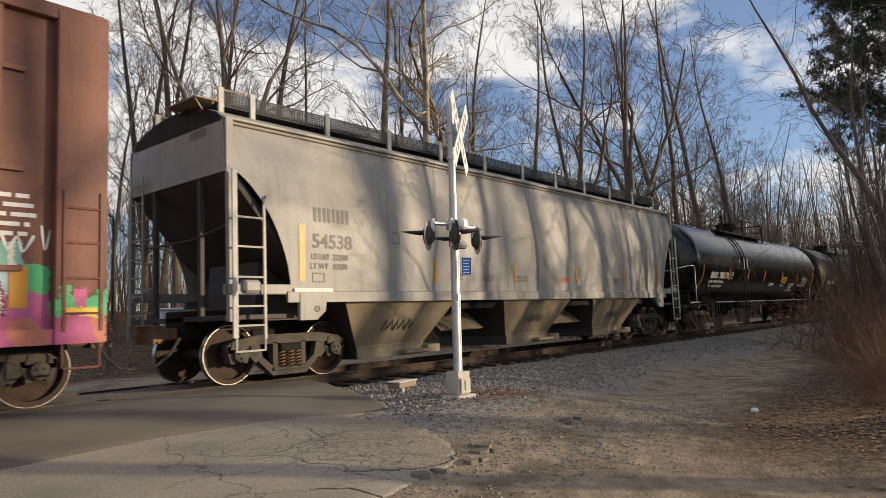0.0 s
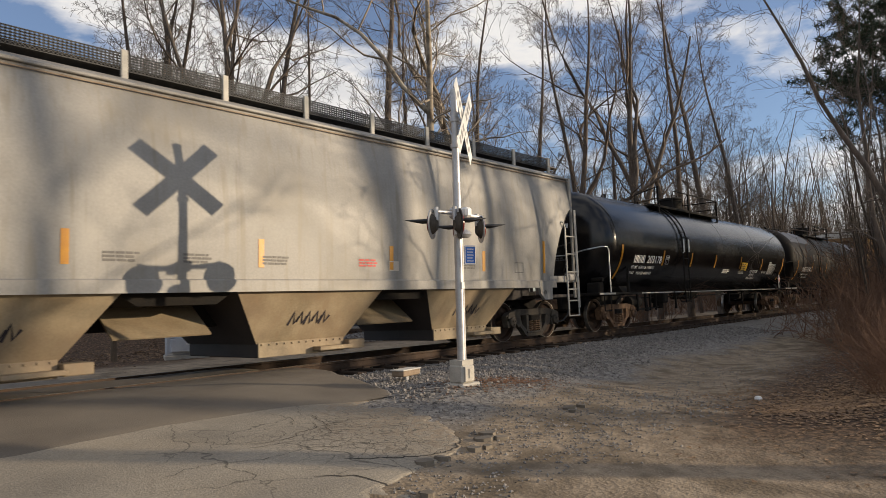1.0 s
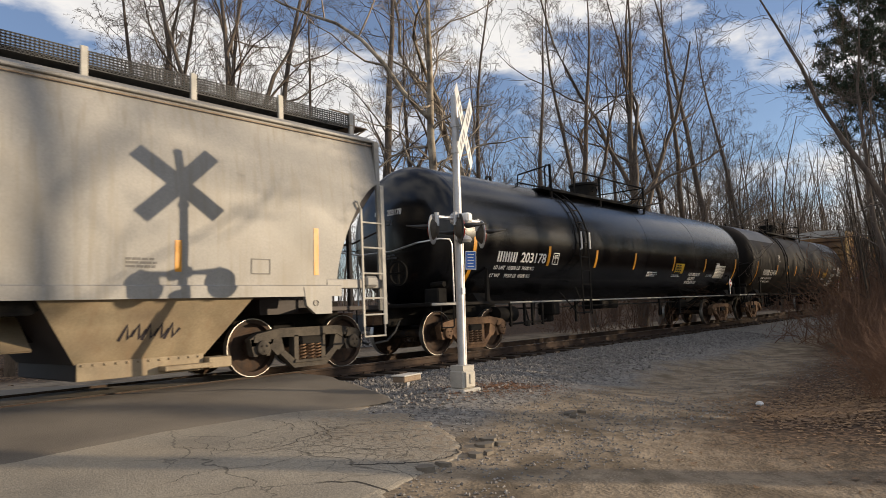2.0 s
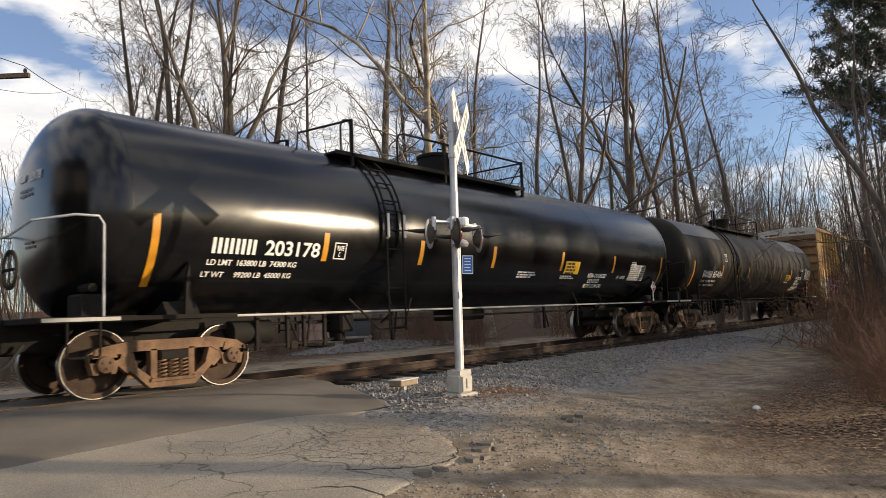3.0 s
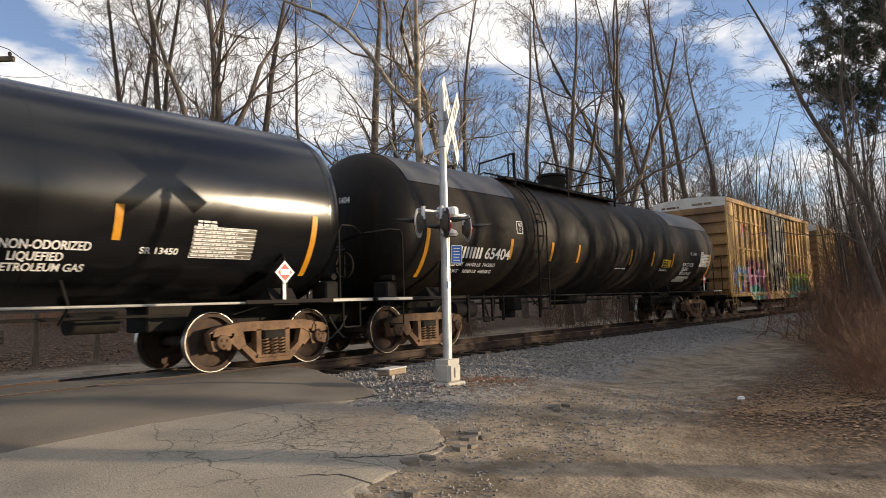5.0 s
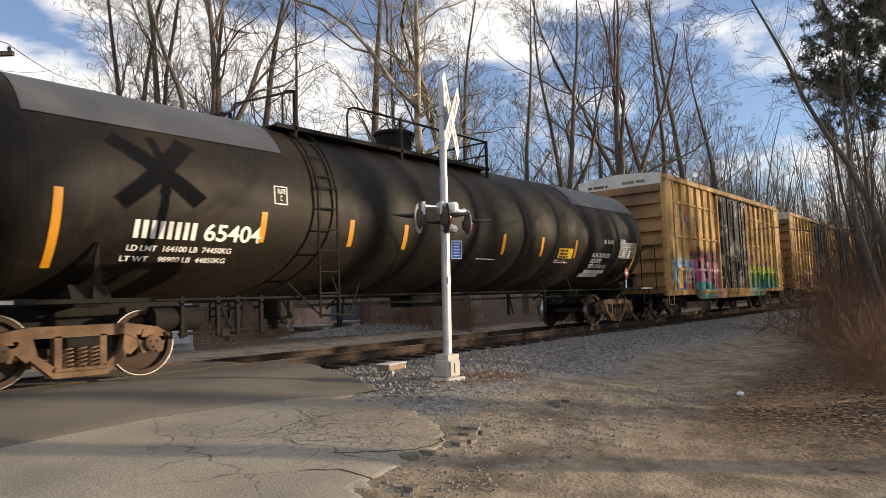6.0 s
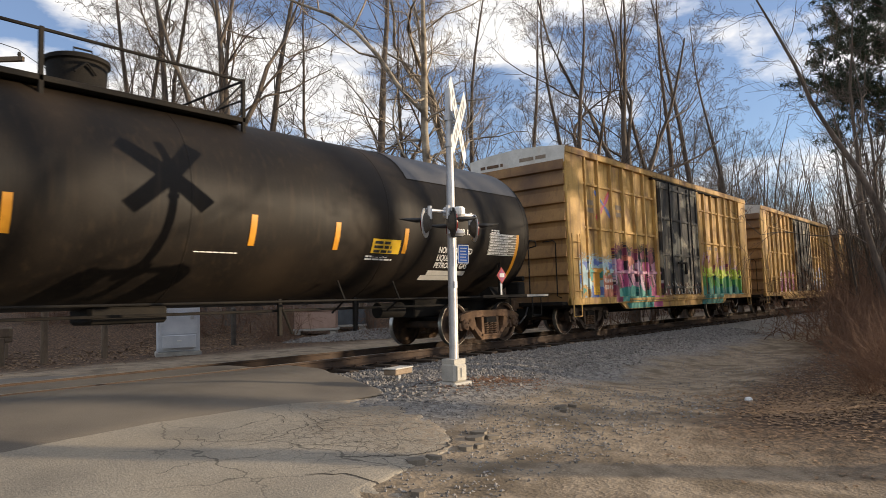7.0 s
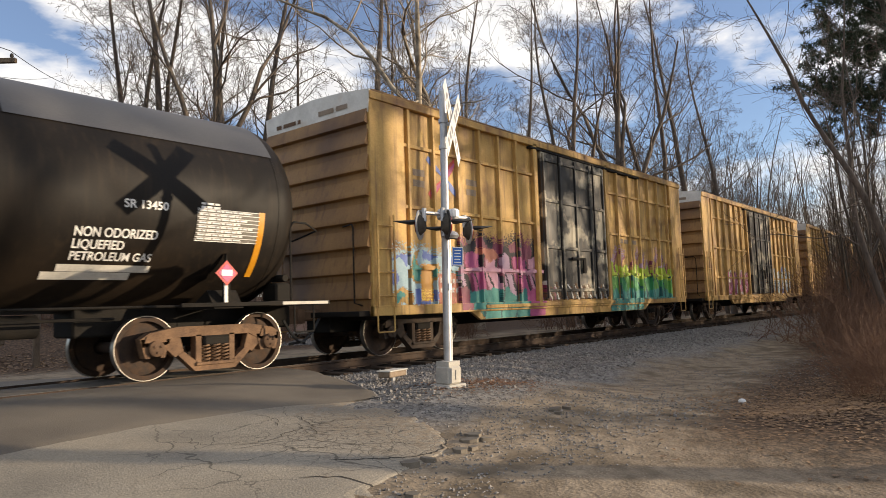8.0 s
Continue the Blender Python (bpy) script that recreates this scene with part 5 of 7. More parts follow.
    part("floor_frame", Shape().box(-L + 0.3, L - 0.3, -1.2, 1.2, 0.72, 0.9).box(-L, L, -0.35, 0.35, 0.5, 0.8), UNDER, car)
    for e in (-1, 1):
        # stamped end with level corrugations
        end = Shape().box(e * (L - 0.06), e * (L - 0.015), -W - 0.06, W + 0.06, 0.85, 5.02, 0.01)
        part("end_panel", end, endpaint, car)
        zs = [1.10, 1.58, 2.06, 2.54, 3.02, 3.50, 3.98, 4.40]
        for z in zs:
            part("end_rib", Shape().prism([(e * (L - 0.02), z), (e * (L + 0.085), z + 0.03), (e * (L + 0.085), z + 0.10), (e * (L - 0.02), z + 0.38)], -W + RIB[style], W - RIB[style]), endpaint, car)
        part("end_header", Shape().prism([(-W - 0.05, 4.62), (W + 0.05, 4.62), (W + 0.09, 5.06), (0.8, 5.15), (0, 5.19), (-0.8, 5.15), (-W - 0.09, 5.06)], e * (L - 0.03), e * (L + 0.01), "x"), WHITE if style != "red" else endpaint, car, "white-painted top band" if style != "red" else "")
        ladder("end_ladder", car, 0.95, 1.36, e * (L + 0.12), 0.95, 2.75, 4, endpaint, axis="y")
        part("end_rail", Shape().tube([(e * (L + 0.02), -1.3, 1.0), (e * (L + 0.22), -1.3, 1.05), (e * (L + 0.22), -1.3, 2.45), (e * (L + 0.16), -1.2, 2.52), (e * (L + 0.02), -0.8, 2.52)], 0.016, 6), UNDER, car)
        part("end_sill", Shape().box(e * (L - 0.1), e * (L + 0.25), -1.45, 1.45, 0.80, 0.90, 0.01), UNDER, car)
        coupler(car, e * (L + 0.35), e)
    truck(car, -5.9, UNDER_STEEL(style))
    truck(car, 5.9 if style != "red" else 6.25, UNDER_STEEL(style))
    return car


def UNDER_STEEL(style):
    return GREYCAST if style == "red" else DARKCAST


def blob(car, cx, cz, w, h, seed, material, y, n=26, rough=0.35, name="spray_paint"):
    """A sprayed shape with a wobbling outline, a skin of paint on the car side."""
    rng = random.Random(seed)
    ph = [rng.uniform(0, 6.28) for _ in range(4)]
    sh = Shape()
    ring = []
    for i in range(n):
        a = 2 * math.pi * i / n
        r = 1 + rough * (0.5 * math.sin(2 * a + ph[0]) + 0.35 * math.sin(3 * a + ph[1]) + 0.3 * math.sin(5 * a + ph[2]))
        ring.append((cx + w * r * math.cos(a), y, cz + h * r * math.sin(a)))
    sh.add([(cx, y, cz)] + ring, [(0, 1 + i, 1 + (i + 1) % n) for i in range(n)])
    return part(name, sh, material, car)


def stroke(car, pts, width, material, y, name="spray_stroke"):
    """A sprayed line of even width."""
    sh = Shape()
    ps = [Vector(p) for p in pts]
    fine = []
    for i in range(len(ps) - 1):
        a, b = ps[max(0, i - 1)], ps[min(len(ps) - 1, i + 2)]
        for k in range(8):
            u = k / 8
            p1, p2 = ps[i], ps[i + 1]
            fine.append(0.5 * ((2 * p1) + (p2 - a) * u + (2 * a - 5 * p1 + 4 * p2 - b) * u * u + (3 * p1 - a - 3 * p2 + b) * u ** 3))
    fine.append(ps[-1])
    for i, p in enumerate(fine):
        t = (fine[min(i + 1, len(fine) - 1)] - fine[max(0, i - 1)]).normalized()
        w = width * (0.75 + 0.25 * math.sin(i * 0.7))
        for s in (-1, 1):
            sh.v.append((p.x - t.y * w * s, y, p.y + t.x * w * s))
    sh.f = [(2 * i, 2 * i + 2, 2 * i + 3, 2 * i + 1) for i in range(len(fine) - 1)]
    return part(name, sh, material, car)


POSTS = (-6.72, -5.95, -5.15, -4.35, -3.6, -2.85, 2.65, 3.45, 4.2, 5.0, 5.75, 6.55)


def box_relief(x, z):
    """How far the yellow boxcar's side stands out at a place: posts, rails, door, sill and corner sheets."""
    if z < 0.84:
        return 1.56
    if z < 0.99:
        return 1.60
    if -1.75 < x < 1.65:
        return 1.60
    if abs(x) > 6.85:
        return 1.575
    if any(abs(x - p) < 0.048 for p in POSTS):
        return 1.585
    if abs(z - 1.72) < 0.035:
        return 1.555
    return 1.50


def red_relief(x, z):
    return 1.63 if x > 7.18 else (1.60 if z < 0.99 else 1.50)


def spray_work(car, box, cell, relief, tone, seed):
    """Spray paint laid as a fine skin over the relief of a wagon's side, a mesh for each colour; its edges fray as spray does."""
    rg = random.Random(seed)
    x0, x1, z0, z1 = box
    skins = {}
    for i in range(int((x1 - x0) / cell)):
        for k in range(int((z1 - z0) / cell)):
            x, z = x0 + (i + 0.5) * cell, z0 + (k + 0.5) * cell
            m = tone(x + rg.gauss(0, 0.012), z + rg.gauss(0, 0.012), rg.random())
            if m is None:
                continue
            y, h = -relief(x, z) - 0.006, cell / 2
            skin = skins.setdefault(m.name, (m, Shape()))[1]
            skin.add([(x - h, y, z - h), (x + h, y, z - h), (x + h, y, z + h), (x - h, y, z + h)], [(0, 1, 2, 3)])
            back = -relief(x - cell, z) - 0.006
            if back - y > 0.02:
                skin.add([(x - h, back, z - h), (x - h, y, z - h), (x - h, y, z + h), (x - h, back, z + h)], [(0, 1, 2, 3)])
    for m, sh in skins.values():
        tagged(part("spray_paint", sh, m, car), kind="stuff")


def band(x, z, wide, sway):
    q = (x + sway * math.sin(z * 4.2) + 0.14 * noise.noise((x * 2.5, z * 1.6, 4))) / wide
    return math.floor(q), q - math.floor(q)


def yellow_tone(x, z, r):
    a, b = noise.noise((x * 1.3, z * 1.3, 2)), noise.noise((x * 3.1, z * 2.2, 7))
    if z < 0.84 and not (-4.55 + (0.84 - z) < x < 4.35 - (0.84 - z)):
        return None
    if x < -5.2:
        top = 1.95 + 0.25 * a
        if z > top:
            return PALEBLUE if r > (z - top) / 0.35 + 0.25 else None
        if z < 0.99:
            return None
        if -6.40 < x < -6.02 and 1.05 < z < 1.8:
            return REFLECT if z > 1.28 or int(z * 30) % 2 else SIGNYELLOW
        if x > -5.95 and z < 1.62 + 0.1 * b:
            n, f = band(x, z, 0.11, 0.0)
            if (1.22 < z < 1.32 or 1.42 < z < 1.52) and f < 0.62 and x > -5.8:
                return WHITE
            return SALMON if r < 0.9 else None
        return BLUESPRAY if b > 0.22 else PALEBLUE if b > -0.12 else (TEAL if b < -0.3 else None)
    if x < -1.78:
        top, (n, f) = 2.45 + 0.3 * a, band(x, z, 0.62, 0.12)
        if z < 1.30 + 0.22 * b:
            return PINK if x > -2.5 else MAROON if x < -4.8 else (TEAL if f > 0.12 else DEEPTEAL)
        if z > 2.02 + 0.2 * b:
            if r < (z - top) / 0.3 + 0.5:
                return None
            return SALMON if a > 0.16 and z < 2.2 else BLACKSPRAY if b > 0.02 else MAROON
        if abs(z - 1.70 - 0.05 * a) < 0.05:
            return PALEPINK
        if f < 0.15 or (f > 0.5 and f < 0.60 and z < 1.65):
            return BLACKSPRAY
        if f < 0.30:
            return MAROON
        return (LILAC, PINK, PALEPINK)[n % 3]
    if x < 1.88:
        if z > 1.42 + 0.3 * b or z < 1.0:
            return None
        n, f = band(x + 0.5 * z, z, 0.34, 0.05)
        return WHITE if f < 0.14 else RUST if f < 0.55 and r < 0.8 else MAROON if x < -1.3 and r < 0.8 else None
    top, (n, f) = 2.30 + 0.3 * a, band(x, z, 0.5, 0.16)
    if x > 6.75:
        return None
    if z < 1.22 + 0.25 * b:
        return (TEAL if f > 0.2 else DEEPTEAL) if z > 0.95 else (TEAL if x < 4.2 and r < 0.8 else None)
    if f < 0.13 and z < top:
        return DEEPTEAL if z < 1.7 else MAROON
    if z < 1.62 + 0.25 * a:
        return GREEN if n % 2 else LEAFGREEN
    if z < 1.95 + 0.3 * b:
        return LIME if r < 0.92 else None
    if z < top + 0.2 and f > 0.55 and a > -0.1:
        return LILAC if r < 0.55 - (z - top) else None
    return None


def red_tone(x, z, r):
    a, b = noise.noise((x * 2.1, z * 2.1, 12)), noise.noise((x * 5.2, z * 4.2, 17))
    if z < 1.14 + 0.07 * b:
        return (SALMON if a > 0.05 else PINK) if x < 7.78 else None
    if x > 7.16:
        if z < 1.24 and 7.26 < x < 7.68:
            return SIGNYELLOW
        if z < 1.34 + 0.10 * b or (7.24 < x < 7.36 and z < 1.52) or (x > 7.66 and z < 1.5 + 0.1 * b):
            return PINK if abs(x - 7.48) < 0.07 and z > 1.25 else BRIGHTGREEN
        return PINK if abs(x - 7.47) < 0.08 and z < 1.48 else None
    if x > 6.86:
        if z > 1.78 + 0.05 * b:
            return None
        return BRIGHTGREEN if z > 1.42 + 0.12 * a else PINK
    top = 2.02 + 0.10 * a
    if z > top:
        return None
    n, f = band(x, z, 0.34, 0.10)
    if f < 0.20:
        return WHITE
    if z > 1.74 + 0.1 * b:
        return PALETEAL
    if f < 0.36:
        return MAROON
    return PALEBLUE if n % 2 and z > 1.4 else PINK if a > -0.1 else LILAC


def graffiti(car, seed, zones, y=-1.506):
    """Sprayed lettering, panel by panel. zones of (x0, x1, z0, z1, fill, second, outline)."""
    rng = random.Random(seed)
    for k, (x0, x1, z0, z1, fill, second, line) in enumerate(zones):
        n = max(2, int((x1 - x0) / 0.55))
        w = (x1 - x0) / n
        for i in range(n):
            cx = x0 + (i + 0.5) * w
            zc = z0 + (z1 - z0) * rng.uniform(0.42, 0.58)
            blob(car, cx, zc, w * 0.75, (z1 - z0) * rng.uniform(0.46, 0.58), rng.random(), rng.choice((fill, fill, second)), y - 0.0006 * (i % 3))
            for q in range(3):
                a = cx + rng.uniform(-0.3, 0.3) * w
                pts = [(a + rng.uniform(-0.35, 0.35) * w, z0 + (z1 - z0) * t) for t in (0.12, 0.4, 0.62, 0.9)]
                stroke(car, pts, rng.uniform(0.04, 0.09), line if q else second, y - 0.003 - 0.0007 * q)
        for i in range(n * 2):
            a = rng.uniform(x0, x1)
            stroke(car, [(a, z0 + 0.1), (a + 0.01, z0 - rng.uniform(0.05, 0.3))], 0.012, fill, y - 0.0008)


LETTER_WAYS = (((0.1, 0.0), (0.15, 0.6), (0.5, 1.0), (0.85, 0.6), (0.9, 0.0)), ((0.9, 0.95), (0.2, 0.85), (0.3, 0.5), (0.85, 0.4), (0.7, 0.0), (0.1, 0.05)),
               ((0.15, 1.0), (0.1, 0.4), (0.4, 0.0), (0.85, 0.3), (0.9, 1.0)), ((0.1, 0.0), (0.2, 1.0), (0.5, 0.4), (0.8, 1.0), (0.9, 0.0)), ((0.85, 1.0), (0.3, 0.55), (0.15, 0.5), (0.4, 0.4), (0.9, 0.0)))


def tag_letters(car, x0, x1, z0, z1, n, fill, light, outline, seed, y=-1.512):
    """A row of fat sprayed shapes, outlined dark, filled and edged with a lighter tone."""
    rng = random.Random(seed)
    w = (x1 - x0) / n
    for i in range(n):
        way = LETTER_WAYS[(i + seed) % len(LETTER_WAYS)]
        lean, drop = rng.uniform(-0.2, 0.2), rng.uniform(0.0, 0.15)
        pts = [(x0 + w * (i + 0.02 + 0.96 * a) + lean * (b - 0.5), z0 + (z1 - z0) * (drop + (1 - drop) * b) + rng.uniform(-0.04, 0.04)) for a, b in way]
        yy = y - 0.0012 * (i % 2)
        stroke(car, pts, 0.165, outline, yy)
        stroke(car, pts, 0.118, fill, yy - 0.003)
        stroke(car, [(a - 0.03, b + 0.03) for a, b in pts], 0.040, light, yy - 0.006)


# ---- the train ----
red_box = boxcar(-3.9, REDCAR, REDCAR, "brown-red boxcar with sprayed lettering low on its side", "red")
hopper = covered_hopper(14.25)
tank_a = tank_wagon(34.1, BLACK, "glossy black pressure tank wagon with white lettering", False)
tank_marks(tank_a, False)
tank_b = tank_wagon(54.05, SOOT, "dirty black tank wagon with grey sheets on top", True)
tank_marks(tank_b, True)
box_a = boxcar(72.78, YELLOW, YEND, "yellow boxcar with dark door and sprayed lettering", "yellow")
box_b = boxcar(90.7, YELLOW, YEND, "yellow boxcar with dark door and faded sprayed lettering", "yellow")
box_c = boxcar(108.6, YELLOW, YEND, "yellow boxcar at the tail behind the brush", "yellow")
CARS = [(red_box, -3.9), (hopper, 14.25), (tank_a, 34.1), (tank_b, 54.05), (box_a, 72.78), (box_b, 90.7), (box_c, 108.6)]


def flat(y=-1.506):
    return lambda xx, z: (xx, y, z)


spray_work(box_a, (-7.3, 6.9, 0.63, 2.75), 0.021, box_relief, yellow_tone, 3)
tag_letters(box_b, -5.0, -2.0, 1.05, 1.95, 5, PINK, PALEPINK, MAROON, 12)
tag_letters(box_b, 2.3, 5.5, 1.1, 2.1, 5, PALEBLUE, WHITE, BLUESPRAY, 13)
graffiti(box_b, 5, ((-5.0, -2.0, 1.0, 1.9, PINK, WHITE, MAROON), (2.2, 5.5, 1.1, 2.2, PALEBLUE, BLUESPRAY, WHITE)))
for k, (mat_, a, b) in enumerate(((REDPAINT, (-6.05, 3.2), (-5.15, 4.1)), (BLUESPRAY, (-6.1, 4.0), (-5.1, 3.25)), (PINK, (-6.0, 3.25), (-5.2, 4.0)))):
    stroke(box_a, [a, ((a[0] + b[0]) / 2 + 0.06, (a[1] + b[1]) / 2), b], 0.09 - 0.02 * k, mat_, -1.507 - 0.001 * k)
small_print(box_a, -6.55, 3.72, 0.45, 2, 0.22, flat(), TRIM, 8)
small_print(box_a, -4.8, 3.72, 0.45, 2, 0.22, flat(), TRIM, 9)
small_print(box_a, 2.6, 2.80, 1.6, 1, 0.20, flat(), TRIM, 10)


def box_end(xx):
    return lambda a, z: (xx, -a, z)


for c in (box_a, box_b):
    small_print(c, 0.15, 4.90, 1.1, 1, 0.16, box_end(-7.82), TRIM, 14)
    small_print(c, -1.2, 4.86, 0.8, 1, 0.14, box_end(-7.82), RUST, 15)
spray_work(red_box, (6.0, 7.8, 0.80, 2.15), 0.016, red_relief, red_tone, 9)
panel(red_box, "reflector", 6.72, 6.92, 1.25, 1.75, flat(-1.515), REFLECT)
small_print(red_box, 6.40, 2.62, 0.66, 5, 0.115, flat(-1.506), LETTER, 21, 0.45)
stroke(red_box, [(6.55, 1.85), (6.62, 2.12), (6.70, 1.95), (6.80, 2.1), (6.86, 1.92), (6.98, 2.12)], 0.018, LETTER, -1.514)
stroke(red_box, [(7.06, 2.25), (7.10, 1.95), (7.16, 2.2)], 0.014, LETTER, -1.514)
panel(hopper, "scuff", -7.4, -6.6, 1.44, 1.50, lambda xx, z: (xx, -1.632, z), WHITE)


# ---- crossing signal ----
def crossing_signal():
    x, y = 7.33, 6.02
    z = -0.138
    sig = thing("crossing_signal", pose(x, y, z, 1.05, 0, 0) @ Matrix.Scale(0.93, 4), "silver crossing signal mast with crossbuck and paired lamps", "crossing signal")
    part("mast", Shape().tube([(0, 0, 0.26), (0, 0, 3.0)], 0.062, 18).tube([(0, 0, 3.0), (0, 0, 4.38)], 0.056, 18), STEEL, sig)
    part("mast_cap", Shape().spin([(4.37, 0.062), (4.41, 0.06), (4.44, 0.0)], (0, 0, 0), "z", 18), STEEL, sig)
    for zz in (3.55, 3.95):
        part("clamp", Shape().spin([(zz - 0.03, 0.058), (zz - 0.03, 0.075), (zz + 0.03, 0.075), (zz + 0.03, 0.058)], (0, 0, 0), "z", 18), STEEL, sig)
    b = part("base", Shape().box(-0.145, 0.145, -0.135, 0.135, 0.02, 0.30, 0.03).prism([(-0.13, -0.12), (0.13, -0.12), (0.13, 0.12), (-0.13, 0.12)], 0.29, 0.36, "z"), CONCRETE, sig, "square pale base box")
    part("base_cover", Shape().box(-0.11, 0.11, -0.155, -0.135, 0.05, 0.27, 0.008).box(-0.03, 0.03, -0.17, -0.15, 0.10, 0.24, 0.006), CONCRETE, b)
    part("footing", Shape().box(-0.22, 0.22, -0.20, 0.20, -0.20, 0.03, 0.03), CONCRETE, sig)
    # the crossbuck faces along the road
    turn = FACE
    across = Vector((math.cos(radians(turn)), math.sin(radians(turn)), 0))
    out = Vector((math.sin(radians(turn)), -math.cos(radians(turn)), 0))
    centre = Vector((0, 0, 3.90)) + out * 0.13
    for k, s in enumerate((-1, 1)):
        d = (across * s + Vector((0, 0, 1))).normalized()
        e = (across * -s + Vector((0, 0, 1))).normalized()
        vs = []
        for dz in (0.0, 0.006):
            o = centre + out * (0.02 * k + dz)
            for a, c in ((-1, -1), (1, -1), (1, 1), (-1, 1)):
                vs.append(o + d * 0.70 * a + e * 0.122 * c)
        blade = part("crossbuck_blade", Shape().add(vs, [(0, 1, 2, 3), (7, 6, 5, 4), (0, 4, 5, 1), (1, 5, 6, 2), (2, 6, 7, 3), (3, 7, 4, 0)]), SIGNWHITE, sig, "white crossbuck blade")
        for i in range(7):
            sh = Shape()
            c0 = centre + out * (0.02 * k + 0.0085) + d * (-0.48 + i * 0.16)
            if abs(-0.48 + i * 0.16) < 0.13:
                continue
            sh.add([c0 - d * 0.045 - e * 0.06, c0 + d * 0.045 - e * 0.06, c0 + d * 0.045 + e * 0.06, c0 - d * 0.045 + e * 0.06], [(0, 1, 2, 3)])
            part("crossbuck_letter", sh, PRINTGREY, blade)
    part("crossbuck_bracket", Shape().tube([(0, 0, 3.90), tuple(centre)], 0.03, 8), STEEL, sig)
    # cross arms with two pairs of lamps that face up and down the road
    za = 2.52
    right, deep = Vector((0.636, -0.772, 0)), Vector((0.772, 0.636, 0))
    for k, d in enumerate((-0.10, 0.10)):
        a, b = right * (-0.37 if k == 0 else -0.02) + deep * d * 4.8, right * (0.02 if k == 0 else 0.37) + deep * d * 4.8
        part("cross_arm", Shape().tube([tuple(a + Vector((0, 0, za))), tuple(deep * d * 0.5 + Vector((0, 0, za))), tuple(b + Vector((0, 0, za)))], 0.028, 10), STEEL, sig)
    part("junction_box", Shape().box(-0.10, 0.10, -0.10, 0.10, za - 0.07, za + 0.09, 0.03), STEEL, sig)
    c = right * 0.13 - deep * 0.12
    part("terminal_cover", Shape().box(c.x - 0.07, c.x + 0.07, c.y - 0.07, c.y + 0.07, za - 0.07, za + 0.08, 0.03), SIGNWHITE, sig)
    for u0, d0, s in ((-0.36, -0.48, -1), (0.0, 0.48, -1), (0.02, -0.48, 1), (0.36, 0.48, 1)):
        n = (right * s * 0.955 + deep * 0.22).normalized()
        u = Vector((0, 0, 1)).cross(n)
        lamp_at = right * u0 + deep * d0 + Vector((0, 0, za - 0.19))
        part("arm_elbow", Shape().tube([tuple(lamp_at - n * 0.06 + Vector((0, 0, 0.24))), tuple(lamp_at - n * 0.06 + Vector((0, 0, 0.05)))], 0.034, 8), STEEL, sig)
        disc = Shape()
        ring0, ring1 = [], []
        for i in range(28):
            w = 2 * math.pi * i / 28
            p = lamp_at + (u * math.cos(w) + Vector((0, 0, math.sin(w)))) * 0.215
            ring0.append(tuple(p))
            ring1.append(tuple(p + n * 0.012))
        disc.add(ring0 + ring1, [tuple(range(28)), tuple(range(55, 27, -1))] + [(i, (i + 1) % 28, 28 + (i + 1) % 28, 28 + i) for i in range(28)])
        lamp = part("lamp_background", disc, STEEL if abs(u0) > 0.1 else HOODBLACK, sig, "round lamp background, bare metal behind" if abs(u0) > 0.1 else "round black lamp background")
        part("lens", Shape().tube([tuple(lamp_at + n * 0.012), tuple(lamp_at + n * 0.05)], [0.155, 0.13], 24), LENS, lamp, "unlit red lens")
        hood = Shape()
        for dep in (0.0, 0.40):
            for i in range(13):
                w = math.pi * (0.06 + 0.88 * i / 12)
                k = dep * (0.35 + 0.65 * math.sin(w))
                hood.v.append(tuple(lamp_at + u * math.cos(w) * 0.165 + Vector((0, 0, 0.02 + math.sin(w) * 0.055)) + n * k))
        hood.f = [(i, i + 1, 14 + i, 13 + i) for i in range(12)]
        h = part("hood", hood.mesh("hood", HOODBLACK), None, lamp)
        h.modifiers.new("thick", "SOLIDIFY").thickness = 0.006
        part("housing", Shape().tube([tuple(lamp_at - n * 0.0), tuple(lamp_at - n * 0.07)], [0.15, 0.09], 20), GREYCAST, lamp)
    # bell under the arm
    part("bell", Shape().spin([(0.0, 0.10), (0.04, 0.13), (0.09, 0.10), (0.12, 0.03), (0.13, 0.0)], (-0.03, -0.12, 2.16), "z", 20), STEEL, sig)
    # blue notice
    pl = part("notice_plate", Shape().box(0.02, 0.185, -0.115, -0.105, 1.64, 1.92, 0.004), SIGNBLUE, sig, "blue emergency notice with white print")
    part("notice_border", Shape().box(0.025, 0.185, -0.119, -0.116, 1.645, 1.656, 0.001).box(0.025, 0.185, -0.119, -0.116, 1.904, 1.915, 0.001).box(0.025, 0.032, -0.119, -0.116, 1.645, 1.915, 0.001).box(0.178, 0.185, -0.119, -0.116, 1.645, 1.915, 0.001), SIGNWHITE, pl)
    pl.matrix_basis = pose(0, 0, 0.12, 0, 1.5, -38)
    sh = Shape()
    for i in range(5):
        sh.box(0.055, 0.155 - 0.012 * (i % 2), -0.119, -0.116, 1.862 - i * 0.044, 1.873 - i * 0.044, 0.001)
    part("notice_print", sh, SIGNWHITE, pl)
    part("tag", Shape().box(-0.035, 0.035, -0.075, -0.063, 1.40, 1.50, 0.004), SIGNWHITE, sig)
    part("conduit", Shape().tube([(0.075, -0.02, 0.3), (0.075, -0.02, 2.35)], 0.012, 6), STEEL, sig)
    return sig


FACE = 26.5
crossing_signal()


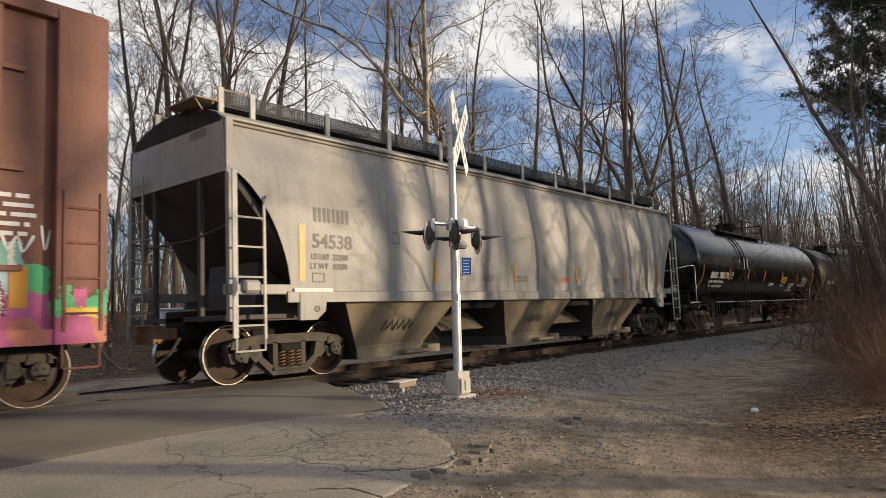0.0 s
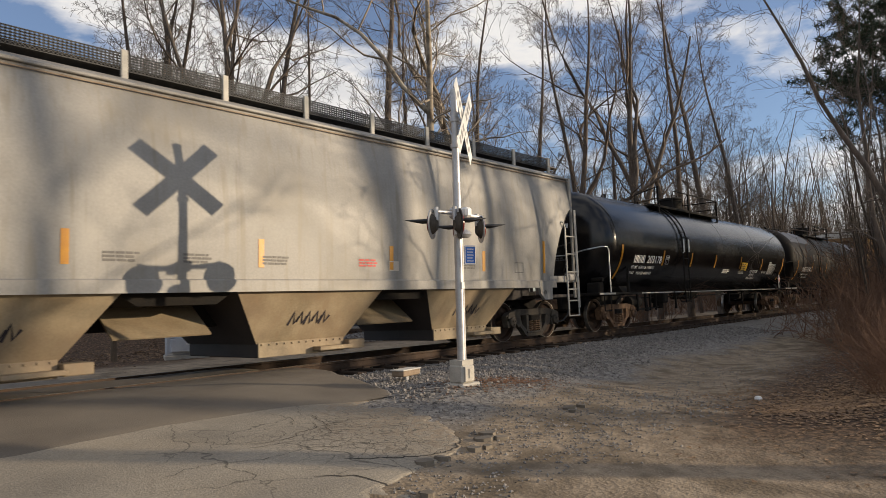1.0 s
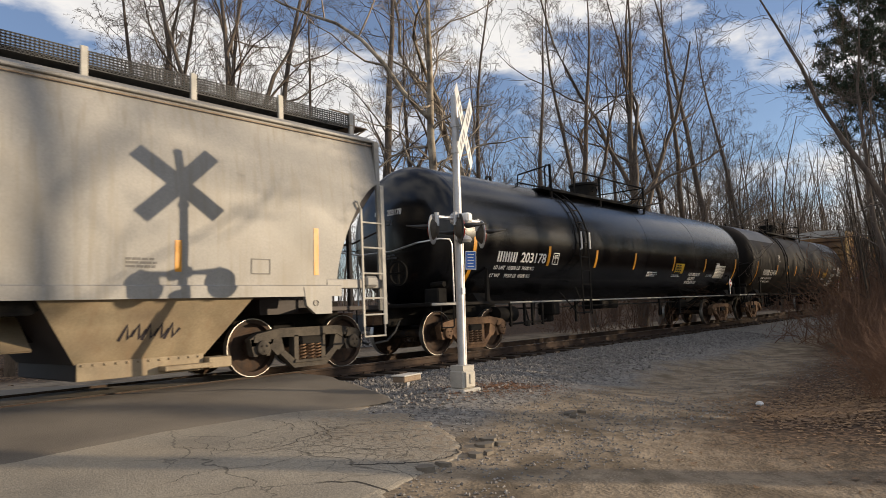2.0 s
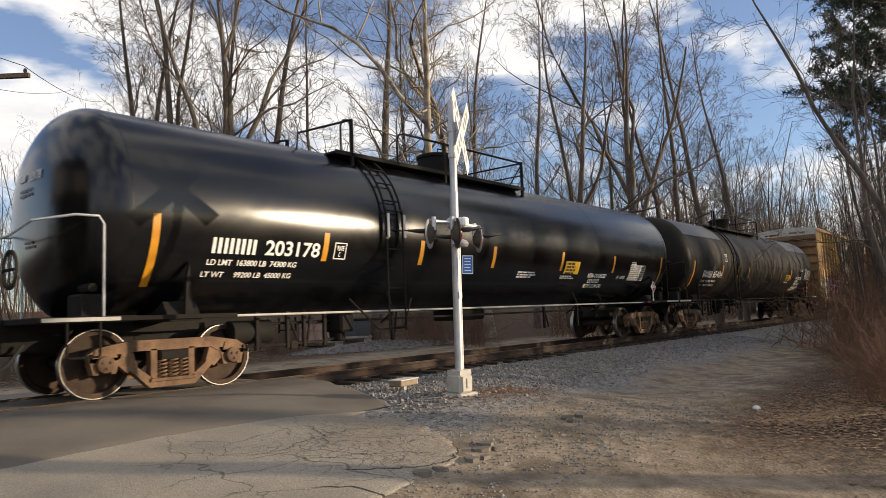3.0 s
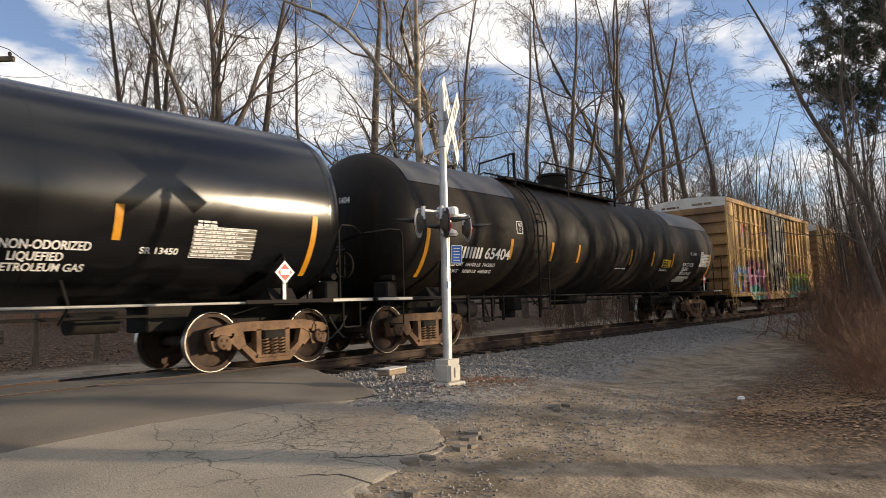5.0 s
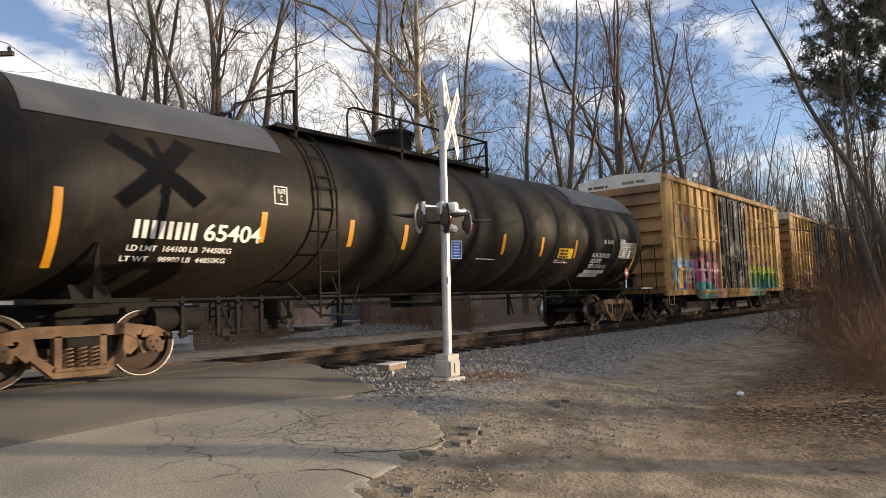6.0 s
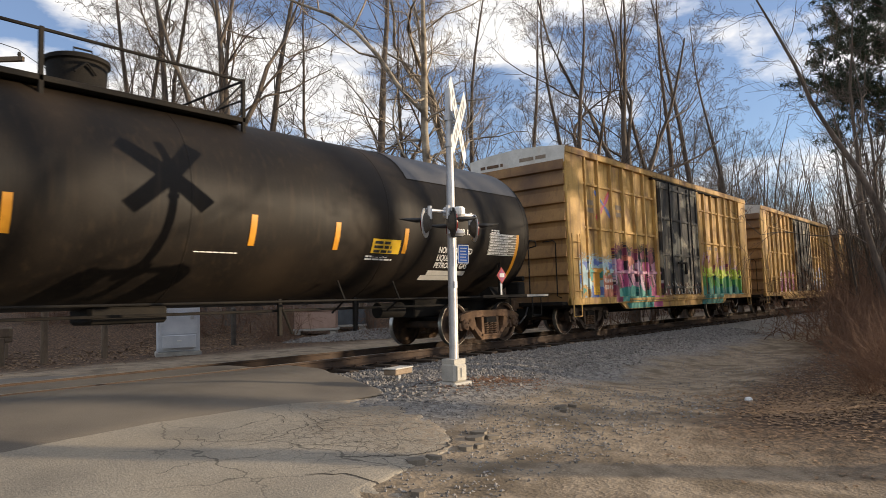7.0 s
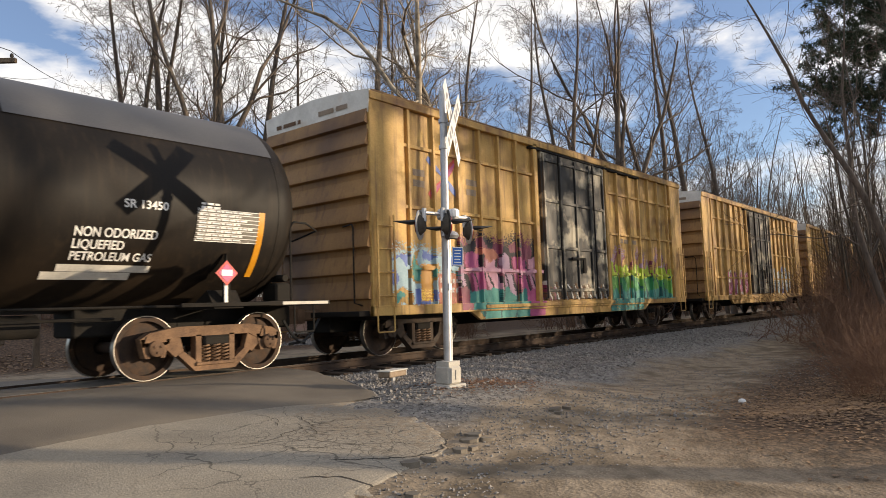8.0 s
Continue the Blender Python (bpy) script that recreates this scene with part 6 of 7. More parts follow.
def white_relay_box():
    x, y = 7.75, 7.45
    b = thing("relay_box", pose(x, y, lift(x, y) - 0.06, 0, 0, 10), "small white steel box on a short post in the gravel", "equipment box")
    part("box_body", Shape().box(-0.27, 0.20, -0.11, 0.11, 0.15, 0.235, 0.012), TRIM, b)
    part("lid", Shape().box(-0.29, 0.215, -0.13, 0.13, 0.235, 0.255, 0.01), WHITE, b)
    part("post", Shape().tube([(-0.05, 0, -0.1), (-0.05, 0, 0.14)], 0.05, 10), STEEL, b)
    part("end_plate", Shape().box(0.20, 0.215, -0.10, 0.10, 0.145, 0.232, 0.004).spin([(0.215, 0.03), (0.23, 0.03), (0.23, 0)], (0, -0.03, 0.2), "x", 12), SIGNWHITE, b)


white_relay_box()


def cabinet():
    x, y = 10.55, 19.2
    c = thing("signal_cabinet", pose(x, y, lift(x, y), 0, 0, -25), "grey aluminium signal cabinet on a concrete plinth", "cabinet")
    part("plinth", Shape().box(-0.62, 0.62, -0.5, 0.5, -0.1, 0.12, 0.02), CONCRETE, c)
    part("body", Shape().box(-0.58, 0.58, -0.46, 0.46, 0.12, 1.75, 0.02), ALUMINIUM, c)
    part("roof_cap", Shape().box(-0.63, 0.63, -0.51, 0.51, 1.75, 1.82, 0.02), ALUMINIUM, c)
    d = part("door", Shape().box(-0.50, 0.50, -0.485, -0.46, 0.62, 1.68, 0.01), ALUMINIUM, c)
    part("handle", Shape().box(0.32, 0.42, -0.52, -0.485, 1.05, 1.2, 0.01), STEEL, d)
    e = part("lower_box", Shape().box(-0.46, 0.46, -0.58, -0.46, 0.22, 0.60, 0.015), ALUMINIUM, c)
    part("latch", Shape().box(-0.06, 0.06, -0.60, -0.58, 0.42, 0.46, 0.004), SIGNWHITE, e)


cabinet()


def utility_box(x, y, w, paint, label):
    b = thing("utility_box", pose(x, y, lift(x, y) - 0.03, 0, 0, -48), label, "utility box", "boxes beyond the track")
    part("body", Shape().box(-w, w, -0.40, 0.40, 0.30, 1.02, 0.02), paint, b)
    part("lid", Shape().box(-w - 0.04, w + 0.04, -0.44, 0.44, 1.02, 1.06, 0.012), paint, b)
    part("sill", Shape().box(-w - 0.06, w + 0.06, -0.42, 0.42, 0.20, 0.30, 0.015), CONCRETE, b)
    for k in (-0.85, 0.85):
        part("leg", Shape().box(k * w - 0.13, k * w + 0.13, -0.36, 0.36, -0.1, 0.20, 0.02), CONCRETE, b)


utility_box(18.75, 22.8, 0.86, TANBOX, "tan painted steel utility box on concrete legs")
utility_box(21.2, 23.5, 0.74, BOXGREY, "dark blue-grey steel utility box on concrete legs")


def bollard(x, y, h, material, label):
    p = thing("post", pose(x, y, lift(x, y)), label, "post", "posts beside the cabinet")
    part("shaft", Shape().tube([(0, 0, -0.1), (0, 0, h)], 0.09, 12).spin([(h, 0.09), (h + 0.05, 0.05), (h + 0.06, 0.0)], (0, 0, 0), "z", 12), material, p)


bollard(13.8, 21.3, 1.3, GREYCAST, "thin grey steel post in the dirt")
bollard(9.0, 20.5, 1.5, WOOD, "short weathered wooden post")
bollard(7.2, 20.0, 1.5, WOOD, "short weathered wooden post")
bollard(22.5, 24.0, 1.2, WOOD, "short weathered wooden post")


def log_rail(x, y, length, turn, z, label):
    p = thing("timber", pose(x, y, lift(x, y), 0, 0, turn), label, "timber", "stacked timber beyond the track")
    part("beam", Shape().box(-length / 2, length / 2, -0.13, 0.13, z, z + 0.26, 0.03), WOOD, p)
    for s in (-0.4, 0.4):
        part("block", Shape().box(s * length - 0.12, s * length + 0.12, -0.16, 0.16, -0.1, z, 0.02), WOOD, p)


log_rail(5.2, 21.0, 3.0, -20, 0.75, "weathered timber beam resting on blocks")
log_rail(6.0, 22.5, 2.6, 10, 0.45, "weathered timber beam resting on blocks")
log_rail(24.5, 25.5, 4.0, -25, 0.55, "weathered timber beam resting on blocks")


def utility_pole():
    x, y = 6.95, 26.1
    p = thing("utility_pole", pose(x, y, -0.1, 0, 0, -50), "wooden utility pole with a cross arm", "utility pole")
    part("shaft", Shape().tube([(0, 0, -0.3), (0, 0, 11.0)], [0.19, 0.13], 14), WOOD, p)
    part("cross_arm", Shape().box(-1.85, 1.85, -0.07, 0.06, 9.5, 9.66, 0.01), WOOD, p)
    for a in (-1.7, -0.7, 0.7, 1.7):
        part("insulator", Shape().spin([(9.66, 0.03), (9.72, 0.06), (9.80, 0.05), (9.84, 0)], (a, 0, 0), "z", 10), GREYCAST, p)


def cables():
    for k, (x0, y0, z0, x1, y1, z1) in enumerate(((5.8, 27.4, 9.8, 24, 62, 22.0), (8.0, 24.8, 9.8, 26, 60, 21.0), (-20, 14, 10.0, 5.8, 27.4, 9.8), (-18, 11, 9.9, 8.0, 24.8, 9.8))):
        pts = [(x0 + (x1 - x0) * u, y0 + (y1 - y0) * u, z0 + (z1 - z0) * u - 1.2 * 4 * u * (1 - u) * 0.5) for u in steps(0, 1, 20)]
        c = part("cable", Shape().tube(pts, 0.014, 5), WIRE)
        tagged(c, "black overhead cable slung from the pole", "cable", "overhead cables")


utility_pole()
cables()


# ---- woods ----
def grow(parents, radii, count, length, angle, n, rng, up, wander, start=0.25, end=0.98, thin=0.55, decay=0.5):
    """Side shoots from every parent path: arrays of (shoots, n, 3) and radii."""
    b, m, _ = parents.shape
    u = start + (end - start) * (np.arange(count)[None, :] + rng.uniform(0, 1, (b, count))) / count
    f = u * (m - 1)
    i = np.minimum(f.astype(int), m - 2)
    k = (f - i)[..., None]
    rows = np.arange(b)[:, None]
    p = parents[rows, i] * (1 - k) + parents[rows, i + 1] * k
    t = parents[rows, i + 1] - parents[rows, i]
    t /= np.linalg.norm(t, axis=-1, keepdims=True) + 1e-9
    r0 = (radii[rows, i] * (1 - k[..., 0]) + radii[rows, i + 1] * k[..., 0]) * thin
    q = rng.normal(size=p.shape)
    q -= t * (q * t).sum(-1, keepdims=True)
    q /= np.linalg.norm(q, axis=-1, keepdims=True) + 1e-9
    a = np.radians(angle) * rng.uniform(0.65, 1.3, (b, count, 1))
    d = t * np.cos(a) + q * np.sin(a)
    size = np.linalg.norm(np.diff(parents, axis=1), axis=-1).sum(1)[:, None] * length * rng.uniform(0.55, 1.25, (b, count)) * (1 - decay * (u - start))
    d, p, size, r0 = d.reshape(-1, 3), p.reshape(-1, 3), size.reshape(-1), r0.reshape(-1)
    path = [p]
    for _ in range(n - 1):
        d = d + rng.normal(0, wander, d.shape) + np.array((0, 0, up))
        d /= np.linalg.norm(d, axis=-1, keepdims=True)
        path.append(path[-1] + d * (size / (n - 1))[:, None])
    taper = np.linspace(1, 0.28, n)
    return np.stack(path, 1), r0[:, None] * taper[None, :]


def tubes(paths, radii, sides):
    b, n, _ = paths.shape
    t = np.gradient(paths, axis=1)
    t /= np.linalg.norm(t, axis=-1, keepdims=True) + 1e-9
    ref = np.where(np.abs(t[..., 2:3]) > 0.9, np.array((1.0, 0, 0)), np.array((0, 0, 1.0)))
    s = np.cross(t, ref)
    s /= np.linalg.norm(s, axis=-1, keepdims=True) + 1e-9
    o = np.cross(t, s)
    w = np.arange(sides) * 2 * math.pi / sides
    ring = paths[:, :, None] + radii[:, :, None, None] * (s[:, :, None] * np.cos(w)[None, None, :, None] + o[:, :, None] * np.sin(w)[None, None, :, None])
    i, j, k = np.meshgrid(np.arange(b), np.arange(n - 1), np.arange(sides), indexing="ij")
    k2 = (k + 1) % sides
    at = (i * n + j) * sides
    f = np.stack([at + k, at + k2, at + sides + k2, at + sides + k], -1).reshape(-1, 4)
    return ring.reshape(-1, 3), f


def joined(name, sets, material):
    vs, fs, k = [], [], 0
    for v, f in sets:
        vs.append(v)
        fs.append(f + k)
        k += len(v)
    v, f = np.concatenate(vs), np.concatenate(fs)
    me = bpy.data.meshes.new(name)
    me.vertices.add(len(v))
    me.vertices.foreach_set("co", v.astype(np.float32).ravel())
    me.loops.add(f.size)
    me.loops.foreach_set("vertex_index", f.astype(np.int32).ravel())
    me.polygons.add(len(f))
    me.polygons.foreach_set("loop_start", np.arange(0, f.size, f.shape[1], dtype=np.int32))
    me.update(calc_edges=True)
    me.validate()
    me.materials.append(material)
    me.shade_smooth()
    return me


def tree_meshes(seed, height, radius, lean=(0, 0), wander=0.05, limbs=13, limb_angle=38, limb_len=0.42, first=0.28, fine=(6, 5, 3), fork=0, bark=None, twig=None, up=0.06, thin=0.31, cheap=False, crook=0.16, least=0.0065):
    rng = np.random.default_rng(seed)
    n = 12
    d = np.array((lean[0], lean[1], 1.0))
    d /= np.linalg.norm(d)
    path = [np.zeros(3)]
    for i in range(n - 1):
        d = d + rng.normal(0, wander, 3) * (1, 1, 0.3)
        d += np.array((0, 0, 0.04))
        d /= np.linalg.norm(d)
        path.append(path[-1] + d * height / (n - 1))
    trunk = np.array(path)[None]
    tr = radius * np.array([1.25, 1.0] + list(np.linspace(0.95, 0.10, n - 2)))[None]
    sets = [tubes(trunk, tr, 9)]
    p1, r1 = grow(trunk, tr, limbs, limb_len, limb_angle, 9, rng, up, crook, first, 0.97, thin, 0.55)
    if fork:
        pf, rf = grow(trunk, tr, fork, 0.62, 24, 9, rng, up, crook * 0.8, first, first + 0.3, 0.78, 0.1)
        p1, r1 = np.concatenate([p1, pf]), np.concatenate([r1, rf])
    sets.append(tubes(p1, r1, 6))
    p2, r2 = grow(p1, r1, fine[0], 0.48, 42, 5 if cheap else 6, rng, up * 0.6, crook * 1.2, 0.22, 0.98, 0.55)
    p3, r3 = grow(p2, r2, fine[1], 0.55, 42, 3 if cheap else 4, rng, up * 0.4, 0.18, 0.2, 0.98, 0.60)
    r3 = np.maximum(r3, least * 1.25)
    p4, r4 = grow(p3, r3, fine[2], 0.62, 38, 2 if cheap else 3, rng, up * 0.3, 0.2, 0.2, 0.98, 0.7)
    r4 = np.maximum(r4, least)
    crown = [tubes(p2, r2, 3 if cheap else 4), tubes(p3, r3, 3), tubes(p4, r4, 3)]
    return joined("trunk", sets, bark or BARK), joined("crown", crown, twig or TWIG)


def plant(meshes, x, y, turn=0, scale=1.0, label="bare grey-barked tree in winter", group="bare trees"):
    t = thing("tree", Matrix.LocRotScale((x, y, lift(x, y) - 0.05), Euler((0, 0, radians(turn))), (scale, scale, scale)), label, "tree", group)
    part("trunk", meshes[0], None, t)
    part("crown", meshes[1], None, t)
    return t


def place(px, depth):
    """Ground point at a bearing: px is the tangent of the angle right of the mean heading."""
    h = radians(39.9)
    f, r = Vector((math.cos(h), math.sin(h))), Vector((math.sin(h), -math.cos(h)))
    p = f * depth + r * depth * px
    return p.x, p.y


SLIM = [tree_meshes(11, 20, 0.17, (0.10, 0), 0.05, 30, 46, 0.22, 0.14, (6, 4, 3), thin=0.25, crook=0.19), tree_meshes(12, 21, 0.19, (-0.05, 0.03), 0.045, 28, 44, 0.23, 0.16, (6, 4, 3), bark=BARKDARK, thin=0.25, crook=0.19),
        tree_meshes(13, 22, 0.22, (0.0, 0.05), 0.04, 28, 50, 0.24, 0.16, (6, 4, 3), thin=0.24, crook=0.19), tree_meshes(14, 19, 0.15, (0.06, -0.05), 0.06, 30, 48, 0.23, 0.12, (6, 4, 3), bark=BARKDARK, thin=0.26, crook=0.19)]
FORKED = [tree_meshes(21, 20, 0.24, (-0.02, 0), 0.05, 20, 48, 0.26, 0.18, (6, 4, 3), 4, thin=0.25, crook=0.18), tree_meshes(22, 19, 0.20, (0.05, 0), 0.055, 20, 50, 0.26, 0.20, (6, 4, 3), 3, BARKDARK, thin=0.26, crook=0.18)]
PALE = [tree_meshes(36, 20, 0.25, (-0.05, 0.02), 0.09, 22, 54, 0.28, 0.26, (6, 4, 3), 1, BARKPALE, TWIGPALE, 0.03, 0.33, crook=0.27), tree_meshes(32, 20, 0.24, (0.03, 0), 0.08, 20, 56, 0.30, 0.26, (6, 4, 3), 3, BARKPALE, TWIGPALE, 0.03, 0.33, crook=0.27)]
FAR = [tree_meshes(41, 19, 0.16, (0.05, 0), 0.05, 15, 40, 0.24, 0.2, (5, 4, 2), cheap=True), tree_meshes(42, 20, 0.2, (-0.05, 0), 0.04, 14, 46, 0.27, 0.25, (5, 4, 2), bark=BARKDARK, cheap=True), tree_meshes(43, 18, 0.14, (0, 0.08), 0.06, 14, 44, 0.26, 0.15, (5, 4, 2), 2, cheap=True)]

# the marked trees behind the track: bearing, distance, meshes, turn, size
for bearing, depth, kind, turn, size in (
        (-0.490, 30, SLIM[0], 215, 0.62), (-0.445, 33, SLIM[0], 220, 1.0), (-0.432, 34, SLIM[1], 30, 1.0), (-0.412, 33, SLIM[3], 140, 1.1), (-0.400, 31, SLIM[2], 80, 1.0),
        (-0.355, 32, SLIM[1], 200, 0.95), (-0.315, 30, FORKED[0], 20, 1.0), (-0.275, 34, SLIM[2], 300, 1.0), (-0.110, 32, SLIM[2], 10, 1.1),
        (0.000, 31, PALE[0], 39, 1.0), (0.058, 34, PALE[1], 100, 1.05), (-0.045, 36, FORKED[1], 80, 0.9), (0.190, 34, FORKED[1], 200, 0.95), (0.205, 38, SLIM[0], 60, 1.0),
        (0.275, 36, FORKED[0], 150, 0.95), (0.300, 38, SLIM[3], 10, 1.05), (0.345, 40, SLIM[1], 80, 1.0), (0.390, 42, SLIM[2], 130, 1.0), (0.43, 44, SLIM[0], 20, 1.0), (0.125, 43, SLIM[1], 250, 1.05), (-0.205, 40, SLIM[3], 90, 1.05), (0.048, 42, SLIM[0], 160, 1.1),
        (0.36, 48, SLIM[3], 200, 0.75), (0.42, 50, SLIM[1], 300, 0.7), (0.475, 52, FORKED[1], 90, 0.65)):
    x, y = place(bearing, depth)
    pale = kind in PALE
    plant(kind, x, y, turn, size, "pale mottled sycamore-like tree, bare in winter" if pale else "bare grey-barked tree in winter")

rng = random.Random(77)
for i in range(48):
    bearing, depth = rng.uniform(-0.72, 0.72), rng.uniform(46, 95)
    x, y = place(bearing, depth)
    if y < 16:
        continue
    plant(rng.choice(FAR), x, y, rng.uniform(0, 360), rng.uniform(0.55, 0.9), "slender bare tree in the woods behind", "trees of the far wood")
for i in range(28):
    x = rng.uniform(38, 130)
    y = rng.choice((rng.uniform(15, 24), rng.uniform(16, 40), rng.uniform(-12, 3.5)))
    plant(rng.choice(FAR), x, y, rng.uniform(0, 360), rng.uniform(0.5, 0.8), "slender bare tree beside the line", "trees of the far wood")


# ---- brush and pine on the near side ----
def shrub(x, y, seed, height=1.6, stems=22, material=None, label="dense red-brown leafless brush"):
    rg = np.random.default_rng(seed)
    base = rg.normal(0, 0.28, (stems, 3)) * (1, 1, 0)
    d = rg.normal(0, 0.38, (stems, 3)) + (0, 0, 1)
    d /= np.linalg.norm(d, axis=-1, keepdims=True)
    path = [base]
    for i in range(6):
        d = d + rg.normal(0, 0.13, d.shape) + (0, 0, -0.03)
        d /= np.linalg.norm(d, axis=-1, keepdims=True)
        path.append(path[-1] + d * height / 6 * rg.uniform(0.6, 1.2, (stems, 1)))
    p = np.stack(path, 1)
    r = np.linspace(0.008, 0.003, 7)[None].repeat(stems, 0)
    p2, r2 = grow(p, r, 7, 0.42, 40, 3, rg, 0.02, 0.15, 0.15, 0.98, 0.7)
    p3, r3 = grow(p2, np.maximum(r2, 0.003), 2, 0.5, 45, 2, rg, 0.0, 0.2, 0.15, 0.98, 0.8)
    return joined("branchwork", [tubes(p, r, 4), tubes(p2, np.maximum(r2, 0.003), 3), tubes(p3, np.maximum(r3, 0.0025), 3)], material or BRUSH)


SHRUBS = [shrub(0, 0, s, h) for s, h in ((1, 1.5), (2, 1.9), (3, 1.2), (4, 2.3))]
rng = random.Random(12)


def bush(x, y, k, turn, size):
    b = thing("shrub", Matrix.LocRotScale((x, y, lift(x, y) - 0.03), Euler((0, 0, radians(turn))), (size, size, size)), "dense red-brown leafless brush over dead leaves", "shrub", "brush beside the dirt track")
    part("branchwork", SHRUBS[k], None, b)


for i in range(52):
    x = rng.uniform(10.2, 30)
    y = 2.0 + 0.10 * (x - 9) - abs(rng.gauss(0, 0.9)) - 0.2
    bush(x, y, rng.randrange(3), rng.uniform(0, 360), rng.uniform(0.40, 0.85) + 0.018 * (x - 9))
for i in range(16):
    x = rng.uniform(20, 34)
    bush(x, rng.uniform(3.0, 3.6) + 0.09 * (x - 20), rng.randrange(4), rng.uniform(0, 360), rng.uniform(1.2, 1.7))
for i in range(26):
    x = rng.uniform(24, 60)
    bush(x, rng.uniform(3.2, 6.0) + 0.0, rng.randrange(4), rng.uniform(0, 360), rng.uniform(0.8, 1.6))
# unseen bushes, added towards the sun to shade the passing trucks
for i in range(24):
    bush(rng.uniform(16, 31), rng.uniform(-5.0, -1.6), rng.randrange(4), rng.uniform(0, 360), rng.uniform(1.2, 1.8))
for i in range(20):
    x, y = place(rng.uniform(-0.62, 0.05), rng.uniform(25.5, 30))
    bush(x, y, rng.randrange(4), rng.uniform(0, 360), rng.uniform(0.45, 0.95))
for i in range(30):
    x, y = place(rng.uniform(-0.62, 0.3), rng.uniform(26, 42))
    bush(x, y, rng.randrange(4), rng.uniform(0, 360), rng.uniform(0.9, 1.8))


for i in range(44):
    x = rng.uniform(42, 110)
    y = rng.uniform(14.5, 24) if i % 3 else rng.uniform(3.0, 6.8)
    bush(x, y, rng.randrange(4), rng.uniform(0, 360), rng.uniform(1.8, 3.2) if i % 3 else rng.uniform(1.2, 2.0))
for i in range(20):
    x = rng.uniform(50, 150)
    y = rng.uniform(15, 45)
    plant(FAR[i % 3], x, y, rng.uniform(0, 360), rng.uniform(0.4, 0.7), "slender bare tree beside the line", "trees of the far wood")


def far_wood(name, count, x0, x1, y0, y1, seed, height, keep, thick=1.0, label="distant bare brown woods in winter"):
    """A thicket of distant bare stems with their twigs, too many to count."""
    rg = np.random.default_rng(seed)
    base = []
    while len(base) < count:
        x, y = rg.uniform(x0, x1), rg.uniform(y0, y1)
        if keep(x, y):
            base.append((x, y, lift(x, y) - 0.1))
    path = [np.array(base)]
    d = rg.normal(0, 0.09, (count, 3)) * (1, 1, 0) + (0, 0, 1)
    h = height * rg.uniform(0.5, 1.1, (count, 1))
    for i in range(5):
        d = d + rg.normal(0, 0.06, d.shape) * (1, 1, 0)
        path.append(path[-1] + d * h / 5)
    p = np.stack(path, 1)
    r = thick * rg.uniform(0.05, 0.14, (count, 1)) * np.linspace(1, 0.2, 6)[None]
    p1, r1 = grow(p, r, 8, 0.24, 42, 3, rg, 0.06, 0.1, 0.15, 0.98, 0.4)
    p2, r2 = grow(p1, np.maximum(r1, 0.015 * thick), 4, 0.5, 40, 2, rg, 0.03, 0.1, 0.2, 0.98, 0.6)
    me = joined(name, [tubes(p, r, 4), tubes(p1, np.maximum(r1, 0.015 * thick), 3), tubes(p2, np.maximum(r2, 0.010 * thick), 3)], TWIGFAR)
    return tagged(new(name, me), label, "woods", kind="stuff")


far_wood("far_woods", 1150, 72, 190, -20, 70, 61, 19, lambda x, y: abs(y - TRACK) > 4.5 and y > 0.03 * x - 8)
far_wood("saplings", 640, 24, 75, 0, 6.9, 63, 8.0, lambda x, y: y < 0.185 * x - 0.5, 0.36, "dense thicket of thin bare saplings")
# the second thicket below stands out of view, added to shade the wagons' trucks
far_wood("unseen_thicket", 150, 20, 36, -7.0, -1.8, 65, 5.5, lambda x, y: True, 0.3, "thicket of thin bare saplings out of view, added for shade")
far_wood("back_woods", 620, 12, 100, 46, 110, 62, 14, lambda x, y: True, 0.6)


def pine(x, y, seed, height, m, wide, spread=0.20, first=0.46):
    rg = np.random.default_rng(seed)
    t = thing("pine_tree", pose(x, y, lift(x, y) - 0.05), "dark green pine with a leaning trunk", "tree", "trees on the near side")
    n = 10
    trunk = np.stack([np.array((0.9 * (i / 9) ** 1.5, 0.8 * i / 9, height * i / 9)) for i in range(n)])[None]
    tr = np.linspace(0.17, 0.04, n)[None]
    p1, r1 = grow(trunk, tr, 84 if first < 0.4 else 58, spread, 78, 7, rg, 0.03, 0.07, first, 0.99, 0.30)
    p2, r2 = grow(p1, r1, 9, 0.42, 48, 5, rg, 0.01, 0.1, 0.25, 1.0, 0.5)
    part("trunk", joined("trunk", [tubes(trunk, tr, 9), tubes(p1, r1, 5), tubes(p2, np.maximum(r2, 0.005), 3)], BARKDARK), None, t)
    tips = p2[:, 1:].reshape(-1, 3)
    base = np.repeat(tips, m, 0) + rg.normal(0, 0.05, (len(tips) * m, 3))
    d = rg.normal(0, 1, base.shape) + (0, 0, 0.25)
    d /= np.linalg.norm(d, axis=-1, keepdims=True)
    w = np.cross(d, rg.normal(0, 1, base.shape))
    w /= np.linalg.norm(w, axis=-1, keepdims=True) + 1e-9
    tip = base + d * rg.uniform(0.16, 0.32, (len(base), 1))
    v = np.stack([base - w * wide, base + w * wide, tip], 1).reshape(-1, 3)
    f = np.arange(len(v)).reshape(-1, 3)
    part("crown", joined("crown", [(v, f)], NEEDLE), None, t)
    return t


pine(28.2, 2.2, 4, 18.0, 26, 0.02, 0.175, 0.34)
unseen_pine = pine(64.0, -12.0, 6, 17.0, 9, 0.03)
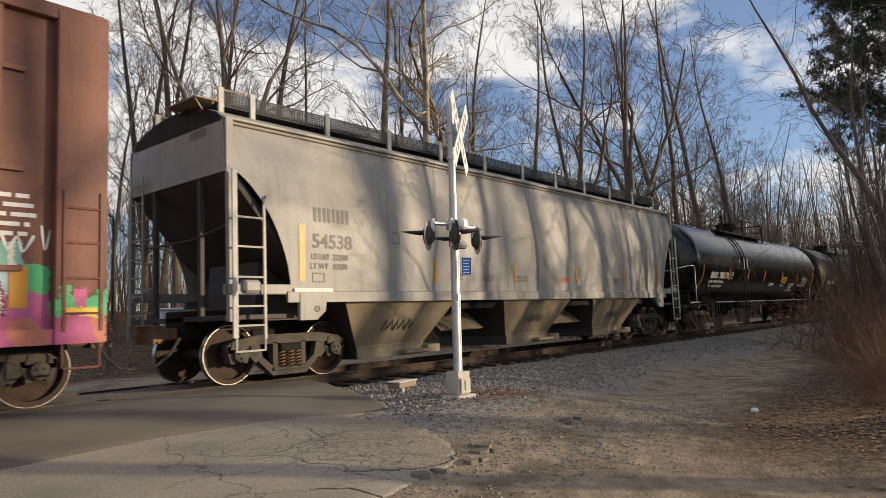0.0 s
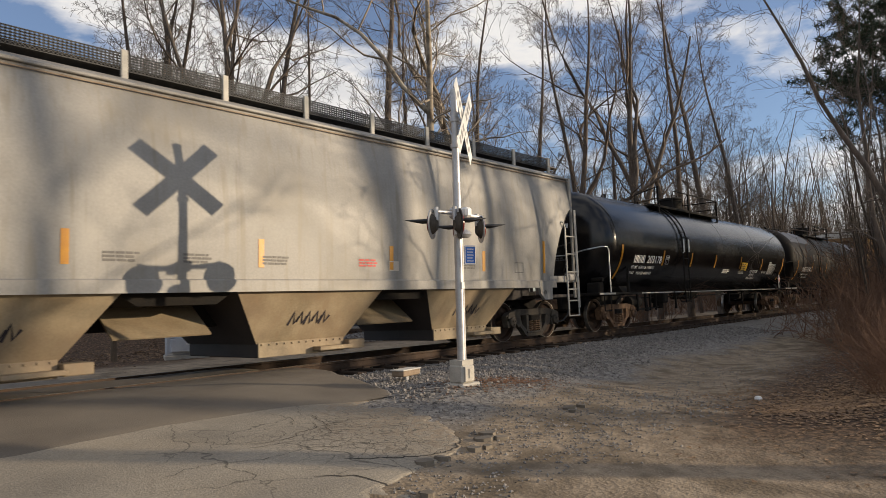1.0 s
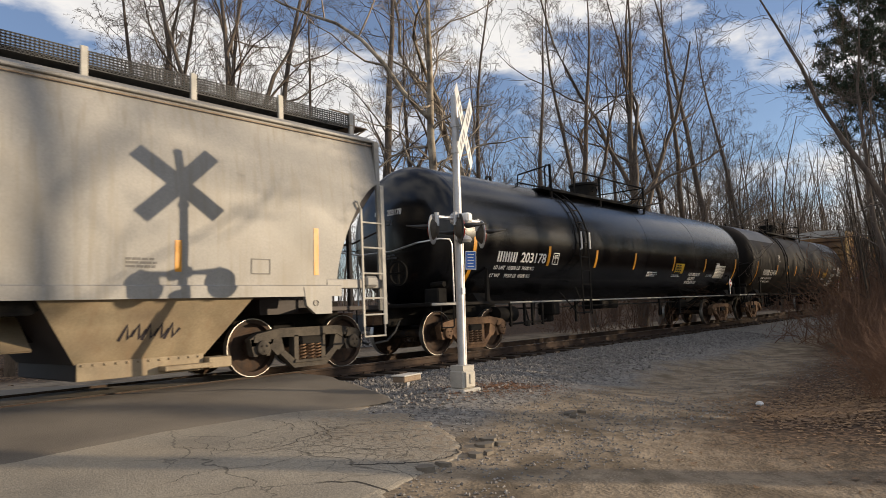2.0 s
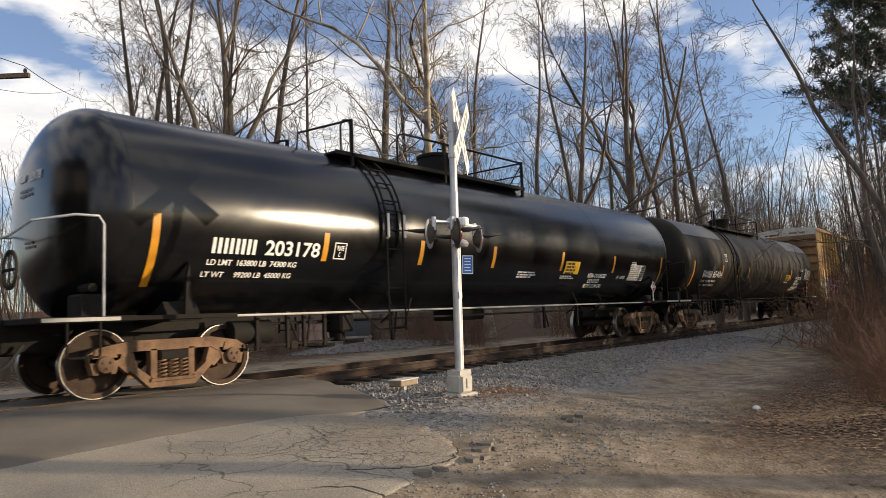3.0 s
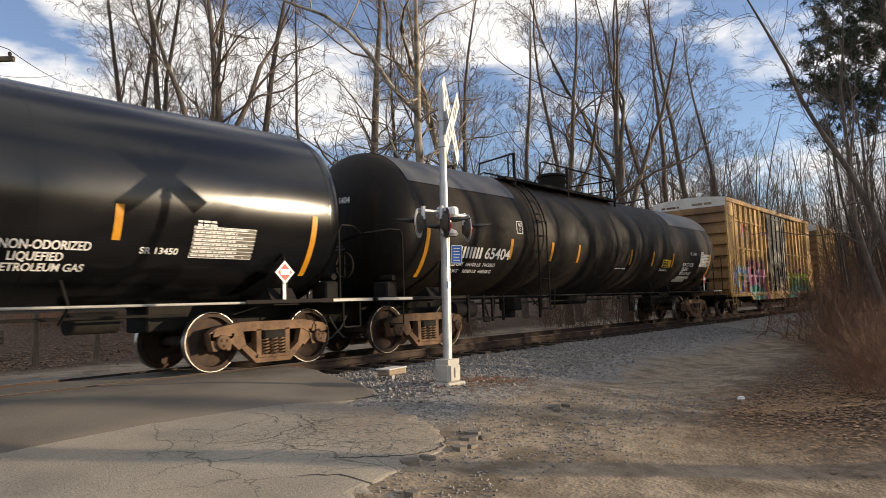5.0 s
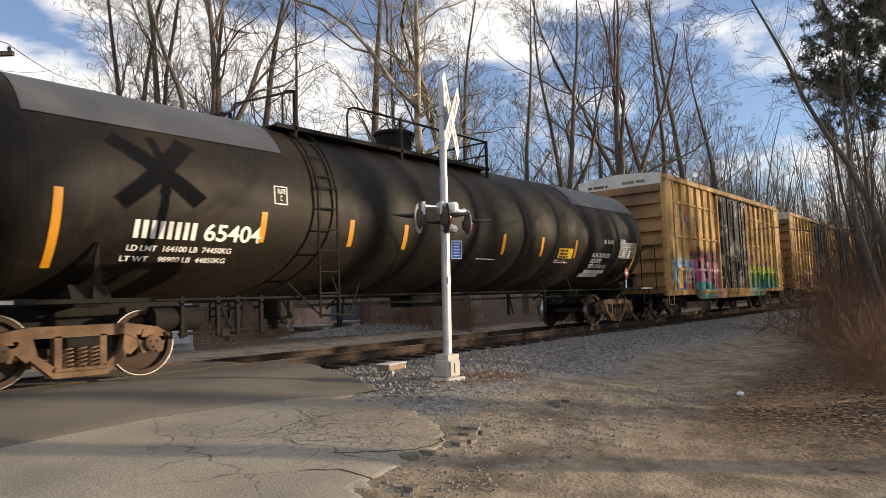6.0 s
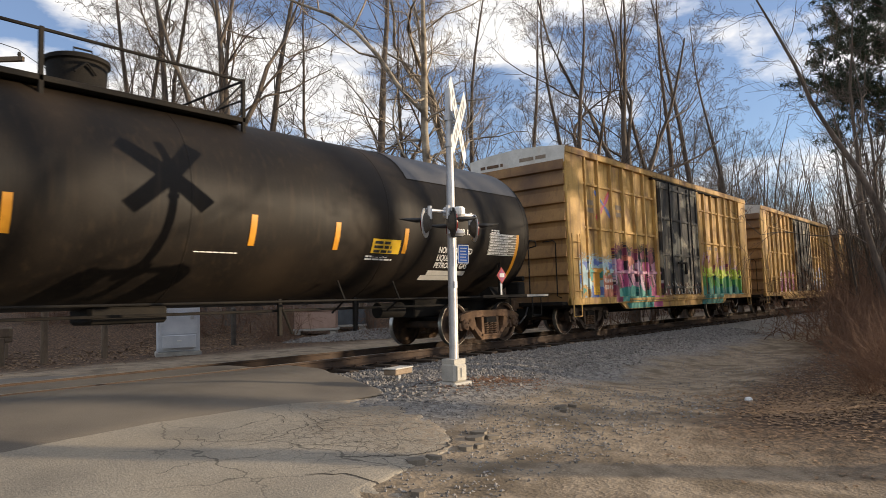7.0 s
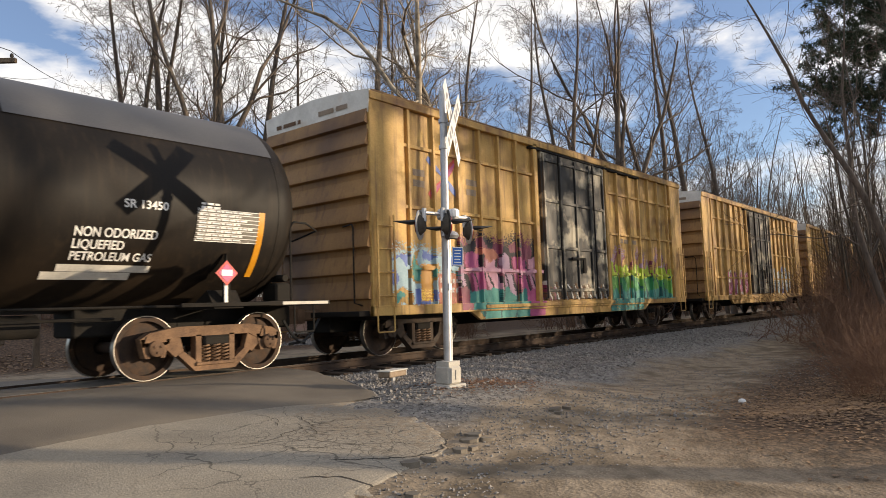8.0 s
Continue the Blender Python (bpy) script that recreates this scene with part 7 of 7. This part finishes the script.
# evergreens added out of view to shade the far end of the line: where the shade falls, how far off
for reach, off, turn in ((50, 34, 110), (57, 26, 200), (64, 30, 70), (72, 30, 160)):
    x, y = reach + 0.643 * off, 9.0 - 0.766 * off
    copy_thing(unseen_pine, pose(x, y, lift(x, y), 0, 0, turn))
# two more beyond the picture's edge, added to darken the leaning trees and brush
for x, y, turn in ((27.0, -9.5, 40), (33.5, -10.0, 150)):
    copy_thing(unseen_pine, pose(x, y, lift(x, y), 0, 0, turn))
# one trunk whose long shade crosses the road
plant(SLIM[2], 14.6, -8.8, 40, 1.0, "bare tree of the unseen wood towards the sun", "trees of the sunward wood")
BIG = [tree_meshes(71, 24, 0.36, (0.03, 0), 0.06, 10, 50, 0.34, 0.35, (4, 2, 1), 1, BARKDARK, cheap=True, thin=0.4), tree_meshes(72, 23, 0.30, (-0.04, 0.02), 0.07, 10, 52, 0.34, 0.3, (4, 2, 1), 2, BARKDARK, cheap=True, thin=0.4),
       tree_meshes(73, 22, 0.20, (0.05, 0.02), 0.07, 12, 48, 0.30, 0.3, (4, 2, 1), 1, BARKDARK, cheap=True, thin=0.36)]
for reach, off, k, turn in ((8.1, 44, 0, 20), (9.3, 52, 1, 130), (11.9, 58, 2, 250), (13.4, 50, 2, 60), (2.9, 46, 2, 200)):
    plant(BIG[k], reach + 0.643 * off, 9.0 - 0.766 * off, turn, 1.0, "large bare tree of the unseen wood towards the sun", "trees of the sunward wood")
LEANING = [tree_meshes(51, 9, 0.09, (-0.20, 0.26), 0.07, 12, 55, 0.36, 0.25, (6, 5, 3), bark=BARKDARK, thin=0.26, crook=0.22, least=0.0028), tree_meshes(52, 9, 0.085, (-0.18, 0.20), 0.08, 12, 55, 0.36, 0.25, (6, 5, 3), bark=BARKDARK, thin=0.26, crook=0.22, least=0.0028)]
for x, y, k, turn, size in ((16.6, 1.30, LEANING[0], 0, 1.0), (20.0, 2.2, LEANING[1], 10, 1.0), (25.0, 3.4, FAR[2], 200, 0.55), (33.0, 5.0, SLIM[3], 20, 0.5), (38.0, 4.6, FAR[2], 70, 0.6), (43, 5.0, FAR[0], 20, 0.6), (52, 4.5, FAR[1], 20, 0.6)):
    plant(k, x, y, turn, size, "thin bare tree rising from the brush", "trees on the near side")
# unseen trees, added here only to throw shade on the near-side trees and brush
for x, y, k, turn, size in ((28, -6, FAR[0], 30, 0.62), (31, -5, FAR[2], 90, 0.66), (34, -7.5, FAR[1], 150, 0.7), (37, -4.5, FAR[2], 210, 0.62), (42, -6, FAR[1], 20, 0.7), (47, -5, FAR[2], 70, 0.7)):
    plant(k, x, y, turn, size, "bare tree of the unseen wood towards the sun", "trees of the sunward wood")
# the wood that shades the place, on the sun's side: (where the shadow falls along the track, how far off, kind)
for reach, off, k, turn, size in ((14.6, 60, 1, 90, 1.1), (16.5, 78, 2, 10, 1.2), (18.5, 62, 2, 140, 1.1), (22, 80, 0, 40, 1.1), (27, 70, 1, 70, 1.1), (34, 74, 2, 120, 1.1), (40, 76, 0, 75, 1.1),
                                  (21.0, 66, 2, 30, 1.1), (15.4, 48, 2, 100, 1.0), (-4.5, 74, 1, 90, 1.1), (1.6, 62, 2, 15, 1.1), (17.4, 40, 2, 140, 0.9), (19.6, 47, 1, 200, 0.9), (24.8, 52, 2, 310, 0.9), (30.0, 50, 1, 120, 0.9)):
    plant(BIG[k], reach + 0.643 * off, 9.0 - 0.766 * off, turn, size, "bare tree of the unseen wood towards the sun", "trees of the sunward wood")


# ---- small things on the ground ----
def leaves(name, n, spots, material, size, seed, label):
    rg = np.random.default_rng(seed)
    vs, fs = [], []
    for i in range(n):
        cx, cy, sx, sy = spots[rg.integers(len(spots))]
        x, y = cx + rg.normal() * sx, cy + rg.normal() * sy
        s = size * rg.uniform(0.5, 1.3)
        a, tilt = rg.uniform(0, 6.28), rg.normal(0, 0.5, 2)
        q = []
        for u, w in ((-1, 0), (-0.2, 0.5), (0.8, 0.25), (1, 0), (0.8, -0.25), (-0.2, -0.5)):
            lx, ly = s * (u * math.cos(a) - w * math.sin(a)), s * (u * math.sin(a) + w * math.cos(a))
            q.append((x + lx, y + ly, lift(x, y) + 0.008 + abs(lx * tilt[0] + ly * tilt[1]) * 0.35 + rg.uniform(0, 0.01)))
        vs += q
        fs.append(tuple(range(6 * i, 6 * i + 6)))
    me = bpy.data.meshes.new(name)
    me.from_pydata(vs, [], fs)
    me.materials.append(material)
    return tagged(new(name, me), label, "leaf litter", kind="stuff")


leaves("leaf_litter", 8000, [(10.4, 1.6, 1.3, 0.6), (13, 1.5, 2.5, 0.8), (9.8, 2.2, 0.6, 0.35), (18, 2, 4, 1), (11.5, 2.6, 1.6, 0.8)], LEAF, 0.036, 3, "brown dead leaves under the brush")
leaves("mast_litter", 1100, [(7.7, 6.0, 0.5, 0.30), (8.4, 5.9, 0.5, 0.3)], REDLEAF, 0.03, 4, "red-brown leaves and stalks round the mast base")
leaves("far_litter", 5000, [(9, 21.5, 3.5, 1.2), (15, 23.5, 3.5, 1.2), (22, 26, 4, 1.5), (3, 20, 3, 1.5)], LEAF, 0.08, 5, "brown dead leaves beyond the track")


def gravelly(x, y):
    return x > road_edge(min(y, 9.0)) + 0.05 and y > 6.5 + 0.16 * min(8, max(0, x - 8)) - 1.1 * random.Random(int(x * 977 + y * 7919)).random() ** 2 and (y < 9.25)


scatter_stones("ballast", 15000, (5.4, 26, 5.2, 9.3), 0.026, STONE, 8, gravelly, label="loose grey crushed ballast stones")
scatter_stones("loose_gravel", 3400, (3.4, 9.5, 3.0, 6.9), 0.013, STONE, 9, lambda x, y: x > road_edge(y) - 0.10 - 0.35 * random.Random(int(x * 811 + y * 6133)).random() ** 2, label="scattered small gravel on the dirt")
scatter_stones("dirt_gravel", 5200, (5.5, 20, 2.6, 8.0), 0.011, STONE, 19, lambda x, y: x > road_edge(y) + 0.1 and random.Random(int(x * 613 + y * 9137)).random() < 0.25 + 0.75 * smooth(-0.1, 0.35, noise.noise((x * 0.9, y * 0.9, 31))), label="sparse small stones trodden into the dirt")
scatter_stones("gravel_heap", 5200, (15.4, 24.6, 18.2, 22.6), 0.04, STONE, 18, lambda x, y: ((x - 20.0) / 4.6) ** 2 + ((y - 20.3) / 2.0) ** 2 < 1, label="low spread heap of pale gravel beyond the track")
scatter_stones("track_ballast", 5000, (7.4, 30, 9.95, 11.2), 0.03, STONE, 10, label="grey ballast between the ties")

for i, (w, way) in enumerate(((0.007, ((5.26, 5.57), (4.95, 5.68), (4.62, 5.65), (4.3, 5.58), (4.04, 5.44), (3.6, 5.5))), (0.016, ((4.66, 4.1), (4.96, 4.16), (5.2, 4.32), (5.41, 4.49), (5.62, 4.75))),
                              (0.020, ((4.96, 4.16), (5.12, 4.06), (5.22, 4.08))), (0.016, ((5.47, 4.39), (5.42, 4.2), (5.36, 4.1))), (0.014, ((3.40, 4.30), (3.62, 4.12), (3.72, 3.80), (3.70, 3.60), (3.62, 3.44))),
                              (0.008, ((4.88, 6.25), (4.76, 5.9), (4.6, 5.58), (4.42, 5.3))), (0.008, ((5.9, 5.7), (5.72, 5.4), (5.8, 5.13), (5.62, 4.9))), (0.006, ((4.61, 6.6), (4.63, 6.2), (4.4, 5.9))),
                              (0.012, ((3.9, 4.5), (4.11, 4.36), (4.3, 4.21), (4.42, 4.14), (4.7, 4.12))), (0.006, ((3.5, 5.4), (3.96, 5.33), (4.21, 5.15), (4.4, 4.74), (4.7, 4.59), (4.96, 4.3))),
                              (0.005, ((2.6, 5.1), (3.0, 5.2), (3.4, 5.0), (3.9, 5.02), (4.3, 4.8))), (0.005, ((3.3, 6.2), (3.5, 5.7), (3.9, 5.5))), (0.006, ((4.5, 5.62), (4.9, 5.2), (5.3, 5.05), (5.5, 4.7))))):
    tagged(part("crack", crack(way, w * 0.75, i), CRACK, None), "dark open crack in the old asphalt", "crack", "cracks in the road", "structure")


def chunk(x, y, s, seed):
    rg = random.Random(seed)
    ring = [(s * (0.7 + 0.5 * rg.random()) * math.cos(a), s * (0.5 + 0.4 * rg.random()) * math.sin(a)) for a in steps(0, 2 * math.pi * 6 / 7, 6)]
    c = part("asphalt_chunk", Shape().prism(ring, -0.03, 0.022, "z"), PATCH)
    c.matrix_basis = pose(x, y, max(lift(x, y), -0.6) + 0.01, rg.uniform(-6, 6), rg.uniform(-6, 6), rg.uniform(0, 360))
    tagged(c, "broken slab of old asphalt at the road's edge", "asphalt chunk", "broken asphalt")


for i, (x, y, s) in enumerate(((5.35, 4.15, 0.10), (5.55, 4.25, 0.12), (5.5, 4.05, 0.08), (4.35, 4.02, 0.13), (4.55, 3.98, 0.08), (5.15, 3.95, 0.06), (5.0, 4.0, 0.09), (3.75, 3.45, 0.09), (7.3, 4.35, 0.11), (7.5, 4.3, 0.07), (7.15, 4.2, 0.06))):
    chunk(x, y, s, i)

stone = Shape().spin([(0.0, 0.05), (0.03, 0.06), (0.06, 0.04), (0.07, 0.0)], (0, 0, 0), "z", 7)
pale_stone = part("stone", stone, SIGNWHITE)
pale_stone.matrix_basis = pose(10.6, 3.15, lift(10.6, 3.15))
tagged(pale_stone, "small pale stone on the dirt beside the brush", "stone")


# ---- what moves ----
def motions():
    rows = [i / 15 for i in range(121)]
    for car, x in CARS:
        walk(car, [(t, pose(x - SPEED * t, TRACK, 0)) for t in (0.0, 2.0, 4.0, 6.0, 8.0)])
    for wheel, x in WHEELS:
        walk(wheel, [(t, pose(x, 0, WHEEL_R, 0, -math.degrees(SPEED * t / WHEEL_R), 0)) for t in rows])


motions()
